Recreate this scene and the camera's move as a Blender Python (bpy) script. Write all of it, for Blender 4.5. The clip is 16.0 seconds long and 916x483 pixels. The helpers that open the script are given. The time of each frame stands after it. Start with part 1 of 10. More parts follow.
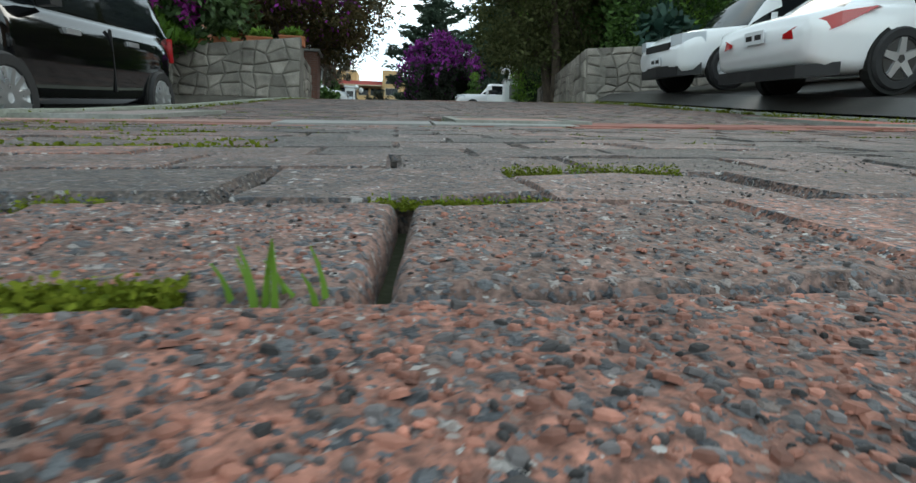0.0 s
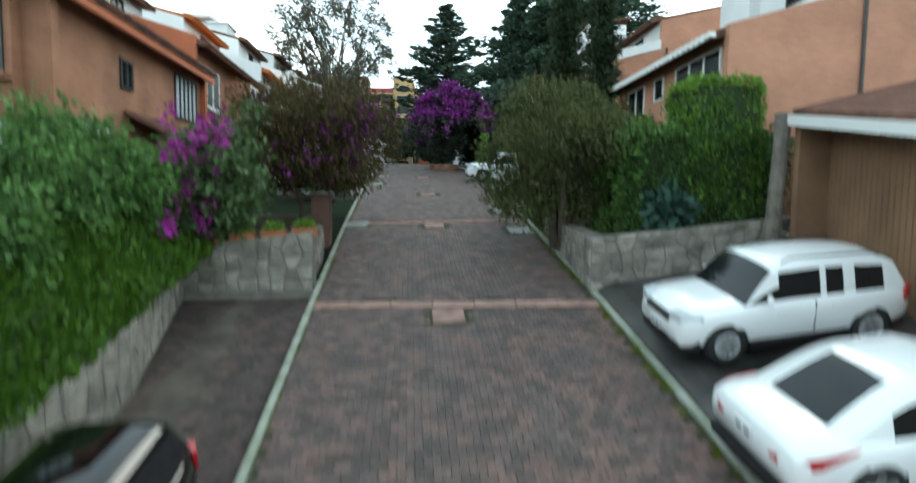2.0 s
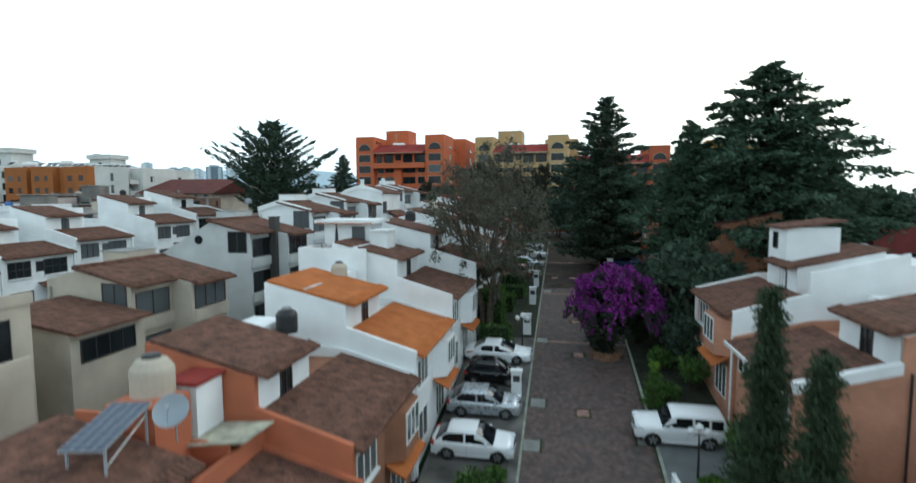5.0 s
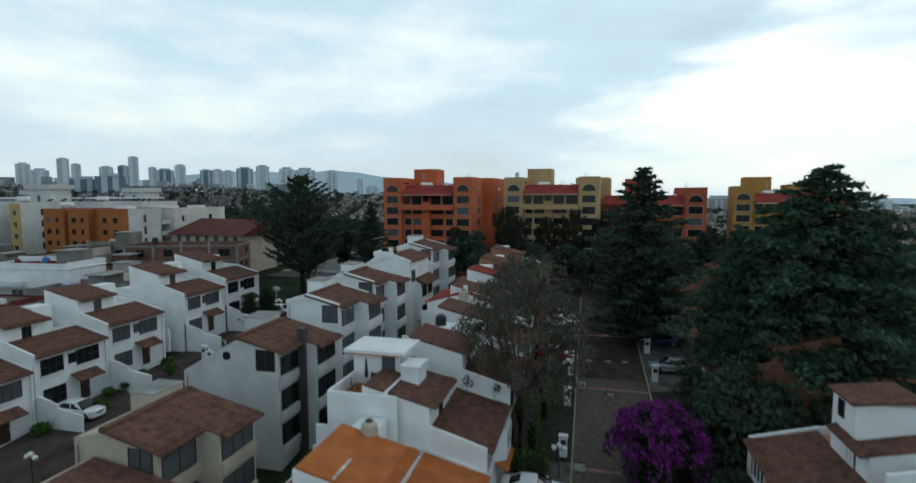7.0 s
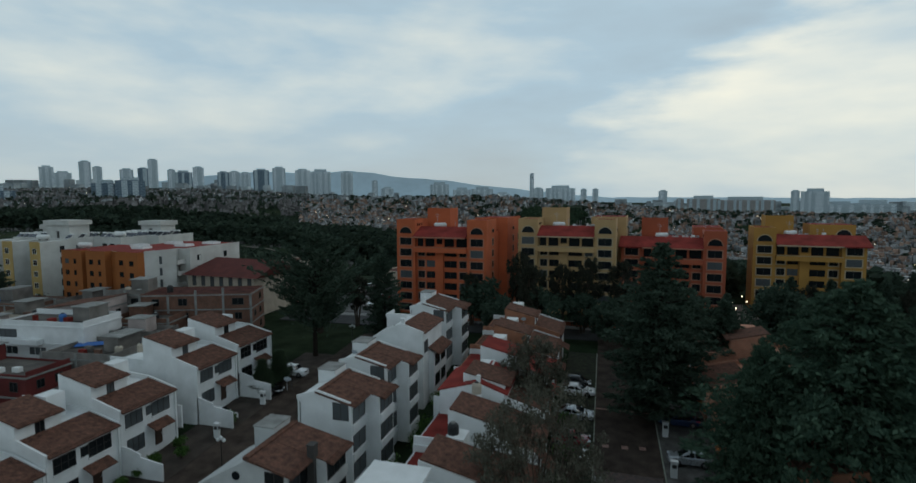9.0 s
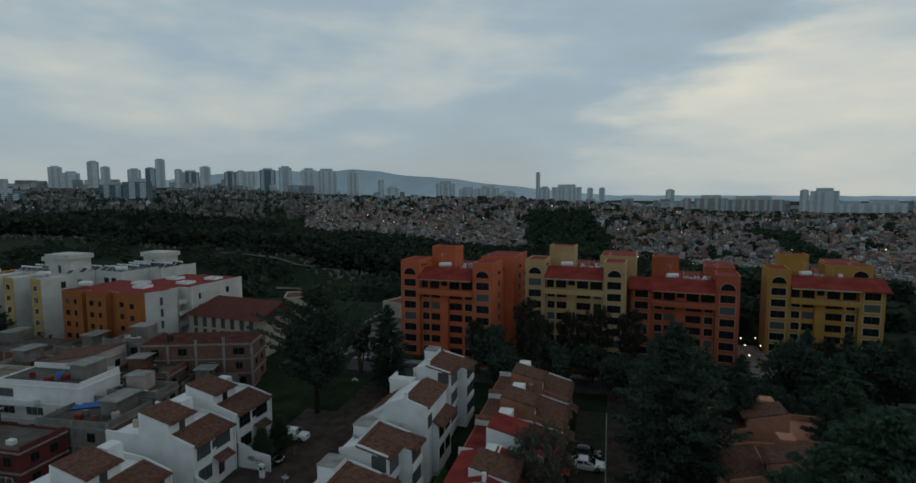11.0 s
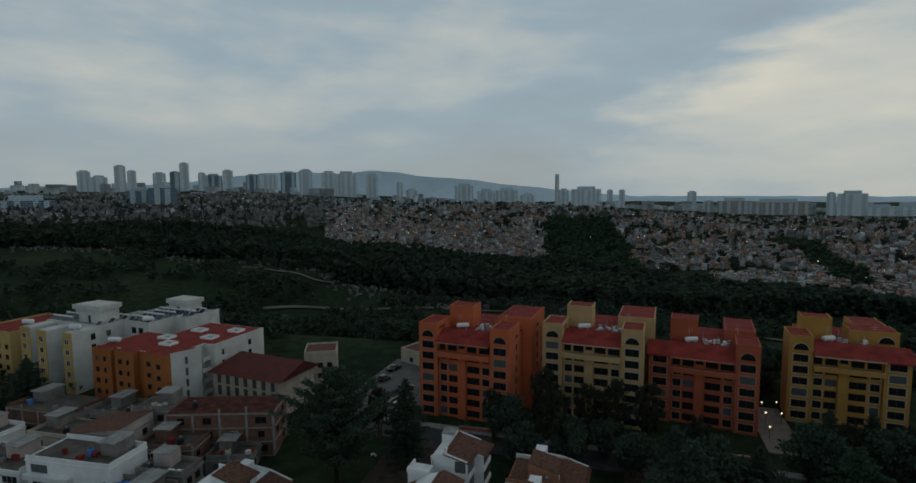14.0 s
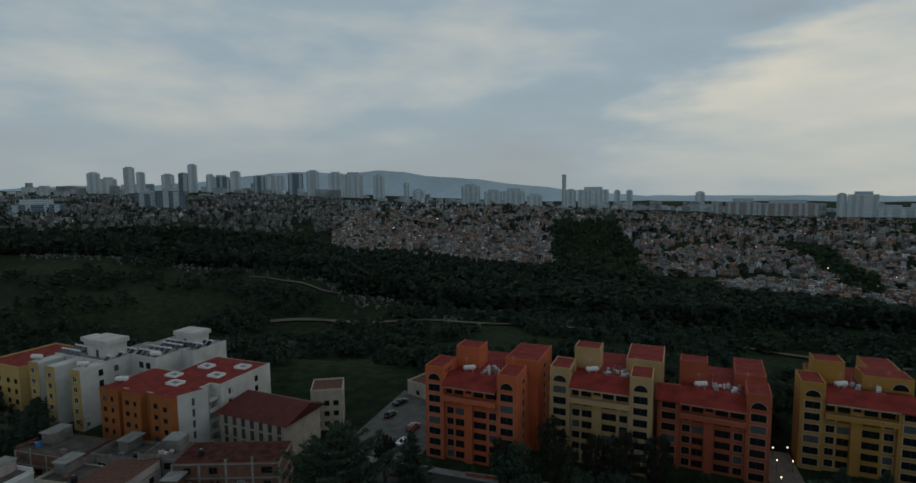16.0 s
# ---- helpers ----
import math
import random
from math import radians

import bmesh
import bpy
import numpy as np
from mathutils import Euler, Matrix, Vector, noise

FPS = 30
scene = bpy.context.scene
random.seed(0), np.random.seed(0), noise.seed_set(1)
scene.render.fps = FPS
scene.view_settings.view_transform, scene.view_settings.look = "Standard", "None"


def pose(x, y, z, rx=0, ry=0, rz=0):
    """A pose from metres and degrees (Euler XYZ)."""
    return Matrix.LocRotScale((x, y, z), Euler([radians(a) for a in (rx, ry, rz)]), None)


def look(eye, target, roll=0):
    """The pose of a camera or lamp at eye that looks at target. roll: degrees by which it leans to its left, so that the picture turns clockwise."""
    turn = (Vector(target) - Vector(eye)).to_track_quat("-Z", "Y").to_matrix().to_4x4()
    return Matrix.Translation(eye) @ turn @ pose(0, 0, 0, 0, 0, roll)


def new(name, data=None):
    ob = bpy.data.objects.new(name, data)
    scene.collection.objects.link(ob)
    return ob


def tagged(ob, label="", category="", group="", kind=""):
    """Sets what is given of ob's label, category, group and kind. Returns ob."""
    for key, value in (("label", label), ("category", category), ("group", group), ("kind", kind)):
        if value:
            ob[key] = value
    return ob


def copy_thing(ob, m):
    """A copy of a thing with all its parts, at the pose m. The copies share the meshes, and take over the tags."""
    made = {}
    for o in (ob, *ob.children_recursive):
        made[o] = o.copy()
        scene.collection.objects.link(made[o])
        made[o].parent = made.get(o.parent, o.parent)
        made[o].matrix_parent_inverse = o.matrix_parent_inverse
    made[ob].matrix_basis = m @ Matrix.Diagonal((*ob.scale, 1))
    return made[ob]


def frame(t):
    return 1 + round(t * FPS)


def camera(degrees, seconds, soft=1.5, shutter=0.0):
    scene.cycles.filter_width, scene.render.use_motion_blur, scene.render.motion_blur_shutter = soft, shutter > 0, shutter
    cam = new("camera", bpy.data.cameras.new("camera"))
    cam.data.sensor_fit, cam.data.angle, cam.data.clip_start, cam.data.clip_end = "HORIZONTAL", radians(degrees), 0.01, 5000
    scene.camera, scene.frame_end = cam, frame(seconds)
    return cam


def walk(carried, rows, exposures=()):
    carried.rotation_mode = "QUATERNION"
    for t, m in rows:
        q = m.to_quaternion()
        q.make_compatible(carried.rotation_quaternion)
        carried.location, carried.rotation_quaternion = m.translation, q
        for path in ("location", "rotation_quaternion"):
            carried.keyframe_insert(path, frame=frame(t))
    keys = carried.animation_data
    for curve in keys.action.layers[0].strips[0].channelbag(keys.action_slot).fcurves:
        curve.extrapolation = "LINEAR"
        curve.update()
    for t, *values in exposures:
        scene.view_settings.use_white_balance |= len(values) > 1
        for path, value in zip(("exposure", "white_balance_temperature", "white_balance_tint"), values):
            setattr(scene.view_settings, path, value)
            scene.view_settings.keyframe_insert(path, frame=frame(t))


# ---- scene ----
cam = camera(82.0, 16.0, shutter=0.85)
PATH = [
    (0, (0.0, 0.0, 0.1), (0.236, 1.984, 0.019), 1.4),
    (0.5, (-0.024, -0.069, 0.212), (0.213, 1.915, 0.128), 1.5),
    (1, (-0.085, -0.222, 1.025), (0.151, 1.762, 0.932), 1.5),
    (1.5, (-0.164, -0.219, 2.78), (0.073, 1.764, 2.671), 1.6),
    (2, (0.012, -0.137, 5.243), (0.199, 1.85, 5.102), 0.8),
    (2.5, (0.025, -0.073, 7.809), (0.147, 1.917, 7.65), 0.4),
    (3, (-0.016, -0.028, 10.171), (0.01, 1.966, 10.018), -0.0),
    (3.5, (-0.097, 0.456, 12.561), (-0.18, 2.448, 12.406), -0.1),
    (4, (-0.206, 1.228, 15.103), (-0.415, 3.21, 14.938), -0.4),
    (4.5, (-0.331, 2.276, 17.54), (-0.659, 4.242, 17.372), -0.4),
    (5, (-0.493, 3.066, 19.961), (-0.877, 5.021, 19.792), -0.2),
    (7.5, (-1.917, 6.104, 31.507), (-2.413, 8.034, 31.335), -0.1),
    (8, (-2.091, 6.899, 33.888), (-2.605, 8.824, 33.714), -0.1),
    (8.5, (-2.074, 7.388, 36.23), (-2.594, 9.311, 36.056), -0.2),
    (9, (-1.923, 7.305, 38.445), (-2.453, 9.225, 38.271), -0.2),
    (11.5, (-2.726, 11.235, 49.937), (-3.29, 13.145, 49.751), -0.3),
    (12, (-2.678, 11.4, 52.225), (-3.259, 13.304, 52.04), -0.3),
    (12.5, (-2.529, 11.292, 54.583), (-3.122, 13.192, 54.396), -0.3),
    (13, (-2.426, 11.259, 56.745), (-3.03, 13.156, 56.558), -0.4),
    (13.5, (-2.419, 11.117, 59.149), (-3.032, 13.012, 58.961), -0.4),
    (14, (-2.492, 11.053, 61.397), (-3.111, 12.946, 61.21), -0.4),
    (14.5, (-2.463, 11.287, 63.744), (-3.091, 13.176, 63.554), -0.5),
    (15, (-2.649, 11.73, 66.067), (-3.282, 13.617, 65.873), -0.5),
    (15.5, (-2.834, 12.294, 68.387), (-3.471, 14.18, 68.194), -0.6),
    (16, (-2.912, 12.708, 70.814), (-3.555, 14.592, 70.622), -0.5),
]
# The clip's camera closes its exposure as the sky fills the picture.
EXPOSURES = [(0.0, 0.6, 6650, 6), (0.4, 0.6, 6550, -3), (1.0, 0.85, 6550, -3), (2.0, 0.98, 6400, 1), (2.8, 0.85, 6250, 6), (3.5, 0.65, 6250, 6), (5.0, 0.22, 6250, 5), (7.5, -0.88, 6250, 6), (9.0, -1.2, 6250, 6), (11.5, -1.65, 6400, 8), (13.0, -1.73, 6400, 8), (16.0, -1.73, 6450, 9)]
walk(cam, [(t, look(eye, target, roll)) for t, eye, target, roll in PATH], EXPOSURES)

# ---- light: an overcast late afternoon ----
SUN_EL, SUN_AZ = radians(42), radians(38)  # azimuth from +y towards +x


def make_world():
    w = bpy.data.worlds.new("overcast_sky")
    scene.world = w
    w.use_nodes = True
    nt = w.node_tree
    nt.nodes.clear()
    N, L = nt.nodes.new, nt.links.new
    out, bg = N("ShaderNodeOutputWorld"), N("ShaderNodeBackground")
    sky = N("ShaderNodeTexSky")
    sky.sky_type, sky.sun_disc = "NISHITA", False
    sky.sun_elevation, sky.sun_rotation = SUN_EL, SUN_AZ
    tc, mp = N("ShaderNodeTexCoord"), N("ShaderNodeMapping")
    mp.inputs["Location"].default_value = (0.35, 0.1, 0.0)
    mp.inputs["Rotation"].default_value = (0, 0, radians(-24))
    mp.inputs["Scale"].default_value = (1.0, 1.25, 3.6)
    L(tc.outputs["Generated"], mp.inputs["Vector"])
    big, fine = N("ShaderNodeTexNoise"), N("ShaderNodeTexNoise")
    big.inputs["Scale"].default_value, big.inputs["Detail"].default_value, big.inputs["Roughness"].default_value = 1.15, 6, 0.46
    big.inputs["Distortion"].default_value = 0.35
    fine.inputs["Scale"].default_value, fine.inputs["Detail"].default_value = 6.0, 8
    L(mp.outputs[0], big.inputs["Vector"]), L(mp.outputs[0], fine.inputs["Vector"])
    # a broad opening of brighter cloud on the sun's side, under a slanting cloud edge
    sep = N("ShaderNodeSeparateXYZ")
    L(tc.outputs["Generated"], sep.inputs[0])

    def op(kind, a, b=None, c=None):
        n = N("ShaderNodeMath")
        n.operation = kind
        for i, v in enumerate((a, b, c)):
            if v is None:
                continue
            if isinstance(v, (int, float)):
                n.inputs[i].default_value = v
            else:
                L(v, n.inputs[i])
        return n.outputs[0]

    def step(v, lo, hi, to=1.0):
        n = N("ShaderNodeMapRange")
        n.interpolation_type = "SMOOTHSTEP"
        n.inputs["From Min"].default_value, n.inputs["From Max"].default_value, n.inputs["To Max"].default_value = lo, hi, to
        L(v, n.inputs["Value"])
        return n.outputs["Result"]

    az = op("ARCTAN2", sep.outputs["X"], sep.outputs["Y"])
    up = sep.outputs["Z"]
    edge = op("MULTIPLY_ADD", az, 0.50, 0.135)
    wob = op("MULTIPLY_ADD", fine.outputs["Fac"], 0.12, op("MULTIPLY_ADD", big.outputs["Fac"], 0.16, -0.13))
    below = op("ADD", op("SUBTRACT", edge, up), wob)
    side = op("MULTIPLY", step(az, -0.45, 0.22), step(az, 1.5, 0.7))
    opening = op("MULTIPLY", step(below, -0.03, 0.075, 0.33), side)
    shelf = op("MULTIPLY", op("MULTIPLY", step(below, -0.34, -0.07, -0.035), step(below, 0.0, -0.05)), side)
    s1 = op("MULTIPLY_ADD", fine.outputs["Fac"], 0.32, op("ADD", big.outputs["Fac"], -0.10))
    s2 = op("ADD", op("ADD", s1, opening), shelf)
    ramp = N("ShaderNodeValToRGB")
    el = ramp.color_ramp.elements
    el[0].position, el[0].color = 0.40, (0.96, 1.14, 1.26, 1)
    el[1].position, el[1].color = 0.95, (2.35, 2.22, 1.86, 1)
    mid = el.new(0.62)
    mid.color = (1.12, 1.40, 1.58, 1)
    L(s2, ramp.inputs["Fac"])
    # paler air along the horizon
    m1 = N("ShaderNodeMix")
    m1.data_type = "RGBA"
    L(op("MULTIPLY", step(up, 0.20, 0.0, 0.55), op("MULTIPLY_ADD", opening, -1.9, 1.0)), m1.inputs["Factor"])
    L(ramp.outputs["Color"], m1.inputs["A"])
    m1.inputs["B"].default_value = (1.24, 1.32, 1.30, 1)
    # dim the unseen sky overhead, to lower the light on the ground
    thick = N("ShaderNodeMapRange")
    thick.interpolation_type = "SMOOTHSTEP"
    thick.inputs["From Min"].default_value, thick.inputs["From Max"].default_value = 0.30, 0.85
    thick.inputs["To Min"].default_value, thick.inputs["To Max"].default_value = 1.0, 0.55
    L(up, thick.inputs["Value"])
    md = N("ShaderNodeVectorMath")
    md.operation = "SCALE"
    L(m1.outputs["Result"], md.inputs[0]), L(thick.outputs["Result"], md.inputs["Scale"])
    # clear sky shows faintly through the cloud
    sc = N("ShaderNodeVectorMath")
    sc.operation, sc.inputs["Scale"].default_value = "SCALE", 0.10
    L(sky.outputs["Color"], sc.inputs[0])
    m2 = N("ShaderNodeMix")
    m2.data_type = "RGBA"
    m2.inputs["Factor"].default_value = 0.12
    L(md.outputs["Vector"], m2.inputs["A"]), L(sc.outputs["Vector"], m2.inputs["B"])
    L(m2.outputs["Result"], bg.inputs["Color"])
    bg.inputs["Strength"].default_value = 1.0
    L(bg.outputs[0], out.inputs["Surface"])


make_world()
sun_data = bpy.data.lights.new("sun", "SUN")
sun_data.energy, sun_data.angle, sun_data.color = 0.5, radians(25), (1.0, 0.95, 0.88)
sun = new("sun", sun_data)
sun.matrix_world = look((60 * math.sin(SUN_AZ), 60 * math.cos(SUN_AZ), 60 * math.tan(SUN_EL)), (0, 0, 0))

# ---- materials ----
MATS = {}


def mat(name, base, rough=0.85, vary=0.25, scale=3.0, fine=60.0, bump=0.3, metal=0.0, tint=None, island=0.0, obj_rand=0.0, spec=0.4):
    """A surface with broad stains, fine grain and relief. tint: the colour that the stains go to."""
    if name in MATS:
        return MATS[name]
    m = bpy.data.materials.new(name)
    m.use_nodes = True
    nt = m.node_tree
    N, L = nt.nodes.new, nt.links.new
    b = nt.nodes["Principled BSDF"]
    b.inputs["Roughness"].default_value, b.inputs["Metallic"].default_value = rough, metal
    b.inputs["Specular IOR Level"].default_value = spec
    tc = N("ShaderNodeTexCoord")
    n1, n2 = N("ShaderNodeTexNoise"), N("ShaderNodeTexNoise")
    n1.inputs["Scale"].default_value, n1.inputs["Detail"].default_value = scale, 5
    n2.inputs["Scale"].default_value, n2.inputs["Detail"].default_value = fine, 4
    L(tc.outputs["Object"], n1.inputs["Vector"]), L(tc.outputs["Object"], n2.inputs["Vector"])
    dark = tint or tuple(c * (1 - vary * 1.6) for c in base)
    lite = tuple(min(1, c * (1 + vary * 0.5)) for c in base)
    r = N("ShaderNodeValToRGB")
    r.color_ramp.elements[0].position, r.color_ramp.elements[0].color = 0.28, (*dark, 1)
    r.color_ramp.elements[1].position, r.color_ramp.elements[1].color = 0.72, (*lite, 1)
    L(n1.outputs["Fac"], r.inputs["Fac"])
    col = r.outputs["Color"]
    mx = N("ShaderNodeMix")
    mx.data_type, mx.blend_type = "RGBA", "MULTIPLY"
    mx.inputs["Factor"].default_value = min(1.0, vary * 1.6)
    g = N("ShaderNodeMapRange")
    g.inputs["From Min"].default_value, g.inputs["From Max"].default_value = 0.3, 0.7
    g.inputs["To Min"].default_value, g.inputs["To Max"].default_value = 0.55, 1.2
    L(n2.outputs["Fac"], g.inputs["Value"])
    L(col, mx.inputs["A"]), L(g.outputs["Result"], mx.inputs["B"])
    col = mx.outputs["Result"]
    if island or obj_rand:
        src = N("ShaderNodeNewGeometry").outputs["Random Per Island"] if island else N("ShaderNodeObjectInfo").outputs["Random"]
        h = N("ShaderNodeMapRange")
        k = island or obj_rand
        h.inputs["To Min"].default_value, h.inputs["To Max"].default_value = 1 - k, 1 + k * 0.7
        L(src, h.inputs["Value"])
        m2 = N("ShaderNodeMix")
        m2.data_type, m2.blend_type = "RGBA", "MULTIPLY"
        m2.inputs["Factor"].default_value = 1.0
        L(col, m2.inputs["A"]), L(h.outputs["Result"], m2.inputs["B"])
        col = m2.outputs["Result"]
    L(col, b.inputs["Base Color"])
    if bump:
        bp = N("ShaderNodeBump")
        bp.inputs["Strength"].default_value, bp.inputs["Distance"].default_value = bump, 0.4 / fine
        L(n2.outputs["Fac"], bp.inputs["Height"])
        L(bp.outputs["Normal"], b.inputs["Normal"])
    MATS[name] = m
    return m


def plain(name, base, rough=0.4, metal=0.0, emit=0.0, coat=0.0, spec=0.5):
    if name in MATS:
        return MATS[name]
    m = bpy.data.materials.new(name)
    m.use_nodes = True
    b = m.node_tree.nodes["Principled BSDF"]
    b.inputs["Base Color"].default_value = (*base, 1)
    b.inputs["Roughness"].default_value, b.inputs["Metallic"].default_value = rough, metal
    b.inputs["Specular IOR Level"].default_value = spec
    b.inputs["Coat Weight"].default_value, b.inputs["Coat Roughness"].default_value = coat, 0.06
    if emit:
        b.inputs["Emission Color"].default_value, b.inputs["Emission Strength"].default_value = (*base, 1), emit
    N, L = m.node_tree.nodes.new, m.node_tree.links.new
    n, r = N("ShaderNodeTexNoise"), N("ShaderNodeMapRange")
    n.inputs["Scale"].default_value, n.inputs["Detail"].default_value = 6, 4
    r.inputs["To Min"].default_value, r.inputs["To Max"].default_value = rough * 0.7, min(1, rough * 1.35)
    tc = N("ShaderNodeTexCoord")
    L(tc.outputs["Object"], n.inputs["Vector"]), L(n.outputs["Fac"], r.inputs["Value"]), L(r.outputs["Result"], b.inputs["Roughness"])
    MATS[name] = m
    return m


def leafy(name, dark, lite, rough=0.55, scale=1.2):
    """Leaves: each one its own shade, with broader light and dark sprays, a little light passing through."""
    if name in MATS:
        return MATS[name]
    m = bpy.data.materials.new(name)
    m.use_nodes = True
    nt = m.node_tree
    N, L = nt.nodes.new, nt.links.new
    b = nt.nodes["Principled BSDF"]
    b.inputs["Roughness"].default_value = rough
    b.inputs["Specular IOR Level"].default_value = 0.25 if rough < 0.7 else 0.08
    g, n, tc = N("ShaderNodeNewGeometry"), N("ShaderNodeTexNoise"), N("ShaderNodeTexCoord")
    n.inputs["Scale"].default_value, n.inputs["Detail"].default_value = scale, 3
    L(tc.outputs["Object"], n.inputs["Vector"])
    a = N("ShaderNodeMath")
    a.operation, a.inputs[1].default_value = "MULTIPLY_ADD", 0.45
    s = N("ShaderNodeMath")
    s.operation, s.inputs[1].default_value = "MULTIPLY", 0.6
    L(g.outputs["Random Per Island"], a.inputs[0]), L(n.outputs["Fac"], s.inputs[0]), L(s.outputs[0], a.inputs[2])
    r = N("ShaderNodeValToRGB")
    r.color_ramp.elements[0].position, r.color_ramp.elements[0].color = 0.2, (*dark, 1)
    r.color_ramp.elements[1].position, r.color_ramp.elements[1].color = 0.85, (*lite, 1)
    L(a.outputs[0], r.inputs["Fac"]), L(r.outputs["Color"], b.inputs["Base Color"])
    tr, mix = N("ShaderNodeBsdfTranslucent"), N("ShaderNodeMixShader")
    mix.inputs[0].default_value = 0.18
    L(r.outputs["Color"], tr.inputs["Color"])
    L(b.outputs[0], mix.inputs[1]), L(tr.outputs[0], mix.inputs[2])
    L(mix.outputs[0], nt.nodes["Material Output"].inputs["Surface"])
    MATS[name] = m
    return m


def aggregate(name, red=0.0, island=False, gain=1.0):
    """Concrete pavers with exposed aggregate: small grey and dark stones in a worn, partly brick-red matrix."""
    m = bpy.data.materials.new(name)
    m.use_nodes = True
    nt = m.node_tree
    N, L = nt.nodes.new, nt.links.new
    b = nt.nodes["Principled BSDF"]
    b.inputs["Roughness"].default_value = 0.72
    geo = N("ShaderNodeNewGeometry")

    def tex(kind, scale, detail=0):
        t = N(kind)
        t.inputs["Scale"].default_value = scale
        if detail:
            t.inputs["Detail"].default_value = detail
        L(geo.outputs["Position"], t.inputs["Vector"])
        return t

    def rng_map(v, a, b2, c, d):
        r = N("ShaderNodeMapRange")
        for k, x in zip(("From Min", "From Max", "To Min", "To Max"), (a, b2, c, d)):
            r.inputs[k].default_value = x
        L(v, r.inputs["Value"])
        return r.outputs["Result"]

    def blend(f, a, b2, kind="MIX"):
        x = N("ShaderNodeMix")
        x.data_type, x.blend_type = "RGBA", kind
        for v, s in ((f, "Factor"), (a, "A"), (b2, "B")):
            if isinstance(v, float):
                x.inputs[s].default_value = v
            elif isinstance(v, tuple):
                x.inputs[s].default_value = (*v, 1)
            else:
                L(v, x.inputs[s])
        return x.outputs["Result"]

    broad, mid, grit = tex("ShaderNodeTexNoise", 1.6, 4), tex("ShaderNodeTexNoise", 16, 5), tex("ShaderNodeTexNoise", 300, 4)
    rnd = geo.outputs["Random Per Island"] if island else N("ShaderNodeObjectInfo").outputs["Random"]
    ad = N("ShaderNodeMath")
    ad.operation, ad.inputs[1].default_value = "MULTIPLY_ADD", 0.34
    sb = N("ShaderNodeMath")
    sb.operation, sb.inputs[1].default_value = "MULTIPLY_ADD", 0.35
    sb.inputs[2].default_value = -0.34
    L(mid.outputs["Fac"], sb.inputs[0])
    sc = N("ShaderNodeMath")
    L(broad.outputs["Fac"], sc.inputs[0]), L(sb.outputs[0], sc.inputs[1])
    L(rnd, ad.inputs[0]), L(sc.outputs[0], ad.inputs[2])
    wash = rng_map(ad.outputs[0], 0.40, 0.70, red * 0.7, min(1.0, 0.22 + red))
    matrix = blend(wash, (0.112, 0.101, 0.090), (0.38, 0.135, 0.085))
    matrix = blend(0.8, matrix, rng_map(grit.outputs["Fac"], 0.32, 0.68, 0.25, 1.5), "MULTIPLY")
    blotch = tex("ShaderNodeTexNoise", 110, 3)
    matrix = blend(0.9, matrix, rng_map(blotch.outputs["Fac"], 0.35, 0.65, 0.45, 1.3), "MULTIPLY")
    height = None
    for scale, lo in ((135, 0.42), (300, 0.36)):
        v = tex("ShaderNodeTexVoronoi", scale)
        bend, sub, add = tex("ShaderNodeTexNoise", scale * 1.3, 3), N("ShaderNodeVectorMath"), N("ShaderNodeVectorMath")
        sub.operation, add.operation = "SUBTRACT", "MULTIPLY_ADD"
        sub.inputs[1].default_value = (0.5, 0.5, 0.5)
        add.inputs[1].default_value = (1.5 / scale, 1.5 / scale, 1.5 / scale)
        L(bend.outputs["Color"], sub.inputs[0]), L(sub.outputs[0], add.inputs[0]), L(geo.outputs["Position"], add.inputs[2])
        L(add.outputs[0], v.inputs["Vector"])
        s = N("ShaderNodeSeparateColor")
        L(v.outputs["Color"], s.inputs[0])
        lim = rng_map(s.outputs[0], 0.0, 1.0, lo - 0.30, lo + 0.22)
        df = N("ShaderNodeMath")
        df.operation = "SUBTRACT"
        L(lim, df.inputs[0]), L(v.outputs["Distance"], df.inputs[1])
        mask = rng_map(df.outputs[0], 0.0, 0.05, 0.0, 1.0)
        r = N("ShaderNodeValToRGB")
        e = r.color_ramp.elements
        e[0].position, e[0].color = 0.0, (0.030, 0.033, 0.040, 1)
        e[1].position, e[1].color = 1.0, (0.44, 0.42, 0.40, 1)
        for p, c in ((0.35, (0.075, 0.078, 0.088)), (0.6, (0.14, 0.145, 0.155)), (0.8, (0.17, 0.105, 0.085))):
            e.new(p).color = (*c, 1)
        L(s.outputs[1], r.inputs["Fac"])
        matrix = blend(mask, matrix, r.outputs["Color"])
        if height is None:
            height = rng_map(df.outputs[0], -0.1, 0.4, 0.0, 1.0)
    col = blend(1.0, matrix, rng_map(mid.outputs["Fac"], 0.3, 0.7, 0.62, 1.2), "MULTIPLY")
    col = blend(1.0, col, rng_map(rnd, 0.0, 1.0, 0.66 * gain, 1.3 * gain), "MULTIPLY")
    L(col, b.inputs["Base Color"])
    hs = N("ShaderNodeMath")
    hs.operation, hs.inputs[1].default_value = "MULTIPLY_ADD", 0.5
    L(grit.outputs["Fac"], hs.inputs[0]), L(height, hs.inputs[2])
    bp = N("ShaderNodeBump")
    bp.inputs["Strength"].default_value, bp.inputs["Distance"].default_value = 1.0, 0.0028
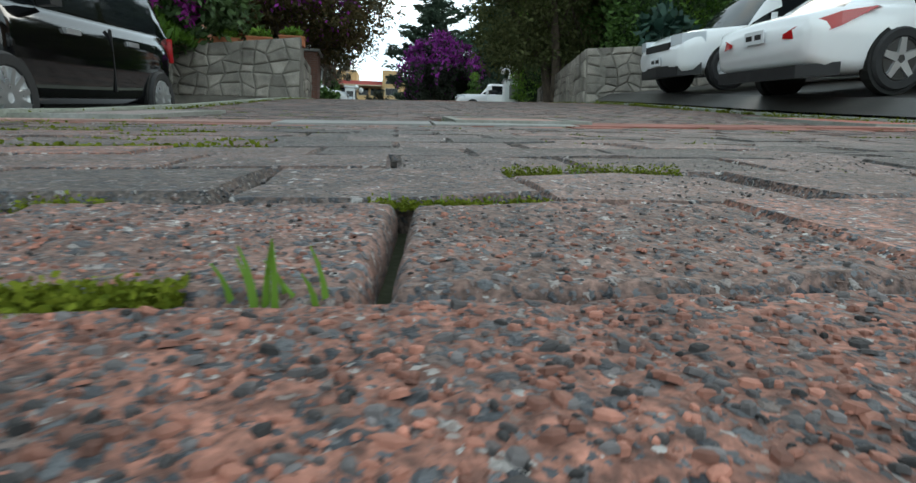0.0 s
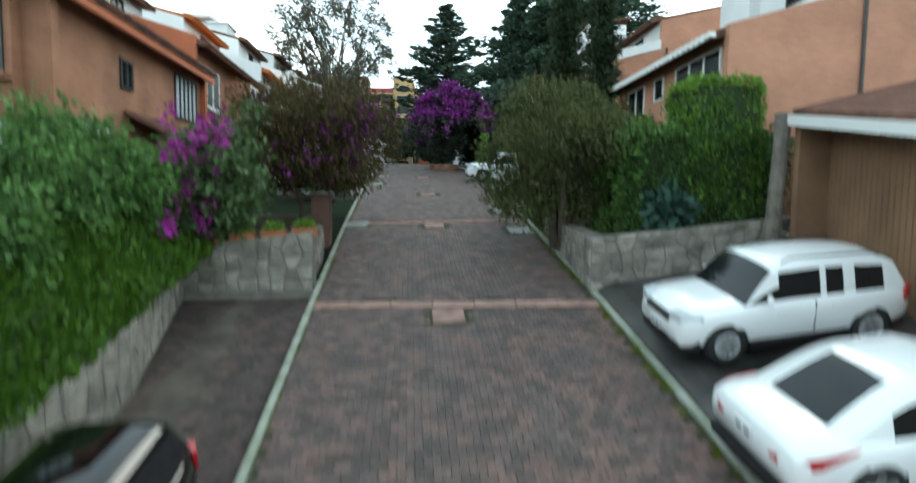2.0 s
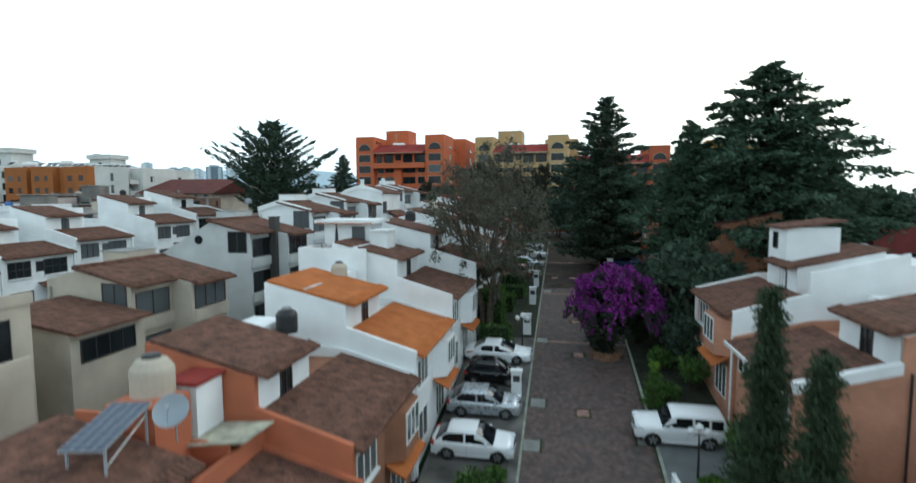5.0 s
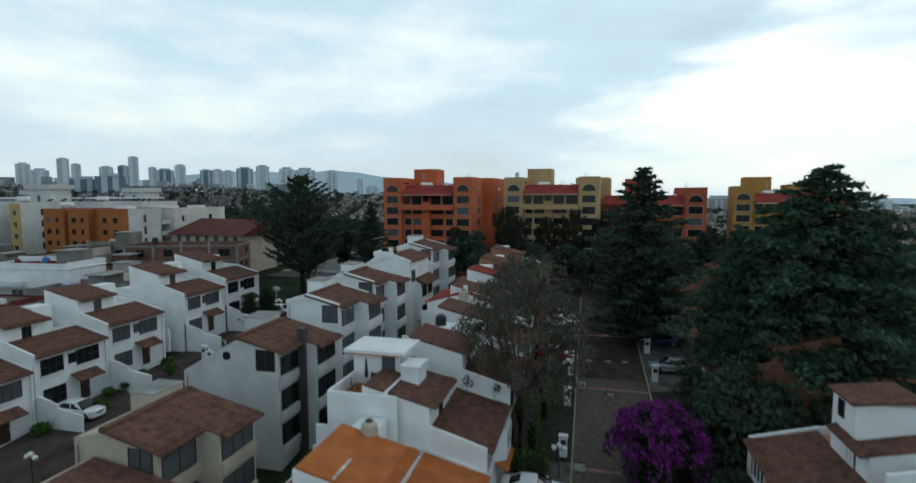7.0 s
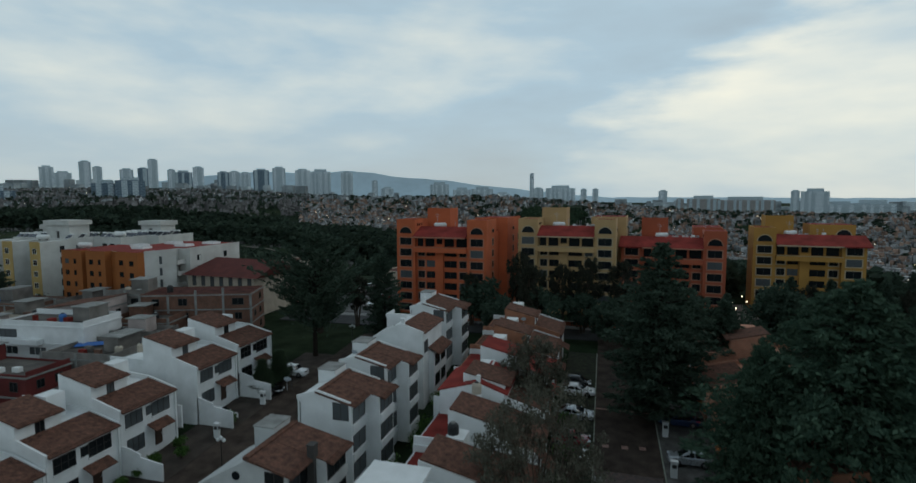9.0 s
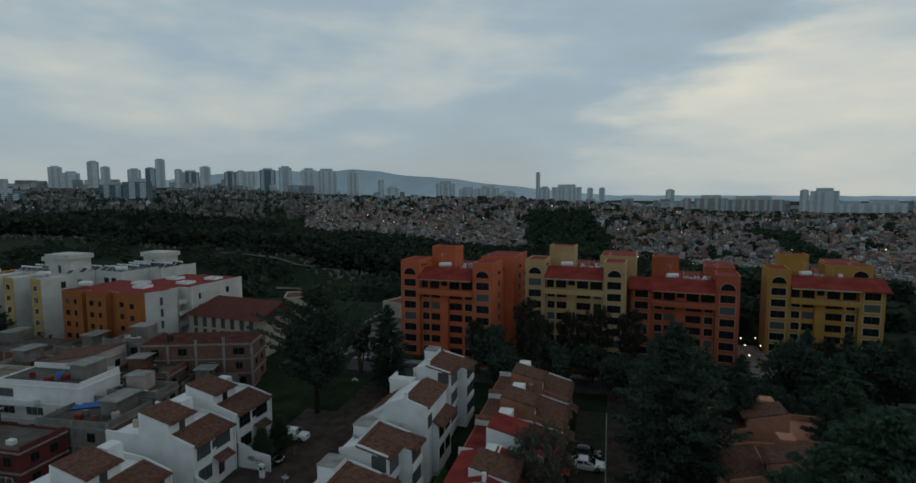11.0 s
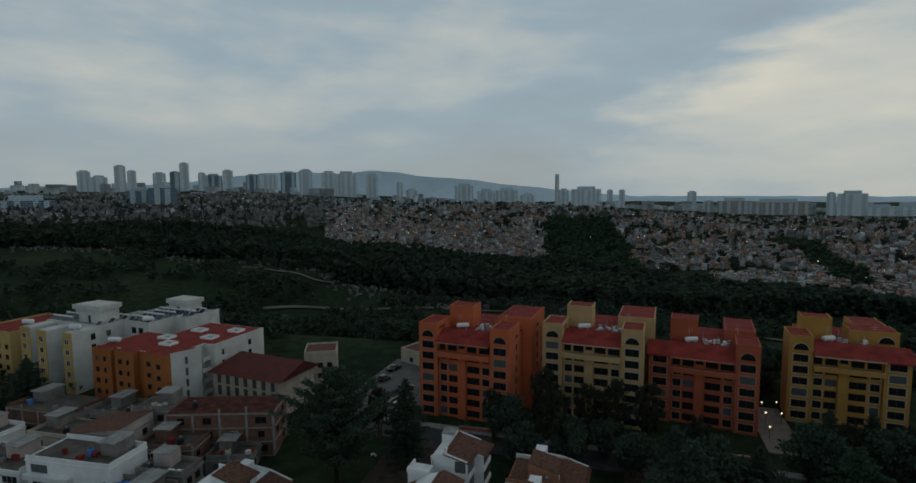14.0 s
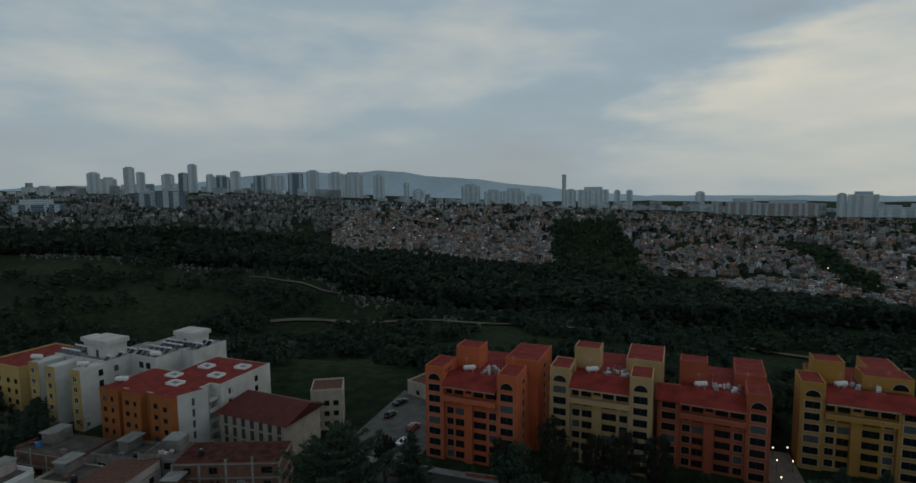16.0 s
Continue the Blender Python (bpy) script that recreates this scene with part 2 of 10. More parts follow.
    L(hs.outputs[0], bp.inputs["Height"]), L(bp.outputs["Normal"], b.inputs["Normal"])
    MATS[name] = m
    return m


def brickish(name, c1, c2, mortar, w=0.24, h=0.07, vary=0.3):
    """Fine brickwork seen from afar."""
    if name in MATS:
        return MATS[name]
    m = bpy.data.materials.new(name)
    m.use_nodes = True
    nt = m.node_tree
    N, L = nt.nodes.new, nt.links.new
    b = nt.nodes["Principled BSDF"]
    b.inputs["Roughness"].default_value = 0.9
    tc, sp, cb, ad = N("ShaderNodeTexCoord"), N("ShaderNodeSeparateXYZ"), N("ShaderNodeCombineXYZ"), N("ShaderNodeMath")
    L(tc.outputs["Object"], sp.inputs[0])
    L(sp.outputs["X"], ad.inputs[0]), L(sp.outputs["Y"], ad.inputs[1])
    L(ad.outputs[0], cb.inputs["X"]), L(sp.outputs["Z"], cb.inputs["Y"])
    br = N("ShaderNodeTexBrick")
    br.inputs["Scale"].default_value, br.inputs["Brick Width"].default_value, br.inputs["Row Height"].default_value = 1.0, w, h
    br.inputs["Mortar Size"].default_value = 0.008
    br.inputs["Color1"].default_value, br.inputs["Color2"].default_value, br.inputs["Mortar"].default_value = (*c1, 1), (*c2, 1), (*mortar, 1)
    L(cb.outputs[0], br.inputs["Vector"])
    n = N("ShaderNodeTexNoise")
    n.inputs["Scale"].default_value, n.inputs["Detail"].default_value = 0.9, 6
    L(tc.outputs["Object"], n.inputs["Vector"])
    g = N("ShaderNodeMapRange")
    g.inputs["From Min"].default_value, g.inputs["From Max"].default_value = 0.3, 0.7
    g.inputs["To Min"].default_value, g.inputs["To Max"].default_value = 1 - vary, 1 + vary * 0.6
    L(n.outputs["Fac"], g.inputs["Value"])
    mx = N("ShaderNodeMix")
    mx.data_type, mx.blend_type = "RGBA", "MULTIPLY"
    mx.inputs["Factor"].default_value = 1.0
    L(br.outputs["Color"], mx.inputs["A"]), L(g.outputs["Result"], mx.inputs["B"])
    L(mx.outputs["Result"], b.inputs["Base Color"])
    bp = N("ShaderNodeBump")
    bp.inputs["Strength"].default_value, bp.inputs["Distance"].default_value = 0.5, 0.006
    bp.invert = True
    L(br.outputs["Fac"], bp.inputs["Height"]), L(bp.outputs["Normal"], b.inputs["Normal"])
    MATS[name] = m
    return m


WHITE = mat("white_plaster", (0.80, 0.81, 0.81), 0.9, 0.06, 0.5, 30, 0.15, tint=(0.66, 0.67, 0.66))
CREAM = mat("cream_plaster", (0.50, 0.44, 0.35), 0.9, 0.14, 0.5, 30, 0.15, tint=(0.38, 0.33, 0.27))
GREYPL = mat("grey_plaster", (0.52, 0.53, 0.52), 0.9, 0.14, 0.5, 30, 0.15)
ORANGE = mat("orange_plaster", (0.47, 0.140, 0.068), 0.9, 0.24, 0.6, 30, 0.15, tint=(0.35, 0.115, 0.06))
BROWN = mat("brown_plaster", (0.335, 0.150, 0.085), 0.92, 0.22, 0.9, 22, 0.5, tint=(0.22, 0.10, 0.06))
TERRA = brickish("terracotta_brick", (0.49, 0.225, 0.138), (0.43, 0.19, 0.118), (0.43, 0.245, 0.168), vary=0.16)
REDBRICK = brickish("raw_red_brick", (0.19, 0.088, 0.055), (0.155, 0.075, 0.05), (0.15, 0.10, 0.078), 0.3, 0.12)
BROWN_BRICK = brickish("brown_rough_brick", (0.335, 0.150, 0.085), (0.285, 0.125, 0.070), (0.31, 0.165, 0.105), 0.26, 0.085, 0.28)
ROOF = mat("brown_roof_tile", (0.172, 0.086, 0.062), 0.92, 0.40, 2.2, 9, 0.6, tint=(0.080, 0.047, 0.037), spec=0.08)
ROOF_RED = mat("red_roof_coating", (0.26, 0.040, 0.032), 0.85, 0.25, 0.5, 20, 0.3, spec=0.12)
ROOF_ORANGE = mat("orange_roof_tile", (0.46, 0.150, 0.050), 0.9, 0.15, 1.2, 20, 0.6, spec=0.1)
CONCRETE = mat("grey_concrete", (0.30, 0.30, 0.285), 0.92, 0.25, 0.8, 40, 0.35)
DARKGLASS = plain("dark_window_glass", (0.012, 0.015, 0.017), 0.12, spec=0.28)
GREYGLASS = plain("curtained_window_glass", (0.085, 0.095, 0.10), 0.18, spec=0.35)
PALEGLASS = plain("white_curtain_behind_glass", (0.50, 0.55, 0.56), 0.25)
FRAME_DARK = plain("dark_metal_frame", (0.03, 0.028, 0.026), 0.45)
FRAME_WHITE = plain("white_frame", (0.7, 0.7, 0.68), 0.5)
BLACK = plain("black_plastic", (0.012, 0.012, 0.013), 0.5)
RUBBER = plain("tyre_rubber", (0.018, 0.018, 0.019), 0.8)
ALLOY = plain("alloy_wheel", (0.50, 0.51, 0.52), 0.3, 0.85)
STEEL = plain("galvanised_steel", (0.42, 0.43, 0.44), 0.4, 0.7)
BARK = mat("bark", (0.10, 0.075, 0.055), 0.95, 0.4, 4, 30, 0.9)
BARK_DARK = mat("dark_bark", (0.034, 0.027, 0.021), 0.95, 0.4, 4, 30, 0.9, spec=0.1)
GRASS = mat("lawn", (0.045, 0.085, 0.018), 0.95, 0.4, 2.5, 90, 0.8)
SOIL = mat("soil", (0.06, 0.045, 0.032), 0.95, 0.35, 2, 40, 0.6)
ASPHALT = mat("asphalt", (0.055, 0.055, 0.056), 0.9, 0.25, 0.5, 60, 0.3)
PINK = mat("pink_concrete", (0.36, 0.215, 0.18), 0.85, 0.3, 2.5, 50, 0.3)
REDCONC = mat("red_edging_concrete", (0.27, 0.10, 0.075), 0.85, 0.25, 4, 60, 0.5)
KERB = mat("pale_kerb_concrete", (0.34, 0.35, 0.315), 0.9, 0.28, 2, 40, 0.4, tint=(0.19, 0.22, 0.15))
GREEN_MID = leafy("hedge_leaves", (0.022, 0.052, 0.012), (0.11, 0.21, 0.045))
GREEN_BRIGHT = leafy("bright_hedge_leaves", (0.045, 0.11, 0.014), (0.20, 0.34, 0.045))
GREEN_DARK = leafy("conifer_needles", (0.026, 0.043, 0.031), (0.084, 0.120, 0.084), 0.85)
GREEN_CEDAR = leafy("cedar_needles", (0.024, 0.048, 0.033), (0.085, 0.132, 0.085), 0.85, 0.5)
OLIVE = leafy("olive_leaves", (0.038, 0.050, 0.020), (0.130, 0.142, 0.058), 0.8)
RUSTY = leafy("rust_tinged_leaves", (0.028, 0.036, 0.014), (0.125, 0.085, 0.040), 0.8)
PURPLE = leafy("bougainvillea_bracts", (0.075, 0.008, 0.085), (0.28, 0.026, 0.29))
IVY = leafy("ivy_leaves", (0.030, 0.075, 0.018), (0.165, 0.31, 0.08))
FEATHER_DARK = leafy("dusky_foliage", (0.018, 0.021, 0.015), (0.060, 0.062, 0.044), 0.85)
FEATHER = leafy("grey_green_foliage", (0.046, 0.048, 0.036), (0.165, 0.158, 0.118), 0.8)

# ---- mesh tools ----
class Mb:
    """Gathers points and faces of one part."""

    def __init__(self):
        self.v, self.f = [], []

    def add(self, verts, faces):
        n = len(self.v)
        self.v.extend(verts)
        self.f.extend([tuple(i + n for i in f) for f in faces])
        return self

    def box(self, x0, x1, y0, y1, z0, z1):
        p = [(x, y, z) for z in (z0, z1) for y in (y0, y1) for x in (x0, x1)]
        return self.add(p, [(0, 2, 3, 1), (4, 5, 7, 6), (0, 1, 5, 4), (2, 6, 7, 3), (0, 4, 6, 2), (1, 3, 7, 5)])

    def slab(self, poly, y0, y1):
        """A polygon in x, z pushed along y."""
        n = len(poly)
        p = [(x, y0, z) for x, z in poly] + [(x, y1, z) for x, z in poly]
        return self.add(p, [tuple(range(n)), tuple(range(2 * n - 1, n - 1, -1))] + [(i, i + n, (i + 1) % n + n, (i + 1) % n) for i in range(n)])

    def plate(self, poly, z0, z1):
        """A polygon in x, y pushed up; z0, z1 may be functions of x, y."""
        n = len(poly)
        a = z0 if callable(z0) else (lambda x, y: z0)
        b = z1 if callable(z1) else (lambda x, y: z1)
        p = [(x, y, a(x, y)) for x, y in poly] + [(x, y, b(x, y)) for x, y in poly]
        return self.add(p, [tuple(range(n - 1, -1, -1)), tuple(range(n, 2 * n))] + [(i, (i + 1) % n, (i + 1) % n + n, i + n) for i in range(n)])

    def tube(self, rings, n=8, cap=True):
        """rings: (x, y, z, radius) along a stem."""
        pts, fs = [], []
        for k, (x, y, z, r) in enumerate(rings):
            a = Vector(rings[min(k + 1, len(rings) - 1)][:3]) - Vector(rings[max(k - 1, 0)][:3])
            q = a.to_track_quat("Z", "Y") if a.length > 1e-6 else Vector((0, 0, 1)).to_track_quat("Z", "Y")
            for i in range(n):
                c = q @ Vector((r * math.cos(2 * math.pi * i / n), r * math.sin(2 * math.pi * i / n), 0))
                pts.append((x + c.x, y + c.y, z + c.z))
            if k:
                fs += [((k - 1) * n + i, (k - 1) * n + (i + 1) % n, k * n + (i + 1) % n, k * n + i) for i in range(n)]
        if cap:
            fs += [tuple(range(n - 1, -1, -1)), tuple(range(len(pts) - n, len(pts)))]
        return self.add(pts, fs)

    def lathe(self, prof, cx=0.0, cy=0.0, n=16, axis="z"):
        """prof: (radius, height) turned about an upright axis, or about y."""
        pts, fs = [], []
        for k, (r, h) in enumerate(prof):
            for i in range(n):
                c, s = r * math.cos(2 * math.pi * i / n), r * math.sin(2 * math.pi * i / n)
                pts.append((cx + c, cy + s, h) if axis == "z" else (cx + c, h, cy + s))
            if k:
                fs += [((k - 1) * n + i, (k - 1) * n + (i + 1) % n, k * n + (i + 1) % n, k * n + i) for i in range(n)]
        fs += [tuple(range(n - 1, -1, -1)), tuple(range(len(pts) - n, len(pts)))]
        return self.add(pts, fs)

    def mesh(self, name, material, smooth=False):
        me = bpy.data.meshes.new(name)
        me.from_pydata(self.v, [], self.f)
        me.update()
        if material:
            me.materials.append(material)
        if smooth:
            me.polygons.foreach_set("use_smooth", [True] * len(me.polygons))
        return me


def fix_normals(me):
    bm = bmesh.new()
    bm.from_mesh(me)
    bmesh.ops.recalc_face_normals(bm, faces=bm.faces)
    bm.to_mesh(me)
    bm.free()
    return me


def part(name, mb, material, parent=None, label="", smooth=False, m=None):
    """Links one gathered mesh as one object, under a thing or a part."""
    ob = new(name, fix_normals(mb.mesh(name, material, smooth)))
    if parent is not None:
        ob.parent = parent
    if m is not None:
        ob.matrix_basis = m
    if label:
        tagged(ob, label)
    return ob


def thing(name, label, category, m=None, group="", kind=""):
    ob = tagged(new(name), label, category, group, kind)
    if m is not None:
        ob.matrix_basis = m
    return ob


def whole(name, mb, material, label, category, group="", kind="", smooth=False, m=None):
    ob = part(name, mb, material, None, "", smooth, m)
    return tagged(ob, label, category, group, kind)


def quads_mesh(name, corners, material):
    """corners: array (n, 4, 3) of loose quads."""
    n = len(corners)
    me = bpy.data.meshes.new(name)
    me.vertices.add(4 * n)
    me.vertices.foreach_set("co", np.asarray(corners, np.float32).ravel())
    me.loops.add(4 * n)
    me.loops.foreach_set("vertex_index", np.arange(4 * n, dtype=np.int32))
    me.polygons.add(n)
    me.polygons.foreach_set("loop_start", np.arange(0, 4 * n, 4, dtype=np.int32))
    me.update(calc_edges=True)
    me.materials.append(material)
    return me


def leaf_quads(centres, size, rng, flat=0.0, long=1.5, out=None):
    """Leaf blades at the centres: bent towards out (directions) where given."""
    n = len(centres)
    a = rng.normal(size=(n, 3))
    if out is not None:
        a = a * 0.6 + out * 1.3
    a /= np.linalg.norm(a, axis=1, keepdims=True) + 1e-9
    b = rng.normal(size=(n, 3))
    b[:, 2] *= 1 - flat
    b -= (b * a).sum(1, keepdims=True) * a
    b /= np.linalg.norm(b, axis=1, keepdims=True) + 1e-9
    s = size * rng.uniform(0.6, 1.35, (n, 1))
    a, b = a * s * long * 0.5, b * s * 0.5
    return np.stack([centres - a, centres + b * 0.9 - a * 0.1, centres + a, centres - b * 0.9 - a * 0.1], 1)


# ---- the lie of the land ----
GY = [-60, -30, 0, 4, 12, 20, 27, 35, 45, 60, 74, 90, 113, 150]
GZ = [-12, -6.4, 0.065, 0.86, 2.8, 4.45, 5.75, 7.0, 8.3, 9.65, 10.8, 11.9, 12.8, 13.2]
FAR_D = [150, 260, 360, 480, 580, 700, 840, 1000, 1150, 1700, 2600, 4900]
FAR_L = [13, -8, -16, -2, -2, 0, 8, 18, 24, 40, 78, 90]
FAR_M = [13, -11, -20, -27, -33, -30, -10, 14, 30, 14, -22, -20]
FAR_R = [13, -15, -30, -40, -44, -34, -18, -6, -8, -20, -26, -24]


def street_z(y):
    return float(np.mean(np.interp([y - 1.5, y, y + 1.5], GY, GZ))) if y > 3 else float(np.interp(y, GY, GZ))


def ground_z(x, y):
    k = float(np.interp(y, [0, 12, 25, 45], [0.03, 0.035, 0.03, 0.0]))
    return street_z(y) + k * min(9.0, max(-5.0, x - 1))


def land_z(x, y):
    near = ground_z(x, min(y, 150.0))
    if y < 20:
        return near
    d, a = math.hypot(x, y), math.degrees(math.atan2(-x, y))
    d2 = max(y, d * 0.75) if abs(a) < 80 else d * 0.6
    w = min(1.0, max(0.0, (d2 - 150) / 60))
    if w <= 0:
        return near
    l, m, r = (float(np.interp(d, FAR_D, f)) for f in (FAR_L, FAR_M, FAR_R))
    f = m + (l - m) * min(1, max(0, (a - 12) / 28)) if a > 12 else m + (r - m) * min(1, max(0, (12 - a) / 24))
    f += noise.noise(Vector((x / 170, y / 170, 0.3))) * min(9.0, (d - 150) / 40)
    w = w * w * (3 - 2 * w)
    return near + (f - near) * w


def land_material():
    m = bpy.data.materials.new("land")
    m.use_nodes = True
    nt = m.node_tree
    N, L = nt.nodes.new, nt.links.new
    b = nt.nodes["Principled BSDF"]
    b.inputs["Specular IOR Level"].default_value = 0.04
    b.inputs["Roughness"].default_value = 0.95
    tc = N("ShaderNodeTexCoord")
    n1, n2 = N("ShaderNodeTexNoise"), N("ShaderNodeTexNoise")
    n1.inputs["Scale"].default_value, n1.inputs["Detail"].default_value = 0.012, 8
    n2.inputs["Scale"].default_value, n2.inputs["Detail"].default_value = 0.25, 6
    L(tc.outputs["Object"], n1.inputs["Vector"]), L(tc.outputs["Object"], n2.inputs["Vector"])
    r1 = N("ShaderNodeValToRGB")
    e = r1.color_ramp.elements
    e[0].position, e[0].color = 0.35, (0.015, 0.025, 0.014, 1)
    e[1].position, e[1].color = 0.68, (0.036, 0.046, 0.022, 1)
    k = e.new(0.52)
    k.color = (0.023, 0.036, 0.018, 1)
    L(n1.outputs["Fac"], r1.inputs["Fac"])
    g = N("ShaderNodeMapRange")
    g.inputs["From Min"].default_value, g.inputs["From Max"].default_value = 0.3, 0.7
    g.inputs["To Min"].default_value, g.inputs["To Max"].default_value = 0.5, 1.3
    L(n2.outputs["Fac"], g.inputs["Value"])
    mx = N("ShaderNodeMix")
    mx.data_type, mx.blend_type = "RGBA", "MULTIPLY"
    mx.inputs["Factor"].default_value = 1.0
    L(r1.outputs["Color"], mx.inputs["A"]), L(g.outputs["Result"], mx.inputs["B"])
    L(mx.outputs["Result"], b.inputs["Base Color"])
    bp = N("ShaderNodeBump")
    bp.inputs["Strength"].default_value, bp.inputs["Distance"].default_value = 0.7, 0.3
    L(n2.outputs["Fac"], bp.inputs["Height"]), L(bp.outputs["Normal"], b.inputs["Normal"])
    return m


def build_land():
    def graded(lo, a, b, hi, step):
        mid = list(np.arange(a, b + 0.1, step))
        up, down, s = [], [], step
        x = b
        while x < hi:
            s *= 1.16
            x = min(hi, x + s)
            up.append(x)
        x, s = a, step
        while x > lo:
            s *= 1.16
            x = max(lo, x - s)
            down.append(x)
        return down[::-1] + mid + up

    xs, ys = graded(-4900, -170, 80, 4900, 5.0), graded(-900, -20, 330, 4900, 5.0)
    v = []
    for y in ys:
        for x in xs:
            z = land_z(x, y)
            near = abs(x) < 165 and y < 150
            v.append((x, y, z - ((0.62 if -8 < x < -1 and y < 13 else 0.22) if near else 0.0)))
    nx = len(xs)
    f = [(j * nx + i, j * nx + i + 1, (j + 1) * nx + i + 1, (j + 1) * nx + i) for j in range(len(ys) - 1) for i in range(nx - 1)]
    mb = Mb()
    mb.v, mb.f = v, f
    ob = new("ground", mb.mesh("ground", land_material(), True))
    tagged(ob, "dark green sloping ground falling into a wooded valley", "ground", kind="structure")


build_land()

# ---- the paved street and its edges ----
RX0, RX1 = -2.42, 4.62  # kerb faces of the street


def kerb_x(y):
    """The western kerb's face: the street narrows a little at its lower end."""
    return float(np.interp(y, [4, 10, 20, 28], [-2.12, -2.19, -2.35, RX0]))



def strip(name, x0, x1, y0, y1, dz0, dz1, material, label, category, step=2.0, kind="structure"):
    """A strip along the street that follows the slope."""
    mb, n = Mb(), max(1, int((y1 - y0) / step))
    ys = [y0 + (y1 - y0) * i / n for i in range(n + 1)]
    p, f = [], []
    for y in ys:
        for e in (x0, x1):
            x = e(y) if callable(e) else e
            z = ground_z(x, y)
            p += [(x, y, z + dz0), (x, y, z + dz1)]
    for i in range(n):
        a, b = 4 * i, 4 * i + 4
        f += [(a + 1, a + 3, b + 3, b + 1), (a, a + 1, b + 1, b), (a + 3, a + 2, b + 2, b + 3), (a + 2, a, b, b + 2)]
    f += [(0, 2, 3, 1), (4 * n, 4 * n + 1, 4 * n + 3, 4 * n + 2)]
    mb.add(p, f)
    return whole(name, mb, material, label, category, kind=kind)


JOINT = mat("sandy_mossy_joint", (0.040, 0.038, 0.026), 0.95, 0.4, 1.5, 80, 0.5, tint=(0.03, 0.042, 0.012))
road = strip("road", lambda y: kerb_x(y) - 0.02, RX1, -14, 104, -0.30, -0.028, JOINT, "brown-grey paved street with mossy joints", "road")
strip("kerb", lambda y: kerb_x(y) - 0.125, kerb_x, -14, 96, -0.55, 0.035, KERB, "flush pale concrete kerb along the street", "kerb")
strip("kerb", RX1, RX1 + 0.16, -14, 96, -0.25, 0.035, KERB, "flush pale concrete kerb along the street", "kerb")
strip("driveway", RX0 - 4.5, lambda y: kerb_x(y) - 0.125, -14, 14.2, -0.6, -0.212, mat("wet_dark_paving", (0.105, 0.088, 0.070), 0.75, 0.5, 0.9, 45, 0.5), "dark damp driveway beside the street", "driveway")
strip("driveway", RX1 + 0.16, 16, -14, 12.6, -0.3, 0.0, mat("damp_grey_paving", (0.085, 0.080, 0.075), 0.38, 0.45, 1.0, 45, 0.5), "dark damp driveway beside the street", "driveway")
strip("driveway", RX0 - 5.0, RX0 - 0.125, 27, 46, -0.3, 0.0, mat("stained_bay_paving", (0.15, 0.14, 0.13), 0.85, 0.4, 0.8, 40, 0.4), "grey concrete parking bays beside the street", "driveway")
strip("driveway", RX1 + 0.16, 11, 25.5, 34.4, -0.3, 0.01, mat("grey_blue_driveway", (0.16, 0.17, 0.17), 0.8, 0.2, 0.8, 40, 0.3), "smooth grey concrete driveway", "driveway")
# these two lawns have the shade of the trees put into their colour
strip("lawn", RX0 - 4.6, RX0 - 0.125, 46, 96, -0.3, 0.02, mat("shade_darkened_lawn", (0.030, 0.036, 0.018), 0.95, 0.45, 1.5, 40, 0.8), "strip of lawn beside the street, coloured dark for tree shade", "lawn")
strip("lawn", RX1 + 0.16, 10, 34.4, 60, -0.3, 0.02, mat("shade_darkened_lawn", (0.030, 0.036, 0.018), 0.95, 0.45, 1.5, 40, 0.8), "strip of lawn beside the street, coloured dark for tree shade", "lawn")
strip("driveway", RX1 + 0.16, 11, 60, 90, -0.3, 0.0, mat("stained_bay_paving", (0.15, 0.14, 0.13), 0.85, 0.4, 0.8, 40, 0.4), "grey concrete parking bays beside the street", "driveway")

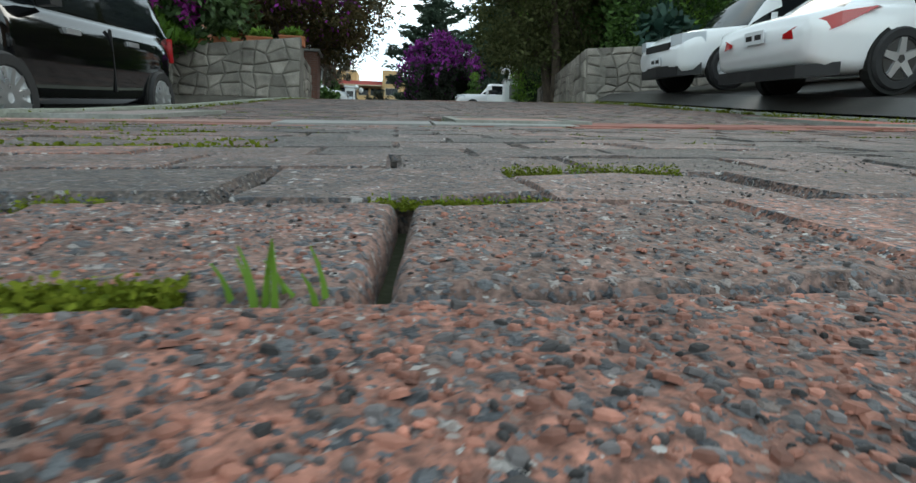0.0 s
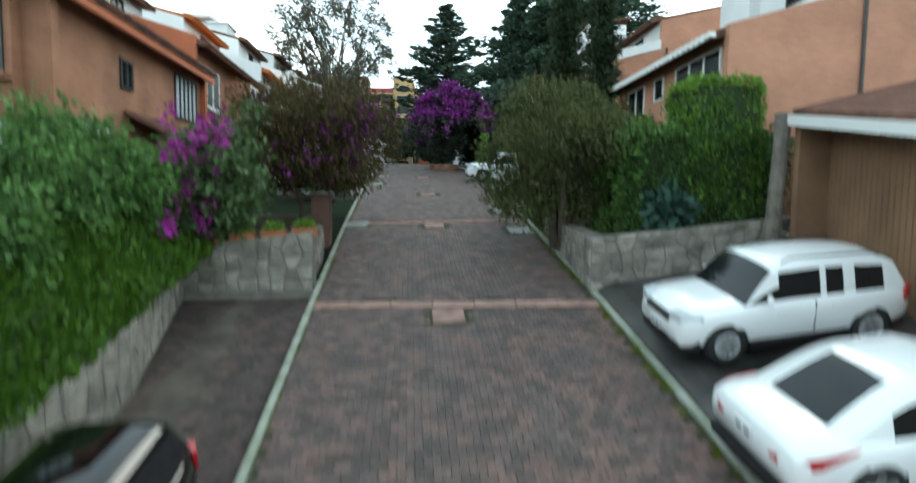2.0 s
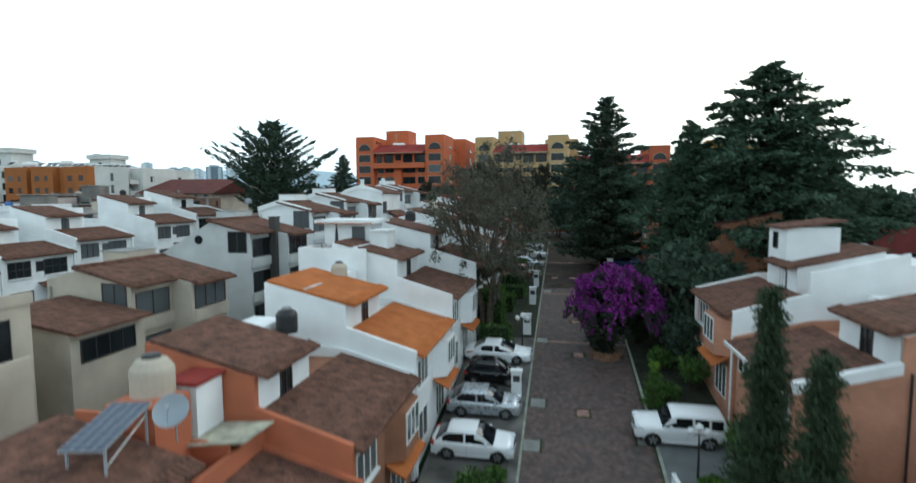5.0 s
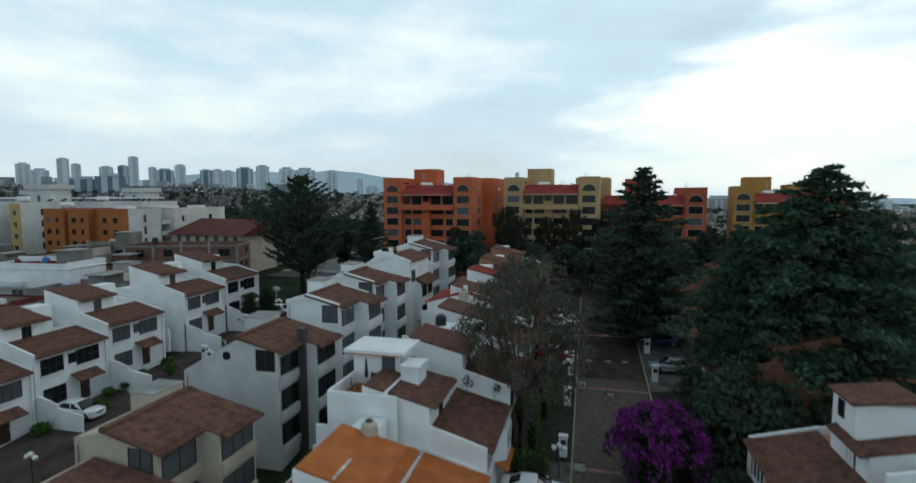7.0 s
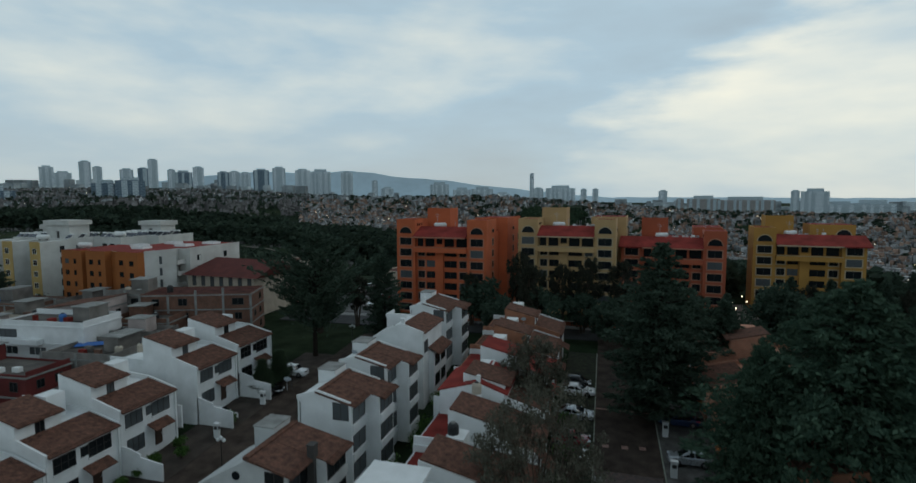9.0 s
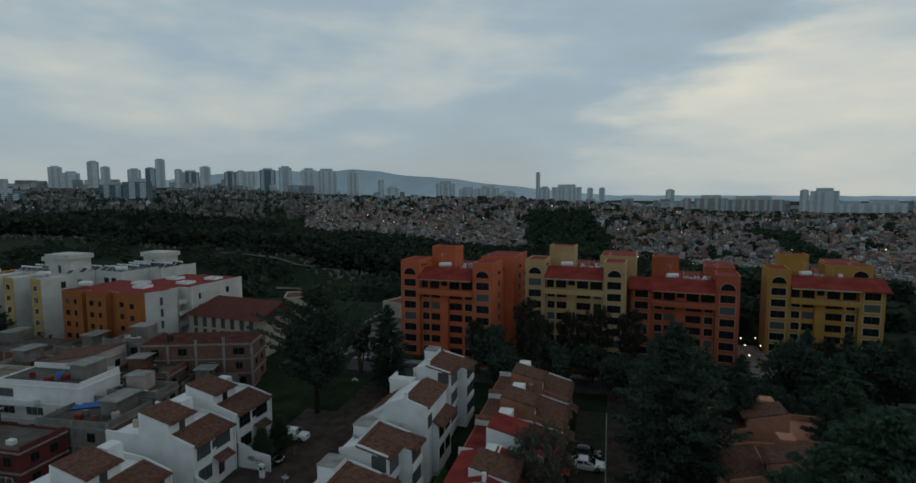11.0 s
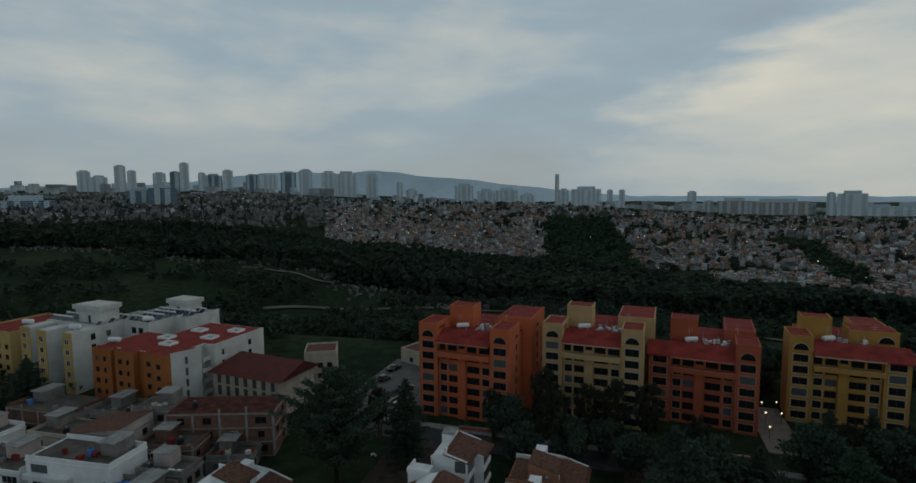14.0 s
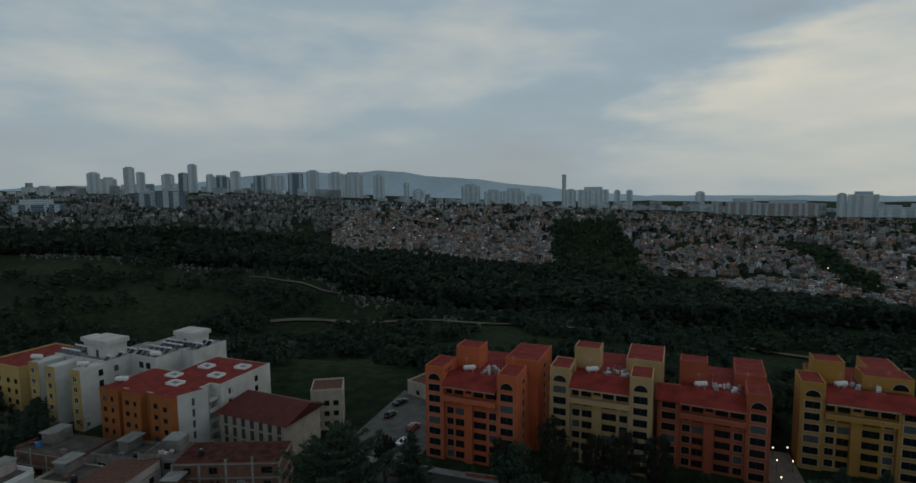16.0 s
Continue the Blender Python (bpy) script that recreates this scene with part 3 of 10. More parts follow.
# ---- houses ----
def window(parent, y0, y1, z0, z1, x=0.0, bars=1, rows=0, frame=None, glass=None, face="x", sill=False, name="window"):
    """A framed window on a wall that looks along +x (or along -y: face "y", where y0, y1 run along x and x is the wall's y)."""
    frame, glass = frame or FRAME_DARK, glass or DARKGLASS
    t = 0.06

    def put(mb, a0, a1, b0, b1, d0, d1):
        if face == "x":
            mb.box(x + d0, x + d1, a0, a1, b0, b1)
        else:
            mb.box(a0, a1, x - d1, x - d0, b0, b1)

    # one frame with its glazing bars, in one piece
    us = [y0 - t, y0] + [y0 + (y1 - y0) * i / (bars + 1) + s for i in range(1, bars + 1) for s in (-0.03, 0.03)] + [y1, y1 + t]
    zs = [z0 - t, z0] + [z0 + (z1 - z0) * i / (rows + 1) + s for i in range(1, rows + 1) for s in (-0.02, 0.02)] + [z1, z1 + t]
    nu, nz = len(us), len(zs)
    solid = {(i, j) for i in range(nu - 1) for j in range(nz - 1) if i % 2 == 0 or j % 2 == 0}
    fr = Mb()
    for d in (0.05, -0.05):
        fr.v += [(x + d, u, z) if face == "x" else (u, x - d, z) for z in zs for u in us]
    k = nu * nz
    for i, j in solid:
        q = [j * nu + i, j * nu + i + 1, (j + 1) * nu + i + 1, (j + 1) * nu + i]
        fr.f.append(tuple(q))
        for (di, dj), (a, b) in (((0, -1), (0, 1)), ((1, 0), (1, 2)), ((0, 1), (2, 3)), ((-1, 0), (3, 0))):
            if (i + di, j + dj) not in solid:
                fr.f.append((q[a], q[a] + k, q[b] + k, q[b]))
    w = part(name, fr, frame, parent)
    gl = Mb()
    put(gl, y0, y1, z0, z1, -0.04, 0.014)
    part("pane", gl, glass, w)
    if sill:
        sl = Mb()
        put(sl, y0 - 0.15, y1 + 0.15, z0 - 0.16, z0 - t, -0.05, 0.16)
        part("sill", sl, WHITE, w)
    return w


def roof_slab(x0, z0, x1, z1, y0, y1, t=0.16):
    """A tiled slope from (x0, z0) up to (x1, z1), with shallow courses."""
    mb, n = Mb(), max(2, int(math.hypot(x1 - x0, z1 - z0) / 0.32))
    prof = []
    for i in range(n):
        a, b = i / n, (i + 1) / n
        xa, za, xb, zb = x0 + (x1 - x0) * a, z0 + (z1 - z0) * a, x0 + (x1 - x0) * b, z0 + (z1 - z0) * b
        prof += [(xa, za + t + 0.014), (xb, zb + t)]
    prof += [(x1, z1), (x0, z0)]
    return mb.slab(prof, y0, y1)


def eave_tiles(x, z, y0, y1, r=0.085, length=0.5, rise=0.2):
    """A row of half-round tiles along an eave."""
    mb, n = Mb(), max(3, int((y1 - y0) / (2.35 * r)))
    for i in range(n):
        c = y0 + (y1 - y0) * (i + 0.5) / n
        p = []
        for k, (dx, dz) in enumerate(((0.06, -0.02), (-length, rise))):
            p += [(x + dx, c + r * math.cos(a), z + dz + r * math.sin(a)) for a in (math.pi * j / 5 for j in range(6))]
        mb.add(p, [(j, j + 1, j + 7, j + 6) for j in range(5)] + [(0, 5, 4, 3, 2, 1)])
    return mb


def water_tank(x, y, z, material, label, r=0.55, h=1.25, group="roof water tanks", m=None):
    mb = Mb()
    prof = [(r * 0.98, 0), (r, 0.05), (r, h * 0.32), (r * 1.03, h * 0.34), (r, h * 0.36), (r, h * 0.7), (r * 1.03, h * 0.72), (r, h * 0.74), (r * 0.98, h * 0.8), (r * 0.72, h * 0.95), (r * 0.45, h)]
    t = thing("water_tank", label, "water tank", m or pose(x, y, z), group)
    mb.lathe(prof, n=18)
    part("body", mb, material, t, smooth=False)
    part("lid", Mb().lathe([(r * 0.46, h - 0.01), (r * 0.46, h + 0.06), (r * 0.3, h + 0.12)], n=14), BLACK if material is not BLACK else CONCRETE, t)
    return t


def dish(x, y, z, rz, r=0.45, tilt=50):
    t = thing("satellite_dish", "grey satellite dish on a short mast on a roof", "satellite dish", pose(x, y, z, 0, 0, rz), "satellite dishes")
    part("mast", Mb().tube([(0, 0, 0, 0.03), (0, 0, 0.9, 0.03)]), STEEL, t)
    mb, n = Mb(), 16
    pts, fs = [(0, 0, 0)], []
    for k in range(1, 5):
        q = r * k / 4
        pts += [(q * math.cos(2 * math.pi * i / n), q * math.sin(2 * math.pi * i / n), 0.55 * q * q / r) for i in range(n)]
        for i in range(n):
            a, b = 1 + (k - 1) * n + i, 1 + (k - 1) * n + (i + 1) % n
            if k == 1:
                fs.append((0, a, b))
            else:
                fs.append((a - n, b - n, b, a))
    mb.add(pts, fs)
    mb.add([(p[0], p[1], p[2] - 0.012) for p in pts], [f[::-1] for f in fs])
    d = part("reflector", mb, plain("dish_grey", (0.30, 0.33, 0.36), 0.5), t, smooth=True, m=pose(0, -0.1, 0.95, tilt, 0, 0))
    part("feed_arm", Mb().tube([(0, -r * 0.9, 0.2, 0.012), (0, 0, r * 1.1, 0.012)], 6).box(-0.05, 0.05, -0.05, 0.05, r * 1.05, r * 1.2), STEEL, d)
    return t


def solar_heater(parent_pose, label="white solar water heater with dark glass tubes on a roof"):
    t = thing("solar_heater", label, "solar heater", parent_pose, "solar heaters")
    part("tank", Mb().lathe([(0.18, -0.85), (0.25, -0.8), (0.25, 0.8), (0.18, 0.85)], 0, 1.25, 12, "y"), FRAME_WHITE, t)
    part("collector", Mb().add([(0.1, -0.72, 1.13), (1.35, -0.72, 0.18), (1.35, 0.72, 0.18), (0.1, 0.72, 1.13), (0.14, -0.72, 1.19), (1.39, -0.72, 0.24), (1.39, 0.72, 0.24), (0.14, 0.72, 1.19)], [(3, 2, 1, 0), (4, 5, 6, 7), (0, 1, 5, 4), (1, 2, 6, 5), (2, 3, 7, 6), (3, 0, 4, 7)]), plain("collector_glass", (0.02, 0.025, 0.045), 0.15), t)
    for y in (-0.68, 0.68):
        part("leg", Mb().box(-0.05, 0, y - 0.02, y + 0.02, 0, 1.05), STEEL, t)
        part("foot", Mb().box(1.3, 1.34, y - 0.02, y + 0.02, 0, 0.16), STEEL, t)
    return t


def row_house(m, W, wall, side, roof, dormer, label, seed=0, flip=False, D=13.0, front="plain", tower=True, group="row houses", glass=None, H=5.55, cap=None, dormer_share=0.5, span=None, lift=0.0):
    """A split-level row house. Its front looks along local +x from x = 0; y runs along the row from 0 to W; z = 0 is its floor.
    A lower roof slopes up from the eave to a raised dormer storey, with a walled terrace and a stair box behind."""
    rng = random.Random(seed)
    h = thing("row_house", label, "house", m, group)
    glass = glass or DARKGLASS
    cap = cap or side
    df = dormer_share
    d0, d1 = (0.25, W * df) if not flip else (W * (1 - df), W - 0.25)
    e0, e1 = (W * df, W - 0.25) if not flip else (0.25, W * (1 - df))
    if span:
        d0, d1 = span
        e0, e1 = (d1, W - 0.25) if W - d1 > d0 else (0.25, d0)
    b = -7.9
    part("wall", Mb().slab([(0, -3.5), (0, H), (-3.6, H + 0.8), (b, H + 0.8), (b, H - 0.1), (-D, H - 0.1), (-D, -3.5)], 0.2, W - 0.2), wall, h)
    part("roof", roof_slab(0.55, H - 0.16, -3.65, H + 0.92, 0.16, W - 0.16), roof, h)
    part("eave_tile", eave_tiles(0.55, H - 0.04, 0.2, W - 0.2), roof, h)
    # dormer storey
    part("dormer", Mb().slab([(-3.6, H + 0.7), (-3.6, H + 2.45 + lift), (b, H + 3.45 + lift), (b, H + 0.7)], d0, d1), dormer, h)
    part("dormer_roof", roof_slab(-3.1, H + 2.36 + lift, b - 0.1, H + 3.5 + lift, d0 - 0.12, d1 + 0.12, 0.14), roof, h)
    part("eave_tile", eave_tiles(-3.1, H + 2.48 + lift, d0 - 0.1, d1 + 0.1), roof, h)
    c = (d0 + d1) / 2
    window(h, c - 0.4, c + 0.4, H + 1.05 + lift, H + 2.15 + lift, -3.6, 1, glass=glass)
    # terrace walls and stair box
    if tower:
        tx = -5.6 - rng.uniform(0, 0.8)
        part("stair_box", Mb().box(tx - 1.7, tx, e0 + 0.3, e0 + 2.3, H + 0.7, H + 2.6 + rng.uniform(0, 0.9)), dormer, h)
    part("terrace_wall", Mb().box(b - 0.1, b + 0.1, e0, e1, H + 0.7, H + 1.7), dormer, h)
    # party walls that rise with the slope
    near = [(0.18, -3.5), (0.18, H + 0.22), (-3.6, H + 1.25), (b - 0.2, H + 1.6), (b - 0.2, H + 0.6), (-D - 0.1, H + 0.6), (-D - 0.1, -3.5)]
    tall = [(0.18, -3.5), (0.18, H + 0.22), (-3.55, H + 1.3), (-3.55, H + 2.42), (b - 0.2, H + 3.52), (b - 0.2, H + 0.6), (-D - 0.1, H + 0.6), (-D - 0.1, -3.5)]
    part("party_wall", Mb().slab(tall if not flip else near, 0.0, 0.22), side, h)
    part("party_wall", Mb().slab(near if not flip else tall, W - 0.22, W), cap, h)
    # front windows and door
    if front == "plain":
        window(h, 0.8, 2.9, H - 2.0, H - 0.55, 0.0, 2, 1, glass=glass, sill=True)
        window(h, W - 3.4, W - 1.0, H - 2.0, H - 0.55, 0.0, 2, 1, glass=glass, sill=True)
        window(h, W / 2 - 0.35, W / 2 + 0.35, H - 1.6, H - 0.7, 0.0, 0, glass=glass)
        window(h, 0.9, 3.0, 0.5, 2.1, 0.0, 2, 1, glass=glass, sill=True)
        dr = part("door", Mb().box(-0.05, 0.05, W - 3.2, W - 2.2, -0.1, 2.1), plain("dark_wood_door", (0.045, 0.025, 0.016), 0.5), h)
        part("handle", Mb().box(0.05, 0.1, W - 2.36, W - 2.3, 0.95, 1.1), STEEL, dr)
        part("porch_roof", roof_slab(1.3, 2.15, 0.05, 2.75, W - 4.2, W - 1.4, 0.1), roof, h)
    elif front == "bay":
        part("bay", Mb().plate([(0, W - 4.0), (0.75, W - 3.5), (0.75, W - 1.4), (0, W - 0.9)], H - 2.6, H - 0.45), wall, h)
        window(h, W - 3.4, W - 1.5, H - 1.9, H - 0.6, 0.76, 2, 0, FRAME_WHITE, GREYGLASS)
        window(h, 0.8, 2.8, H - 2.0, H - 0.6, 0.0, 2, 0, FRAME_WHITE, GREYGLASS, sill=True)
        window(h, W - 3.4, W - 1.4, 0.4, 2.2, 0.0, 2, 0, FRAME_WHITE, GREYGLASS)
        window(h, 0.9, 2.6, 0.5, 2.1, 0.0, 1, 0, FRAME_WHITE, GREYGLASS)
        part("porch_roof", roof_slab(0.95, 2.4, 0.05, 2.9, W - 4.2, W - 0.8, 0.1), ROOF_ORANGE, h)
    # back of the house
    for y0 in (1.0, W - 3.2):
        bw = Mb()
        bw.box(-D - 0.03, -D + 0.02, y0, y0 + 2.0, H - 2.0, H - 0.6)
        part("back_window", bw, glass, h)
    return h


BROWN_ROOF_LABELS = "white two-storey row house with stepped party walls and brown tiled roofs"

# west row beside the paved street, from the bottom of the slope upwards
WEST = [
    (11.6, 8.4, BROWN_BRICK, BROWN_BRICK, ROOF, ORANGE, "brown plastered row house with an orange upper storey and tiled roofs", "none"),
    (20.0, 8.1, BROWN, ORANGE, ROOF, WHITE, "orange and brown row house with a white dormer", "bay"),
    (28.1, 8.2, WHITE, WHITE, ROOF_ORANGE, WHITE, "white row house with orange tiled roofs and bay windows", "bay"),
    (36.3, 7.9, WHITE, WHITE, ROOF, WHITE, BROWN_ROOF_LABELS, "bay"),
    (44.2, 8.2, WHITE, WHITE, ROOF, WHITE, BROWN_ROOF_LABELS, "plain"),
    (52.4, 8.2, GREYPL, WHITE, ROOF, WHITE, BROWN_ROOF_LABELS, "plain"),
    (60.6, 8.2, WHITE, WHITE, ROOF, WHITE, BROWN_ROOF_LABELS, "plain"),
    (68.8, 8.2, BROWN, WHITE, ROOF_RED, WHITE, "white row house with a worn red roof", "plain"),
    (77.0, 8.2, BROWN, BROWN, ROOF, WHITE, "brown and white row house with brown tiled roofs", "plain"),
    (85.2, 8.2, BROWN, BROWN, ROOF, WHITE, "brown and white row house with brown tiled roofs", "plain"),
]
HOUSES = {}
for i, (y, w, wl, sd, rf, dm, lb, fr) in enumerate(WEST):
    z = ground_z(-7, y + w / 2) + 0.35
    if i == 0:
        z = 4.2
    x = (-7.45, -7.85, -7.75, -7.6)[i] if i < 4 else (-7.3 if y < 60 else -8.0)
    z -= (0, 0, 0.4, 0.2)[i] if i < 4 else 0
    h = row_house(pose(x, y, z), w, wl, sd, rf, dm, lb, 10 + i, False, 11.4, fr, i != 0, cap=WHITE if i else ORANGE, dormer_share=(0.52, 0.53, 0.64, 0.68)[i] if i < 4 else 0.55)
    HOUSES[i] = h
    if i > 1:
        if i == 2:
            part("stained_box", Mb().box(-7.9, -5.9, 0.25, 2.3, 5.5, 8.75), mat("streaked_white", (0.70, 0.70, 0.68), 0.9, 0.35, 1.2, 8, 0.2, tint=(0.22, 0.22, 0.2)), h)
            part("terrace_rail", Mb().tube([(-5.6, 0.35, 7.3, 0.02), (-4.0, 0.35, 6.9, 0.02)], 5).tube([(-5.6, 0.35, 7.7, 0.02), (-4.0, 0.35, 7.3, 0.02)], 5), FRAME_DARK, h)
        part("terrace_floor", Mb().box(-11.2, -8.2, 0.25, w - 0.25, 5.45, 5.52), ROOF_RED if i in (2, 4, 5, 7) else ROOF, h)
    if i == 6:
        part("rear_room", Mb().slab([(-10.4, 0), (-10.4, 7.3), (-6.2, 8.45), (-3.4, 7.5), (-3.4, 0)], -1.2, 6.4), WHITE, h)
        part("rear_roof", roof_slab(-10.7, 7.25, -6.2, 8.5, -1.02, 6.5, 0.12), ROOF_RED, h)
        part("rear_roof", roof_slab(-3.1, 7.4, -6.2, 8.5, -1.02, 6.5, 0.12), ROOF_RED, h)
        part("chimney", Mb().box(-6.4, -6.0, -1.1, -0.7, 8.4, 9.3), WHITE, h)
        window(h, -8.3, -7.7, 5.9, 6.6, -1.2, 0, 0, FRAME_DARK, DARKGLASS, "y")
    if i == 0:  # the end house shows its south wall
        part("stair_box", Mb().box(-7.0, -5.2, 5.0, 6.6, 6.2, 9.3), ORANGE, h)
        part("terrace_wall", Mb().box(-3.8, -3.62, 4.7, 8.7, 6.0, 7.3), ORANGE, h)
        part("terrace_wall", Mb().box(-5.2, -3.8, 6.5, 6.68, 6.2, 7.6), ORANGE, h)
        part("roof_room", Mb().box(-6.4, -5.2, 6.9, 8.3, 6.2, 9.35), WHITE, h)
        part("roof_room_cap", Mb().box(-6.5, -5.1, 6.8, 8.4, 9.35, 9.47), ROOF_RED, h)
        part("roof_canopy", Mb().plate([(-5.6, 6.3), (-3.2, 6.5), (-3.1, 8.2), (-5.4, 8.2)], lambda x, y: 8.0 + 0.1 * x, lambda x, y: 8.06 + 0.1 * x), mat("dusty_sheet", (0.52, 0.51, 0.40), 0.8, 0.3, 2, 20, 0.2), h)
        window(h, 2.95, 3.45, 4.0, 4.65, 0.0, 1, 0)
        window(h, 6.15, 7.75, 3.75, 5.05, 0.0, 4, 0, FRAME_DARK, PALEGLASS, sill=False)
        window(h, 0.5, 2.3, 1.35, 2.85, 0.0, 4, 1, FRAME_DARK, PALEGLASS)
        part("bay", Mb().box(-3.3, -0.4, -0.28, 0.25, 0.6, 5.25), BROWN_BRICK, h)
        for z0, z1 in ((3.62, 5.08), (1.1, 2.6)):
            window(h, -3.05, -0.6, z0, z1, -0.28, 3, 1, FRAME_DARK, PALEGLASS, "y", sill=False)
            part("sill", Mb().box(-3.3, -0.4, -0.5, -0.28, z0 - 0.22, z0 - 0.1), BROWN, h)
        part("canopy", roof_slab(1.1, 2.75, 0.05, 3.3, 3.0, 6.0, 0.1), ROOF, h)
        part("canopy_tile", eave_tiles(1.1, 2.82, 3.05, 5.95), ROOF, h)
        part("canopy_beam", Mb().box(0.9, 1.05, 3.05, 5.95, 2.6, 2.78), plain("dark_timber", (0.05, 0.032, 0.022), 0.7), h)
        for q in (3.2, 5.8):
            part("canopy_post", Mb().box(0.82, 1.08, q - 0.14, q + 0.14, -1.0, 2.6), BROWN_BRICK, h)
        dr = part("door", Mb().box(-0.05, 0.06, 4.0, 5.0, 0.0, 2.3), plain("dark_wood_door", (0.045, 0.025, 0.016), 0.5), h)
        part("handle", Mb().box(0.06, 0.11, 4.1, 4.16, 1.0, 1.15), STEEL, dr)
        part("bay_roof", Mb().plate([(-3.6, -0.62), (-0.3, -0.62), (-0.3, 0.2), (-3.6, 0.2)], lambda x, y: 5.22 + 0.35 * (y + 0.62), lambda x, y: 5.36 + 0.35 * (y + 0.62)), ROOF, h)
        part("bay_tile", eave_tiles(0.0, 0.0, -1.65, 1.65), ROOF, h, m=pose(-1.95, -0.62, 5.33, 0, 0, -90))
        part("roof_verge", roof_slab(0.55, 5.39, -3.65, 6.47, -0.55, 0.155), ROOF, h)
        part("fascia", Mb().box(0.42, 0.52, -0.5, 8.2, 5.18, 5.36), ORANGE, h)
        part("verge_board", Mb().slab([(0.5, 5.2), (0.5, 5.4), (-3.6, 6.46), (-3.6, 6.26)], -0.6, -0.5), ORANGE, h)

# east row across the street, fronts to the west
EAST = [
    (21.6, 7.6, TERRA, TERRA, "terracotta brick row house with a white dormer and brown roof"),
    (33.6, 7.9, TERRA, TERRA, "terracotta brick row house with white roof walls"),
    (42.0, 8.3, TERRA, WHITE, "terracotta brick row house with white roof walls"),
    (58.0, 8.0, BROWN, WHITE, "brown row house half hidden by a cedar"),
    (68.0, 8.0, TERRA, TERRA, "terracotta row house among tall conifers"),
    (78.0, 8.0, TERRA, WHITE, "terracotta row house among tall conifers"),
    (88.0, 8.0, TERRA, WHITE, "terracotta row house among tall conifers"),
]
for i, (y, w, wl, sd, lb) in enumerate(EAST):
    z = (4.55, 6.55, 7.9)[i] if i < 3 else ground_z(9, y - w / 2) + 0.4
    # the row's local y runs the other way, so y is the house's far end
    h = row_house(pose(8.95 if i < 4 else 10.5, y, z, 0, 0, 180), w, wl, sd if i < 3 else wl, ROOF, WHITE if i < 3 else TERRA, lb, 40 + i, True, 14.0, "none" if i < 2 else "bay", True, cap=sd if i < 3 else wl, span=((2.9, 7.4), (2.9, 7.5), (2.9, 6.5))[i] if i < 3 else None, lift=0.85 if i == 0 else 0.0)
    if i == 1:
        part("gable_coping", Mb().slab([(0.25, 5.5), (0.25, 5.95), (-3.5, 7.0), (-3.5, 6.55)], w - 0.3, w + 0.06), WHITE, h)
    if i == 0:
        part("stair_tower", Mb().slab([(-3.2, 6.0), (-3.2, 10.55), (-5.0, 10.75), (-5.0, 6.0)], 1.5, 3.3), WHITE, h)
        part("terrace_wall", Mb().box(-3.7, -3.5, 0.2, 1.5, 6.0, 7.3), WHITE, h)
    if i == 2:
        part("stair_tower", Mb().box(-6.35, -3.55, 2.3, 5.0, 6.0, 10.2), WHITE, h)
        part("rear_wall", Mb().slab([(-6.4, 5.5), (-6.4, 8.3), (-9.8, 8.6), (-9.8, 5.5)], 3.6, 8.2), WHITE, h)
        part("tower_roof", roof_slab(-3.3, 10.1, -6.6, 10.55, 2.1, 5.2, 0.12), ROOF, h)
        window(h, 3.1, 3.7, 8.9, 9.8, -3.55, 0, 0, FRAME_DARK, DARKGLASS)
    if i < 2:
        f = FRAME_WHITE
        window(h, 0.6, 2.0, 4.15, 5.25, 0.0, 1, 0, f, DARKGLASS)
        window(h, 2.9, 3.5, 4.55, 5.25, 0.0, 0, 0, f, DARKGLASS)
        window(h, 4.5, 7.0, 4.05, 5.25, 0.03, 2, 0, f, DARKGLASS)
        part("window_box", Mb().box(0.0, 0.28, 4.35, 7.1, 3.8, 3.98), f, h)
        part("gutter", Mb().box(0.5, 0.68, 0.1, w - 0.1, 5.42, 5.56), FRAME_WHITE, h)
        for q in range(int((w - 0.4) / 0.3)):
            part("gutter_rib", Mb().box(0.682, 0.70, 0.2 + 0.3 * q, 0.32 + 0.3 * q, 5.36, 5.57), FRAME_WHITE, h)
        part("downpipe", Mb().tube([(-3.8, w + 0.06, 0.0, 0.05), (-3.8, w + 0.06, 6.6, 0.05)], 6), FRAME_DARK, h)

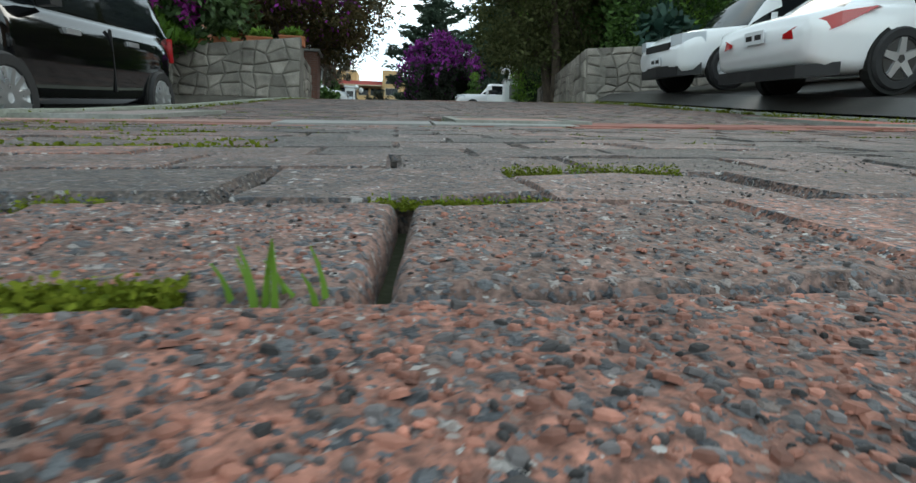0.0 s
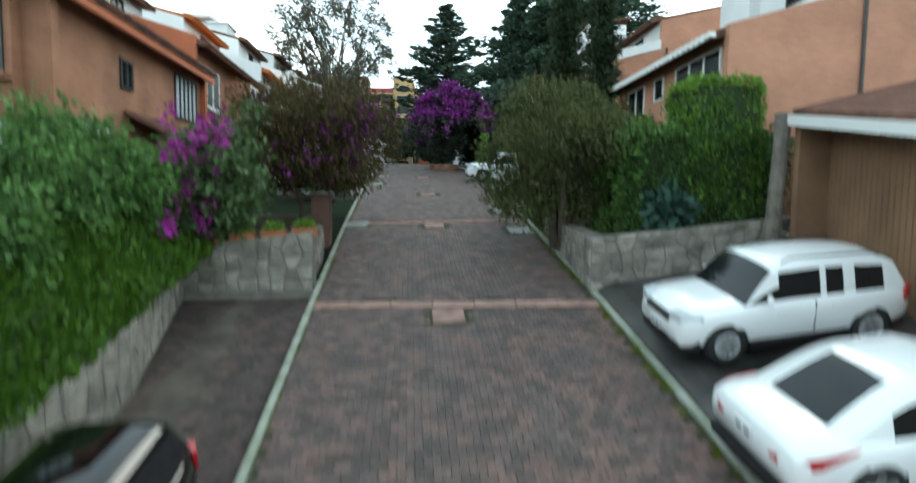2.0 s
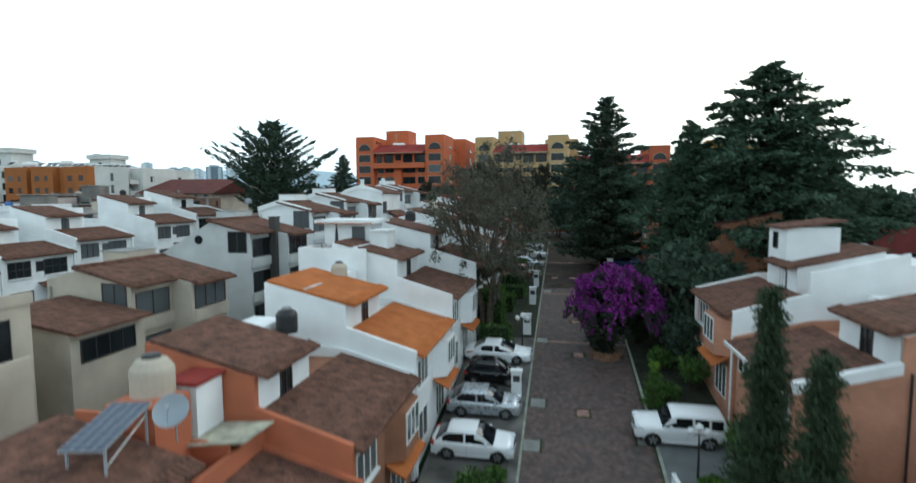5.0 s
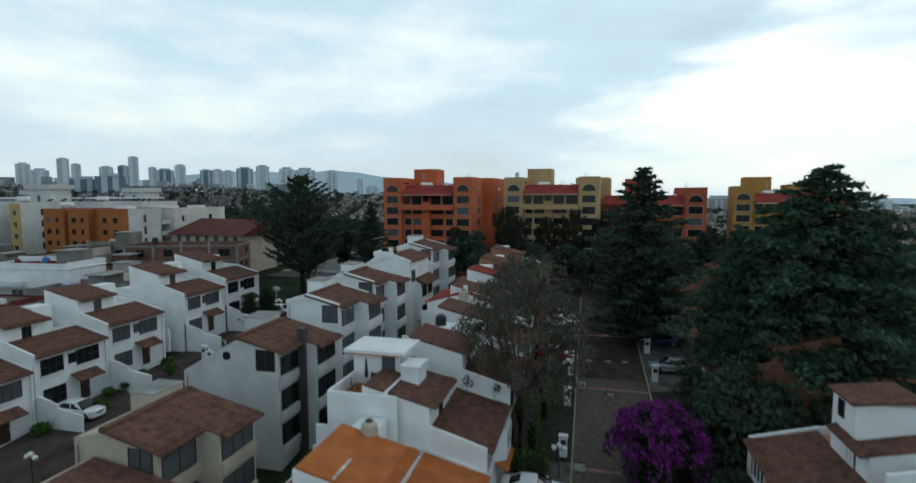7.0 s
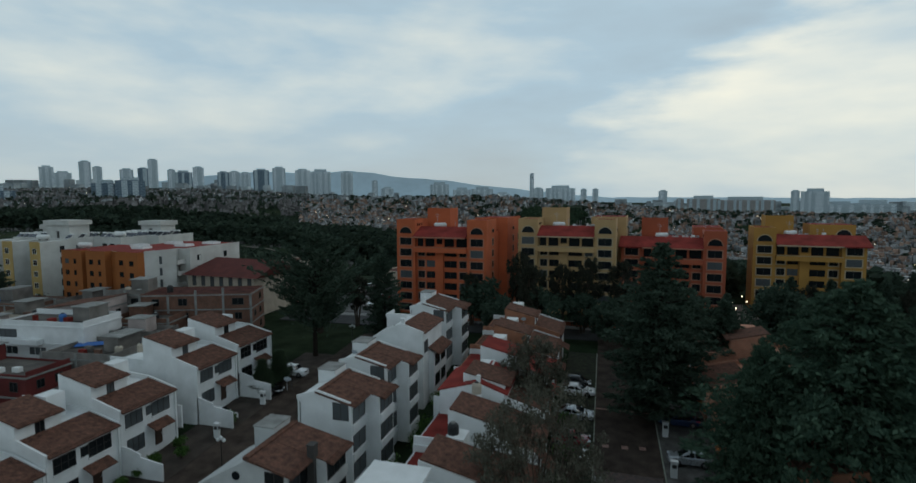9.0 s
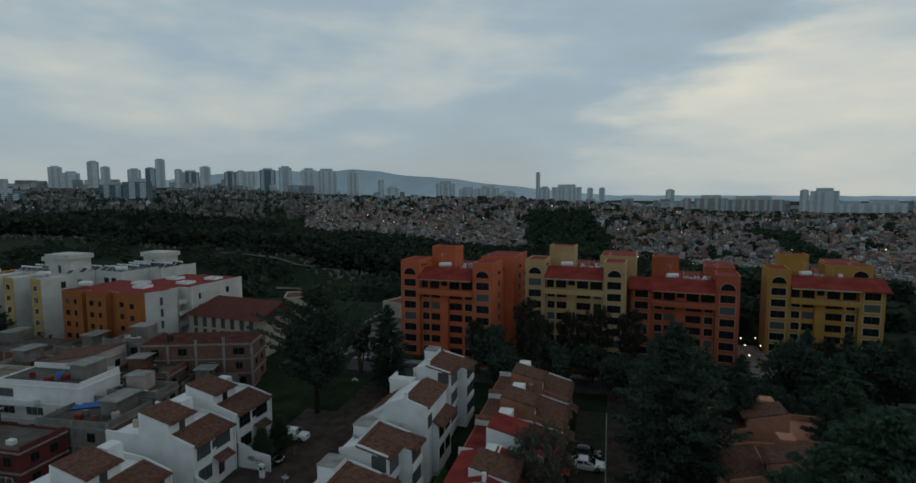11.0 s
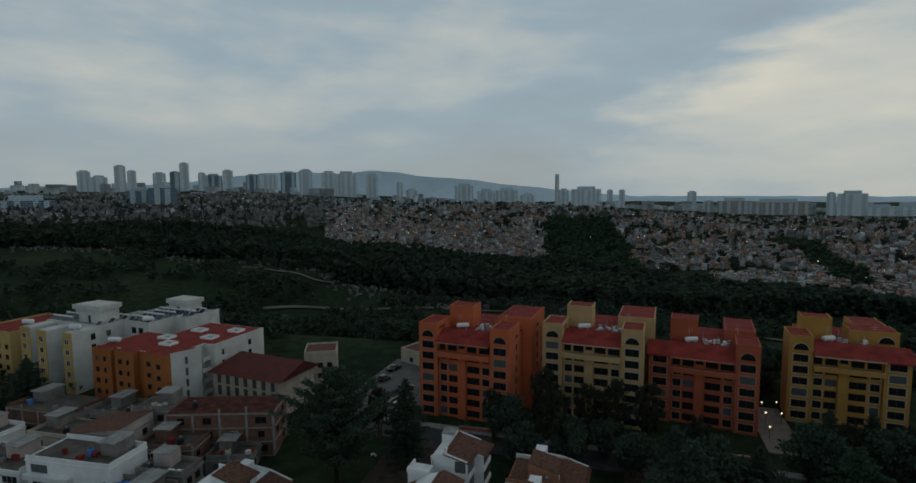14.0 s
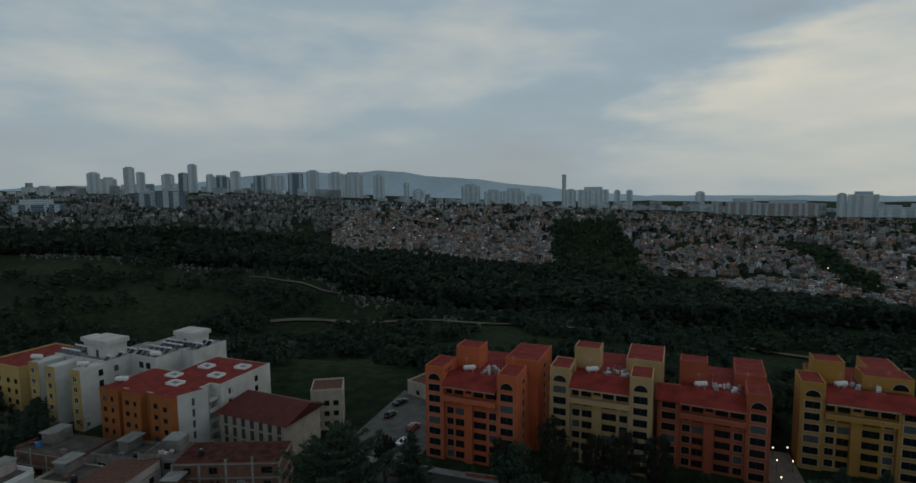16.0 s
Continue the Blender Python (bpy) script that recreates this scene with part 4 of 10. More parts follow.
# middle row between the two streets: a recessed half and a bay under one broad slope, a white gable towards the bottom of the hill
def mid_house(y0, W, eave, wall, label, seed, glass=None, round_window=False, column=False, annex=False, back=-7.3, drop=0.6, chimney=False):
    rng = random.Random(seed)
    h = thing("terrace_house", label, "house", pose(-23.3, y0, eave - 8.0), "middle row houses")
    glass = glass or DARKGLASS
    c = W * 0.47
    peak, s = -5.0, 0.2
    rear = 8.85 - drop
    part("wall", Mb().slab([(-1.5, -4), (-1.5, 8.05), (peak, 8.85), (back, rear), (back, -4)], 0.0, c), wall, h)
    part("wall", Mb().slab([(0, -4), (0, 7.75), (peak, 8.85), (back, rear), (back, -4)], c, W), wall, h)
    part("roof", roof_slab(-0.95, 8.02 - 0.16, peak - 0.25, 8.9, -0.22, c, 0.17), ROOF, h)
    part("roof", roof_slab(0.65, 7.7 - 0.16, peak - 0.25, 8.9, c + 0.004, W + 0.2, 0.17), ROOF, h)
    part("eave_tile", eave_tiles(-0.95, 7.99, -0.2, c), ROOF, h)
    part("eave_tile", eave_tiles(0.65, 7.67, c, W + 0.18), ROOF, h)
    part("ridge", Mb().slab([(peak - 0.3, 8.95), (peak - 0.3, 9.12), (peak - 0.05, 9.16), (peak + 0.2, 9.1), (peak + 0.2, 8.95)], -0.1, W + 0.1), ROOF, h)
    if wall is WHITE:
        part("gable_coping", Mb().slab([(-1.5, 8.0), (-1.5, 8.32), (peak, 9.2), (back, rear + 0.25), (back, rear - 0.2), (peak, 8.7)], -0.16, 0.02), wall, h)
        part("gable_coping", Mb().slab([(-1.5, 8.0), (-1.5, 8.32), (peak, 9.2), (back, rear + 0.25), (back, rear - 0.2), (peak, 8.7)], W - 0.02, W + 0.16), wall, h)
    # a low back room, and a flat stair box behind the ridge
    part("rear_room", Mb().box(back - 1.2, back + 0.05, 0.3, W - 0.3, -4, 3.4), wall, h)
    top = 9.45 + rng.uniform(0, 0.35)
    part("stair_box", Mb().box(peak - 2.3, peak - 0.32, W - 2.7, W - 0.3, 5.0, top), wall, h)
    part("stair_box_cap", Mb().box(peak - 2.4, peak - 0.30, W - 2.8, W - 0.2, top, top + 0.08), CONCRETE, h)
    part("gutter_pipe", Mb().tube([(back + 0.3, -0.07, -3.5, 0.05), (back + 0.3, -0.07, rear - 0.4, 0.05)], 6), CONCRETE, h)
    if chimney:
        part("chimney", Mb().box(peak - 0.2, peak + 0.2, 0.0, 0.42, 8.6, 9.75).box(peak - 0.28, peak + 0.28, -0.08, 0.5, 9.75, 9.83).slab([(peak - 0.25, 9.83), (peak, 10.05), (peak + 0.25, 9.83)], -0.05, 0.47), wall, h)
    # three storeys of windows: one in the recess, one in the bay
    for z0, z1 in ((6.05, 7.45), (3.2, 4.75), (0.4, 2.0)):
        window(h, 0.35, c - 0.25, z0, z1, -1.5, 1, 0, glass=glass, sill=False)
        window(h, c + 0.3, W - 0.3, z0, z1, 0.0, 2, 0, glass=glass, sill=False)
        part("balcony_band", Mb().box(0.0, 0.2, c + 0.1, W - 0.1, z0 - 0.85, z0 - 0.12), wall, h)
        part("balcony_band", Mb().box(-1.5, -1.3, 0.1, c - 0.02, z0 - 0.85, z0 - 0.12), wall, h)
    window(h, -3.4, -1.85, 6.45, 8.05, 0.0, 1, 0, glass=DARKGLASS if column else glass, face="y")
    if column:
        part("chimney", Mb().box(-1.45, -0.85, c - 0.4, c + 0.3, -4, 9.1).box(-1.5, -0.8, c - 0.45, c + 0.35, 9.1, 9.2), plain("dark_chimney", (0.05, 0.046, 0.042), 0.8), h)
    if round_window:
        part("round_window", Mb().lathe([(0.36, -0.05), (0.36, 0.06)], -6.1, 7.4, 18, "y"), DARKGLASS, h)
    if annex:
        part("annex", Mb().slab([(-0.5, -4), (-0.5, 6.5), (-6.0, 7.3), (-6.0, -4)], -4.9, -0.22), wall, h)
        part("annex_roof", roof_slab(0.1, 6.42, -5.6, 7.25, -5.1, -0.24, 0.16), ROOF, h)
        window(h, -4.3, -1.0, 4.9, 6.0, -0.5, 3, 0, glass=DARKGLASS)
        part("annex_wall", Mb().slab([(-5.6, -4), (-5.6, 7.8), (-8.5, 6.9), (-8.5, -4)], -5.0, -4.78), wall, h)
    for y1 in (0.9, W - 2.6):
        part("back_window", Mb().box(back - 0.06, back + 0.02, y1, y1 + 1.5, rear - 2.0, rear - 0.9), glass, h)
    return h


mid_house(5.6, 7.6, 11.4, CREAM, "cream plastered house with a brown tiled roof and strip windows", 70, GREYGLASS)
cw = thing("terrace_house", "cream plastered house with a flat parapet and curved terrace walls", "house", pose(-24.0, 16.0, 6.0), "middle row houses")
part("wall", Mb().box(-8.0, 0.2, 0.0, 6.2, -3, 9.3), CREAM, cw)
part("parapet", Mb().box(-8.1, 0.3, -0.1, 0.1, 9.3, 9.8).box(0.1, 0.3, 0.1, 6.3, 9.3, 9.8), CREAM, cw)
part("terrace_wall", Mb().plate([(1.3, 1.5), (2.0, 2.8), (2.4, 4.3), (2.2, 4.35), (1.8, 2.9), (1.1, 1.6)], -3, lambda x, y: 7.2 + 0.08 * y), CREAM, cw)
part("terrace_floor", Mb().plate([(0.2, 0.5), (1.2, 1.6), (1.85, 2.9), (2.2, 4.2), (0.2, 4.2)], -3, 6.3), CONCRETE, cw)
window(cw, 3.4, 5.2, 7.0, 8.7, 0.2, 1, 0, glass=DARKGLASS)
mid_house(28.9, 6.7, 14.9, CREAM, "cream plastered house with a lower annex and brown tiled roof", 72, GREYGLASS, annex=True)
mid_house(40.9, 6.7, 17.15, GREYPL, "grey-white house with a round window and dark chimney", 73, round_window=True, column=True, back=-10.2, drop=2.95)
mid_house(51.6, 6.7, 18.5, WHITE, "white three-storey terrace house with bays and a brown roof", 74, GREYGLASS)
mid_house(60.2, 6.0, 19.4, WHITE, "white three-storey terrace house with bays and a brown roof", 75, GREYGLASS)
mid_house(83.0, 7.6, 20.9, WHITE, "white three-storey terrace house with bays and a chimney at its gable", 77, GREYGLASS, chimney=True)
# the split house between them: a high gable room over a lower front roof
sh = thing("terrace_house", "white split-level house with a gable wall over lower brown roofs", "house", pose(-23.3, 71.0, 12.4), "middle row houses")
part("wall", Mb().slab([(-1.0, -4), (-1.0, 8.2), (-3.8, 9.0), (-6.0, 8.3), (-9.5, 6.0), (-9.5, -4)], 0.0, 8.2), WHITE, sh)
part("front_room", Mb().slab([(-0.3, -4), (-0.3, 4.9), (-1.1, 5.3), (-1.1, -4)], 2.4, 8.2), WHITE, sh)
part("gable_coping", Mb().slab([(-0.9, 8.0), (-0.9, 8.35), (-3.8, 9.3), (-6.1, 8.6), (-9.6, 6.3), (-9.6, 5.8), (-6.0, 8.1), (-3.8, 8.8)], -0.16, 0.05), WHITE, sh)
part("chimney", Mb().box(-4.0, -3.6, 0.0, 0.4, 8.8, 9.9).box(-4.08, -3.52, -0.06, 0.46, 9.9, 9.98), WHITE, sh)
part("roof", roof_slab(-0.7, 8.05, -3.8, 9.02, 0.06, 8.3, 0.15), ROOF, sh)
part("roof", roof_slab(-9.9, 5.85, -3.8, 9.02, 0.06, 8.3, 0.15), ROOF, sh)
part("roof", roof_slab(0.6, 4.75, -1.05, 5.6, 2.2, 8.4, 0.15), ROOF, sh)
part("eave_tile", eave_tiles(0.6, 4.88, 2.3, 8.3), ROOF, sh)
part("stair_box", Mb().box(-9.6, -6.6, 8.3, 11.2, -4, 7.9), WHITE, sh)
part("terrace_wall", Mb().box(-9.7, -6.5, 8.2, 8.4, 7.9, 8.5).box(-9.7, -9.5, 8.4, 11.2, 7.9, 8.5), WHITE, sh)
part("skylight_roof", Mb().box(-7.6, -4.2, -3.0, -0.3, 5.9, 6.05), plain("pale_glass_roof", (0.34, 0.42, 0.42), 0.3), sh)
part("skylight_room", Mb().box(-7.4, -4.4, -2.8, -0.2, -4, 5.9), WHITE, sh)
for y1, z1 in ((3.0, 3.0), (5.6, 3.0), (3.0, 0.2), (5.6, 0.2)):
    window(sh, y1, y1 + 1.9, z1, z1 + 1.5, -0.3, 1, 0, glass=DARKGLASS)
window(sh, 0.5, 1.9, 5.4, 6.9, -1.0, 1, 0, glass=GREYGLASS)

# far row on the other side of the second street
FAR_ROW = [(-4.9, 7.7, 8.2), (2.9, 7.7, 9.3), (10.7, 7.7, 10.3), (18.5, 7.75, 11.3), (26.3, 7.8, 12.25), (34.2, 7.8, 13.25), (42.1, 7.75, 14.45), (49.9, 7.7, 15.55), (60.8, 7.5, 16.8), (68.6, 7.7, 17.55)]
for i, (y, w, eave) in enumerate(FAR_ROW):
    z = eave - 5.6
    row_house(pose(-51.2 if i < 8 else -51.0, y, z), w, WHITE, WHITE, ROOF, WHITE, BROWN_ROOF_LABELS, 90 + i, False, 13.5, "plain", True, glass=GREYGLASS if i % 3 else DARKGLASS, dormer_share=0.58)
    if i == 8:
        whole("garden_wall", Mb().box(-6, 0.6, 0, 0.2, -0.9, 1.9), WHITE, "low white wall closing a side passage", "garden wall", "garden walls", m=pose(-51.6, y - 2.6, z))
    # stepped garden wall before each house
    g = Mb().slab([(0, -1.6), (0, 1.9), (1.0, 1.75), (2.4, 1.3), (2.4, 1.0), (5.2, 0.6), (5.2, -1.6)], 0, 0.18)
    whole("garden_wall", g, WHITE, "white sloping garden wall between driveways", "garden wall", "garden walls", m=pose(-51.0, y, z))
strip("street", -45.6, -33.6, -10, 104, -0.3, -0.08, mat("brown_pavers_far", (0.080, 0.061, 0.050), 0.9, 0.35, 0.6, 12, 0.5, spec=0.1), "brown paved side street between the house rows", "road")
strip("driveway", -51.0, -45.6, 5, 86, -0.3, -0.05, mat("dull_brown_drive", (0.085, 0.070, 0.060), 0.92, 0.3, 0.5, 20, 0.3, spec=0.1), "grey driveways before the white houses", "driveway")
strip("lawn", -33.6, -31.0, 5, 90, -0.3, 0.0, GRASS, "narrow lawn beside the side street", "lawn")

# the white roof room over the fourth western house
rr = thing("roof_room", "white roof room with a broad flat slab and terracotta terrace", "roof room", pose(-16.05, 41.2, 13.6))
part("wall", Mb().box(-1.9, 1.7, -1.3, 1.4, 0, 4.45), WHITE, rr)
part("roof_slab", Mb().box(-2.4, 2.2, -1.9, 1.75, 4.45, 4.7), WHITE, rr)
part("eave_tile", eave_tiles(0.0, 0.0, -2.2, 2.1, 0.09, 0.4, 0.05), ROOF_ORANGE, rr, m=pose(0, -1.9, 4.42, 0, 0, -90))
part("door", Mb().box(0.3, 1.3, -1.36, -1.28, 2.2, 4.2), GREYGLASS, rr)
part("terrace", Mb().box(-1.8, 1.9, -5.2, -1.3, 1.3, 2.1), ROOF_ORANGE, rr)
part("terrace_wall", Mb().box(-1.9, 2.9, -5.4, -5.2, 0, 2.95), WHITE, rr)
part("terrace_wall", Mb().box(-1.95, -1.75, -5.2, -1.3, 0, 2.95), WHITE, rr)
part("terrace_wall", Mb().box(1.9, 2.1, -5.2, -1.3, 0, 3.05), WHITE, rr)
part("service_box", Mb().box(2.12, 3.4, -2.4, -0.6, 0, 3.9).box(2.05, 3.5, -2.5, -0.5, 3.9, 4.02), WHITE, rr)
ps = thing("parasol", "closed dark parasol on a roof terrace", "parasol", pose(-16.4, 38.6, 15.7))
part("pole", Mb().tube([(0, 0, 0, 0.03), (0, 0, 2.3, 0.02)], 8), STEEL, ps)
part("folded_canopy", Mb().lathe([(0.05, 0.95), (0.13, 1.0), (0.11, 1.5), (0.06, 2.15), (0.02, 2.35)], n=12), plain("dark_cloth", (0.02, 0.02, 0.024), 0.9), ps)
part("foot", Mb().lathe([(0.26, 0.0), (0.26, 0.06), (0.08, 0.1)], n=14), CONCRETE, ps)
for dx, dy in ((-0.7, -0.4), (0.75, -0.3), (0.1, 0.75)):
    ch = thing("patio_chair", "dark slatted patio chair round a parasol", "chair", pose(-16.4 + dx, 38.6 + dy, 15.7, 0, 0, math.degrees(math.atan2(dy, dx)) - 90), "patio chairs")
    part("seat", Mb().box(-0.24, 0.24, -0.24, 0.24, 0.42, 0.46), FRAME_DARK, ch)
    part("backrest", Mb().slab([(-0.24, 0.46), (-0.24, 0.95), (0.24, 0.95), (0.24, 0.46)], 0.22, 0.26), FRAME_DARK, ch)
    for lx in (-0.21, 0.21):
        for ly in (-0.21, 0.21):
            part("leg", Mb().box(lx - 0.02, lx + 0.02, ly - 0.02, ly + 0.02, 0, 0.42), FRAME_DARK, ch)


# meter pillar at the kerb beside the clipped hedge
mp = thing("meter_pillar", "white rendered meter pillar beside the kerb", "meter pillar", pose(5.05, 23.3, ground_z(5.05, 23.3) - 0.05))
part("body", Mb().box(-0.4, 0.4, -0.26, 0.26, 0.0, 1.15), WHITE, mp)
part("cap", Mb().box(-0.45, 0.45, -0.31, 0.31, 1.15, 1.22), CONCRETE, mp)
part("hatch", Mb().box(-0.2, 0.2, -0.285, -0.26, 0.35, 0.95), CONCRETE, mp)

# ---- parked vehicles ----
PAINT_WHITE = plain("white_car_paint", (0.80, 0.81, 0.82), 0.22, coat=0.8)
PAINT_BLACK = plain("black_car_paint", (0.003, 0.003, 0.0035), 0.06, coat=0.5, spec=0.4)
PAINT_SILVER = plain("silver_car_paint", (0.46, 0.49, 0.52), 0.28, 0.55, coat=0.8)
PAINT_BLUE = plain("dark_blue_car_paint", (0.02, 0.045, 0.12), 0.22, coat=0.9)
PAINT_RED = plain("dark_red_car_paint", (0.20, 0.012, 0.02), 0.22, coat=0.9)
CARGLASS = plain("car_glass", (0.010, 0.012, 0.014), 0.06)
TAIL = plain("red_tail_lens", (0.42, 0.012, 0.016), 0.15, coat=0.6)
LENS = plain("clear_lamp_lens", (0.62, 0.66, 0.70), 0.08, coat=0.8)
PLATE = plain("number_plate_white", (0.66, 0.68, 0.70), 0.4)
WELL = plain("wheel_well_black", (0.006, 0.006, 0.006), 0.9)

CARS = {
    # length, width, height, belt, wheel radius, rear axle, front axle, (greenhouse base rear, front, roof rear, front), hood z at nose, tail z
    "hatch": (3.75, 1.66, 1.57, 0.93, 0.29, -1.18, 1.20, (-1.72, 1.05, -1.42, 0.22), 0.74, 0.95),
    "suv": (4.32, 1.82, 1.66, 1.02, 0.345, -1.33, 1.34, (-2.02, 1.02, -1.78, 0.34), 0.93, 1.02),
    "cross": (4.45, 1.82, 1.56, 0.96, 0.34, -1.30, 1.38, (-2.02, 1.18, -1.22, 0.22), 0.84, 0.99),
    "boxy": (4.42, 1.78, 1.66, 1.04, 0.345, -1.30, 1.34, (-2.12, 0.92, -1.98, 0.34), 0.95, 1.04),
    "sedan": (4.90, 1.86, 1.42, 0.90, 0.34, -1.40, 1.45, (-1.85, 1.25, -0.85, 0.12), 0.70, 0.93),
}


def wheel(parent, x, y, r, side, spokes, hubcap=False):
    w = part("wheel", Mb().lathe([(r * 1.13, -0.10), (r * 1.13, 0.008)], x, 0, 24, "y"), WELL, parent, m=pose(0, y, r + 0.0) if side > 0 else pose(0, y, r) @ Matrix.Diagonal((1, -1, 1, 1)))
    part("tyre", Mb().lathe([(r * 0.66, 0.018), (r * 0.72, 0.04), (r * 0.94, 0.045), (r, 0.02), (r, -0.16), (r * 0.6, -0.17)], x, 0, 28, "y"), RUBBER, w, smooth=False)
    rim = Mb().lathe([(r * 0.70, 0.02), (r * 0.66, 0.035), (r * 0.60, 0.012), (r * 0.2, 0.01), (r * 0.16, 0.034)], x, 0, 24, "y")
    rm = part("rim", rim, plain("silver_hubcap", (0.55, 0.56, 0.57), 0.35, 0.2) if hubcap else FRAME_DARK, w)
    for i in range(spokes):
        a = 2 * math.pi * i / spokes + 0.3
        c, s = math.cos(a), math.sin(a)
        u = 0.085 * r / 0.3 * (1.2 if spokes < 7 else 0.7)
        p = []
        for rr, ww, d in ((r * 0.12, u * 0.8, 0.038), (r * 0.66, u * 0.55, 0.044)):
            for e in (-1, 1):
                p += [(x + rr * c - e * ww * 0.5 * s, d, rr * s + e * ww * 0.5 * c), (x + rr * c - e * ww * 0.7 * s, 0.0, rr * s + e * ww * 0.7 * c)]
        part("spoke", Mb().add(p, [(0, 2, 6, 4), (0, 4, 5, 1), (2, 3, 7, 6), (4, 6, 7, 5), (0, 1, 3, 2)]), ALLOY, rm)
    return w


FALL = {"suv": 0.13, "hatch": 0.03, "cross": 0.08}  # how far the roof falls towards the tail


def car(kind, m, paint, label, spokes=5, trim=None, rails=False):
    L, W, H, belt, r, ra, fa, (g0, g1, g2, g3), nose, tail = CARS[kind]
    t = thing("car", label, "car", m, "parked cars")
    hl, hw = L / 2, W / 2
    clear = 0.20 if kind in ("hatch", "sedan") else 0.27
    # lower body lofted smoothly from tail to nose
    st = [(-hl, 0.52, 0.74, 0.80), (-hl + 0.06, 0.38, tail - 0.06, 0.89), (-hl + 0.35, clear + 0.06, tail, 0.965), (ra, clear, belt + (tail - belt) * 0.6, 1.0), (-0.3, clear - 0.02, belt, 1.0), (g1 - 0.35, clear - 0.02, belt - 0.01, 1.0), (g1 + 0.15, clear, belt - 0.03, 1.0),
          (fa, clear, belt - (belt - nose) * 0.40, 0.985), (hl - 0.32, clear + 0.03, nose + 0.03, 0.94), (hl - 0.08, 0.30, nose - 0.09, 0.85), (hl, 0.42, nose - 0.22, 0.74)]
    arr = np.array(st)
    fine_st = []
    for i in range(len(arr) - 1):
        p0, p1, p2, p3 = arr[max(0, i - 1)], arr[i], arr[i + 1], arr[min(len(arr) - 1, i + 2)]
        for f in (0, 0.34, 0.67):
            q = 0.5 * ((2 * p1) + (p2 - p0) * f + (2 * p0 - 5 * p1 + 4 * p2 - p3) * f * f + (3 * p1 - p0 - 3 * p2 + p3) * f ** 3)
            q[0] = p1[0] + (p2[0] - p1[0]) * f
            fine_st.append(tuple(q))
    fine_st.append(st[-1])
    mb, k = Mb(), 12
    for x, zb, zt, wf in fine_st:
        w, hgt = hw * wf, zt - zb
        half = [(0.0, zb), (w * 0.80, zb), (w * 0.94, zb + 0.06 * hgt), (w * 0.975, zb + 0.2 * hgt), (w * 0.992, zb + 0.45 * hgt), (w, zb + 0.68 * hgt), (w * 0.985, zb + 0.80 * hgt), (w * 0.955, zb + 0.92 * hgt), (w * 0.91, zt), (w * 0.55, zt + 0.03), (0.0, zt + 0.04)]
        ring = half + [(-a, b) for a, b in half[-2:0:-1]]
        k = len(ring)
        mb.v += [(x, a, b) for a, b in ring]
    for i in range(len(fine_st) - 1):
        mb.f += [(i * k + j, i * k + (j + 1) % k, (i + 1) * k + (j + 1) % k, (i + 1) * k + j) for j in range(k)]
    mb.f += [tuple(range(k)), tuple(range(len(mb.v) - 1, len(mb.v) - k - 1, -1))]
    body = part("body", mb, paint, t, smooth=True)
    # glazing and roof from one smooth greenhouse
    wb, wt = hw * 0.905, hw * 0.74
    gz = belt - 0.05
    ht = H - 0.07
    n = 28
    secs = []
    for i in range(n + 1):
        x = g0 + (g1 - g0) * i / n
        f = min(1.0, max(0.0, (x - g0) / (g2 - g0)), max(0.0, (g1 - x) / (g1 - g3)))
        f2 = min((x - g0) / (g2 - g0), (g1 - x) / (g1 - g3))
        crown = math.sin(math.pi * i / n) * 0.04
        k1 = 1 - (1 - min(1, max(0, f2))) ** 1.35 if f2 < 1 else 1.0
        back_f = max(0.0, (g3 - 0.35 - x) / (g3 - 0.35 - g0))
        top = gz + (ht - gz) * k1 + crown * k1 - FALL.get(kind, 0.0) * back_f ** 2 * k1
        y1 = wb + (wt - wb) * k1
        secs.append((x, top, y1))
    glass_mb, roof_mb = Mb(), Mb()
    rows_ = []
    for x, top, y1 in secs:
        side = []
        for f in (0.0, 0.10, 0.48, 0.84, 1.0):
            side.append((wb + (y1 - wb) * f + 0.10 * (top - gz) * f * (1 - f), gz + (top - gz) * f))
        row = [(x, yy, zz) for yy, zz in side] + [(x, y1 * 0.6, top + 0.05), (x, 0, top + 0.065), (x, -y1 * 0.6, top + 0.05)] + [(x, -yy, zz) for yy, zz in side[::-1]]
        rows_.append(row)
    bx = g0 + (g1 - g0) * 0.5
    back = {"sedan": 0.62, "suv": 0.46, "boxy": 0.20, "hatch": 0.26, "cross": 0.5}[kind]
    for i in range(n):
        xm = (secs[i][0] + secs[i + 1][0]) / 2
        for j in range(12):
            quad = [rows_[i][j], rows_[i + 1][j], rows_[i + 1][j + 1], rows_[i][j + 1]]
            flank = j < 4 or j > 7
            roofy = not flank and (g2 - 0.12 < xm < g3 + 0.1)
            frame_ = j in (0, 3, 8, 11) and xm < g3 + 0.45
            pil = flank and (xm < g0 + back or kind in ("suv", "boxy") and abs(xm - (g0 + back + 0.62)) < 0.07 or abs(xm - bx - 0.08) < 0.06)
            post = j in (2, 3, 8, 9) and g3 - 0.02 < xm or kind == "sedan" and j in (4, 7) and xm < g2
            (roof_mb if roofy or pil or frame_ or post else glass_mb).add(quad, [(0, 1, 2, 3)])

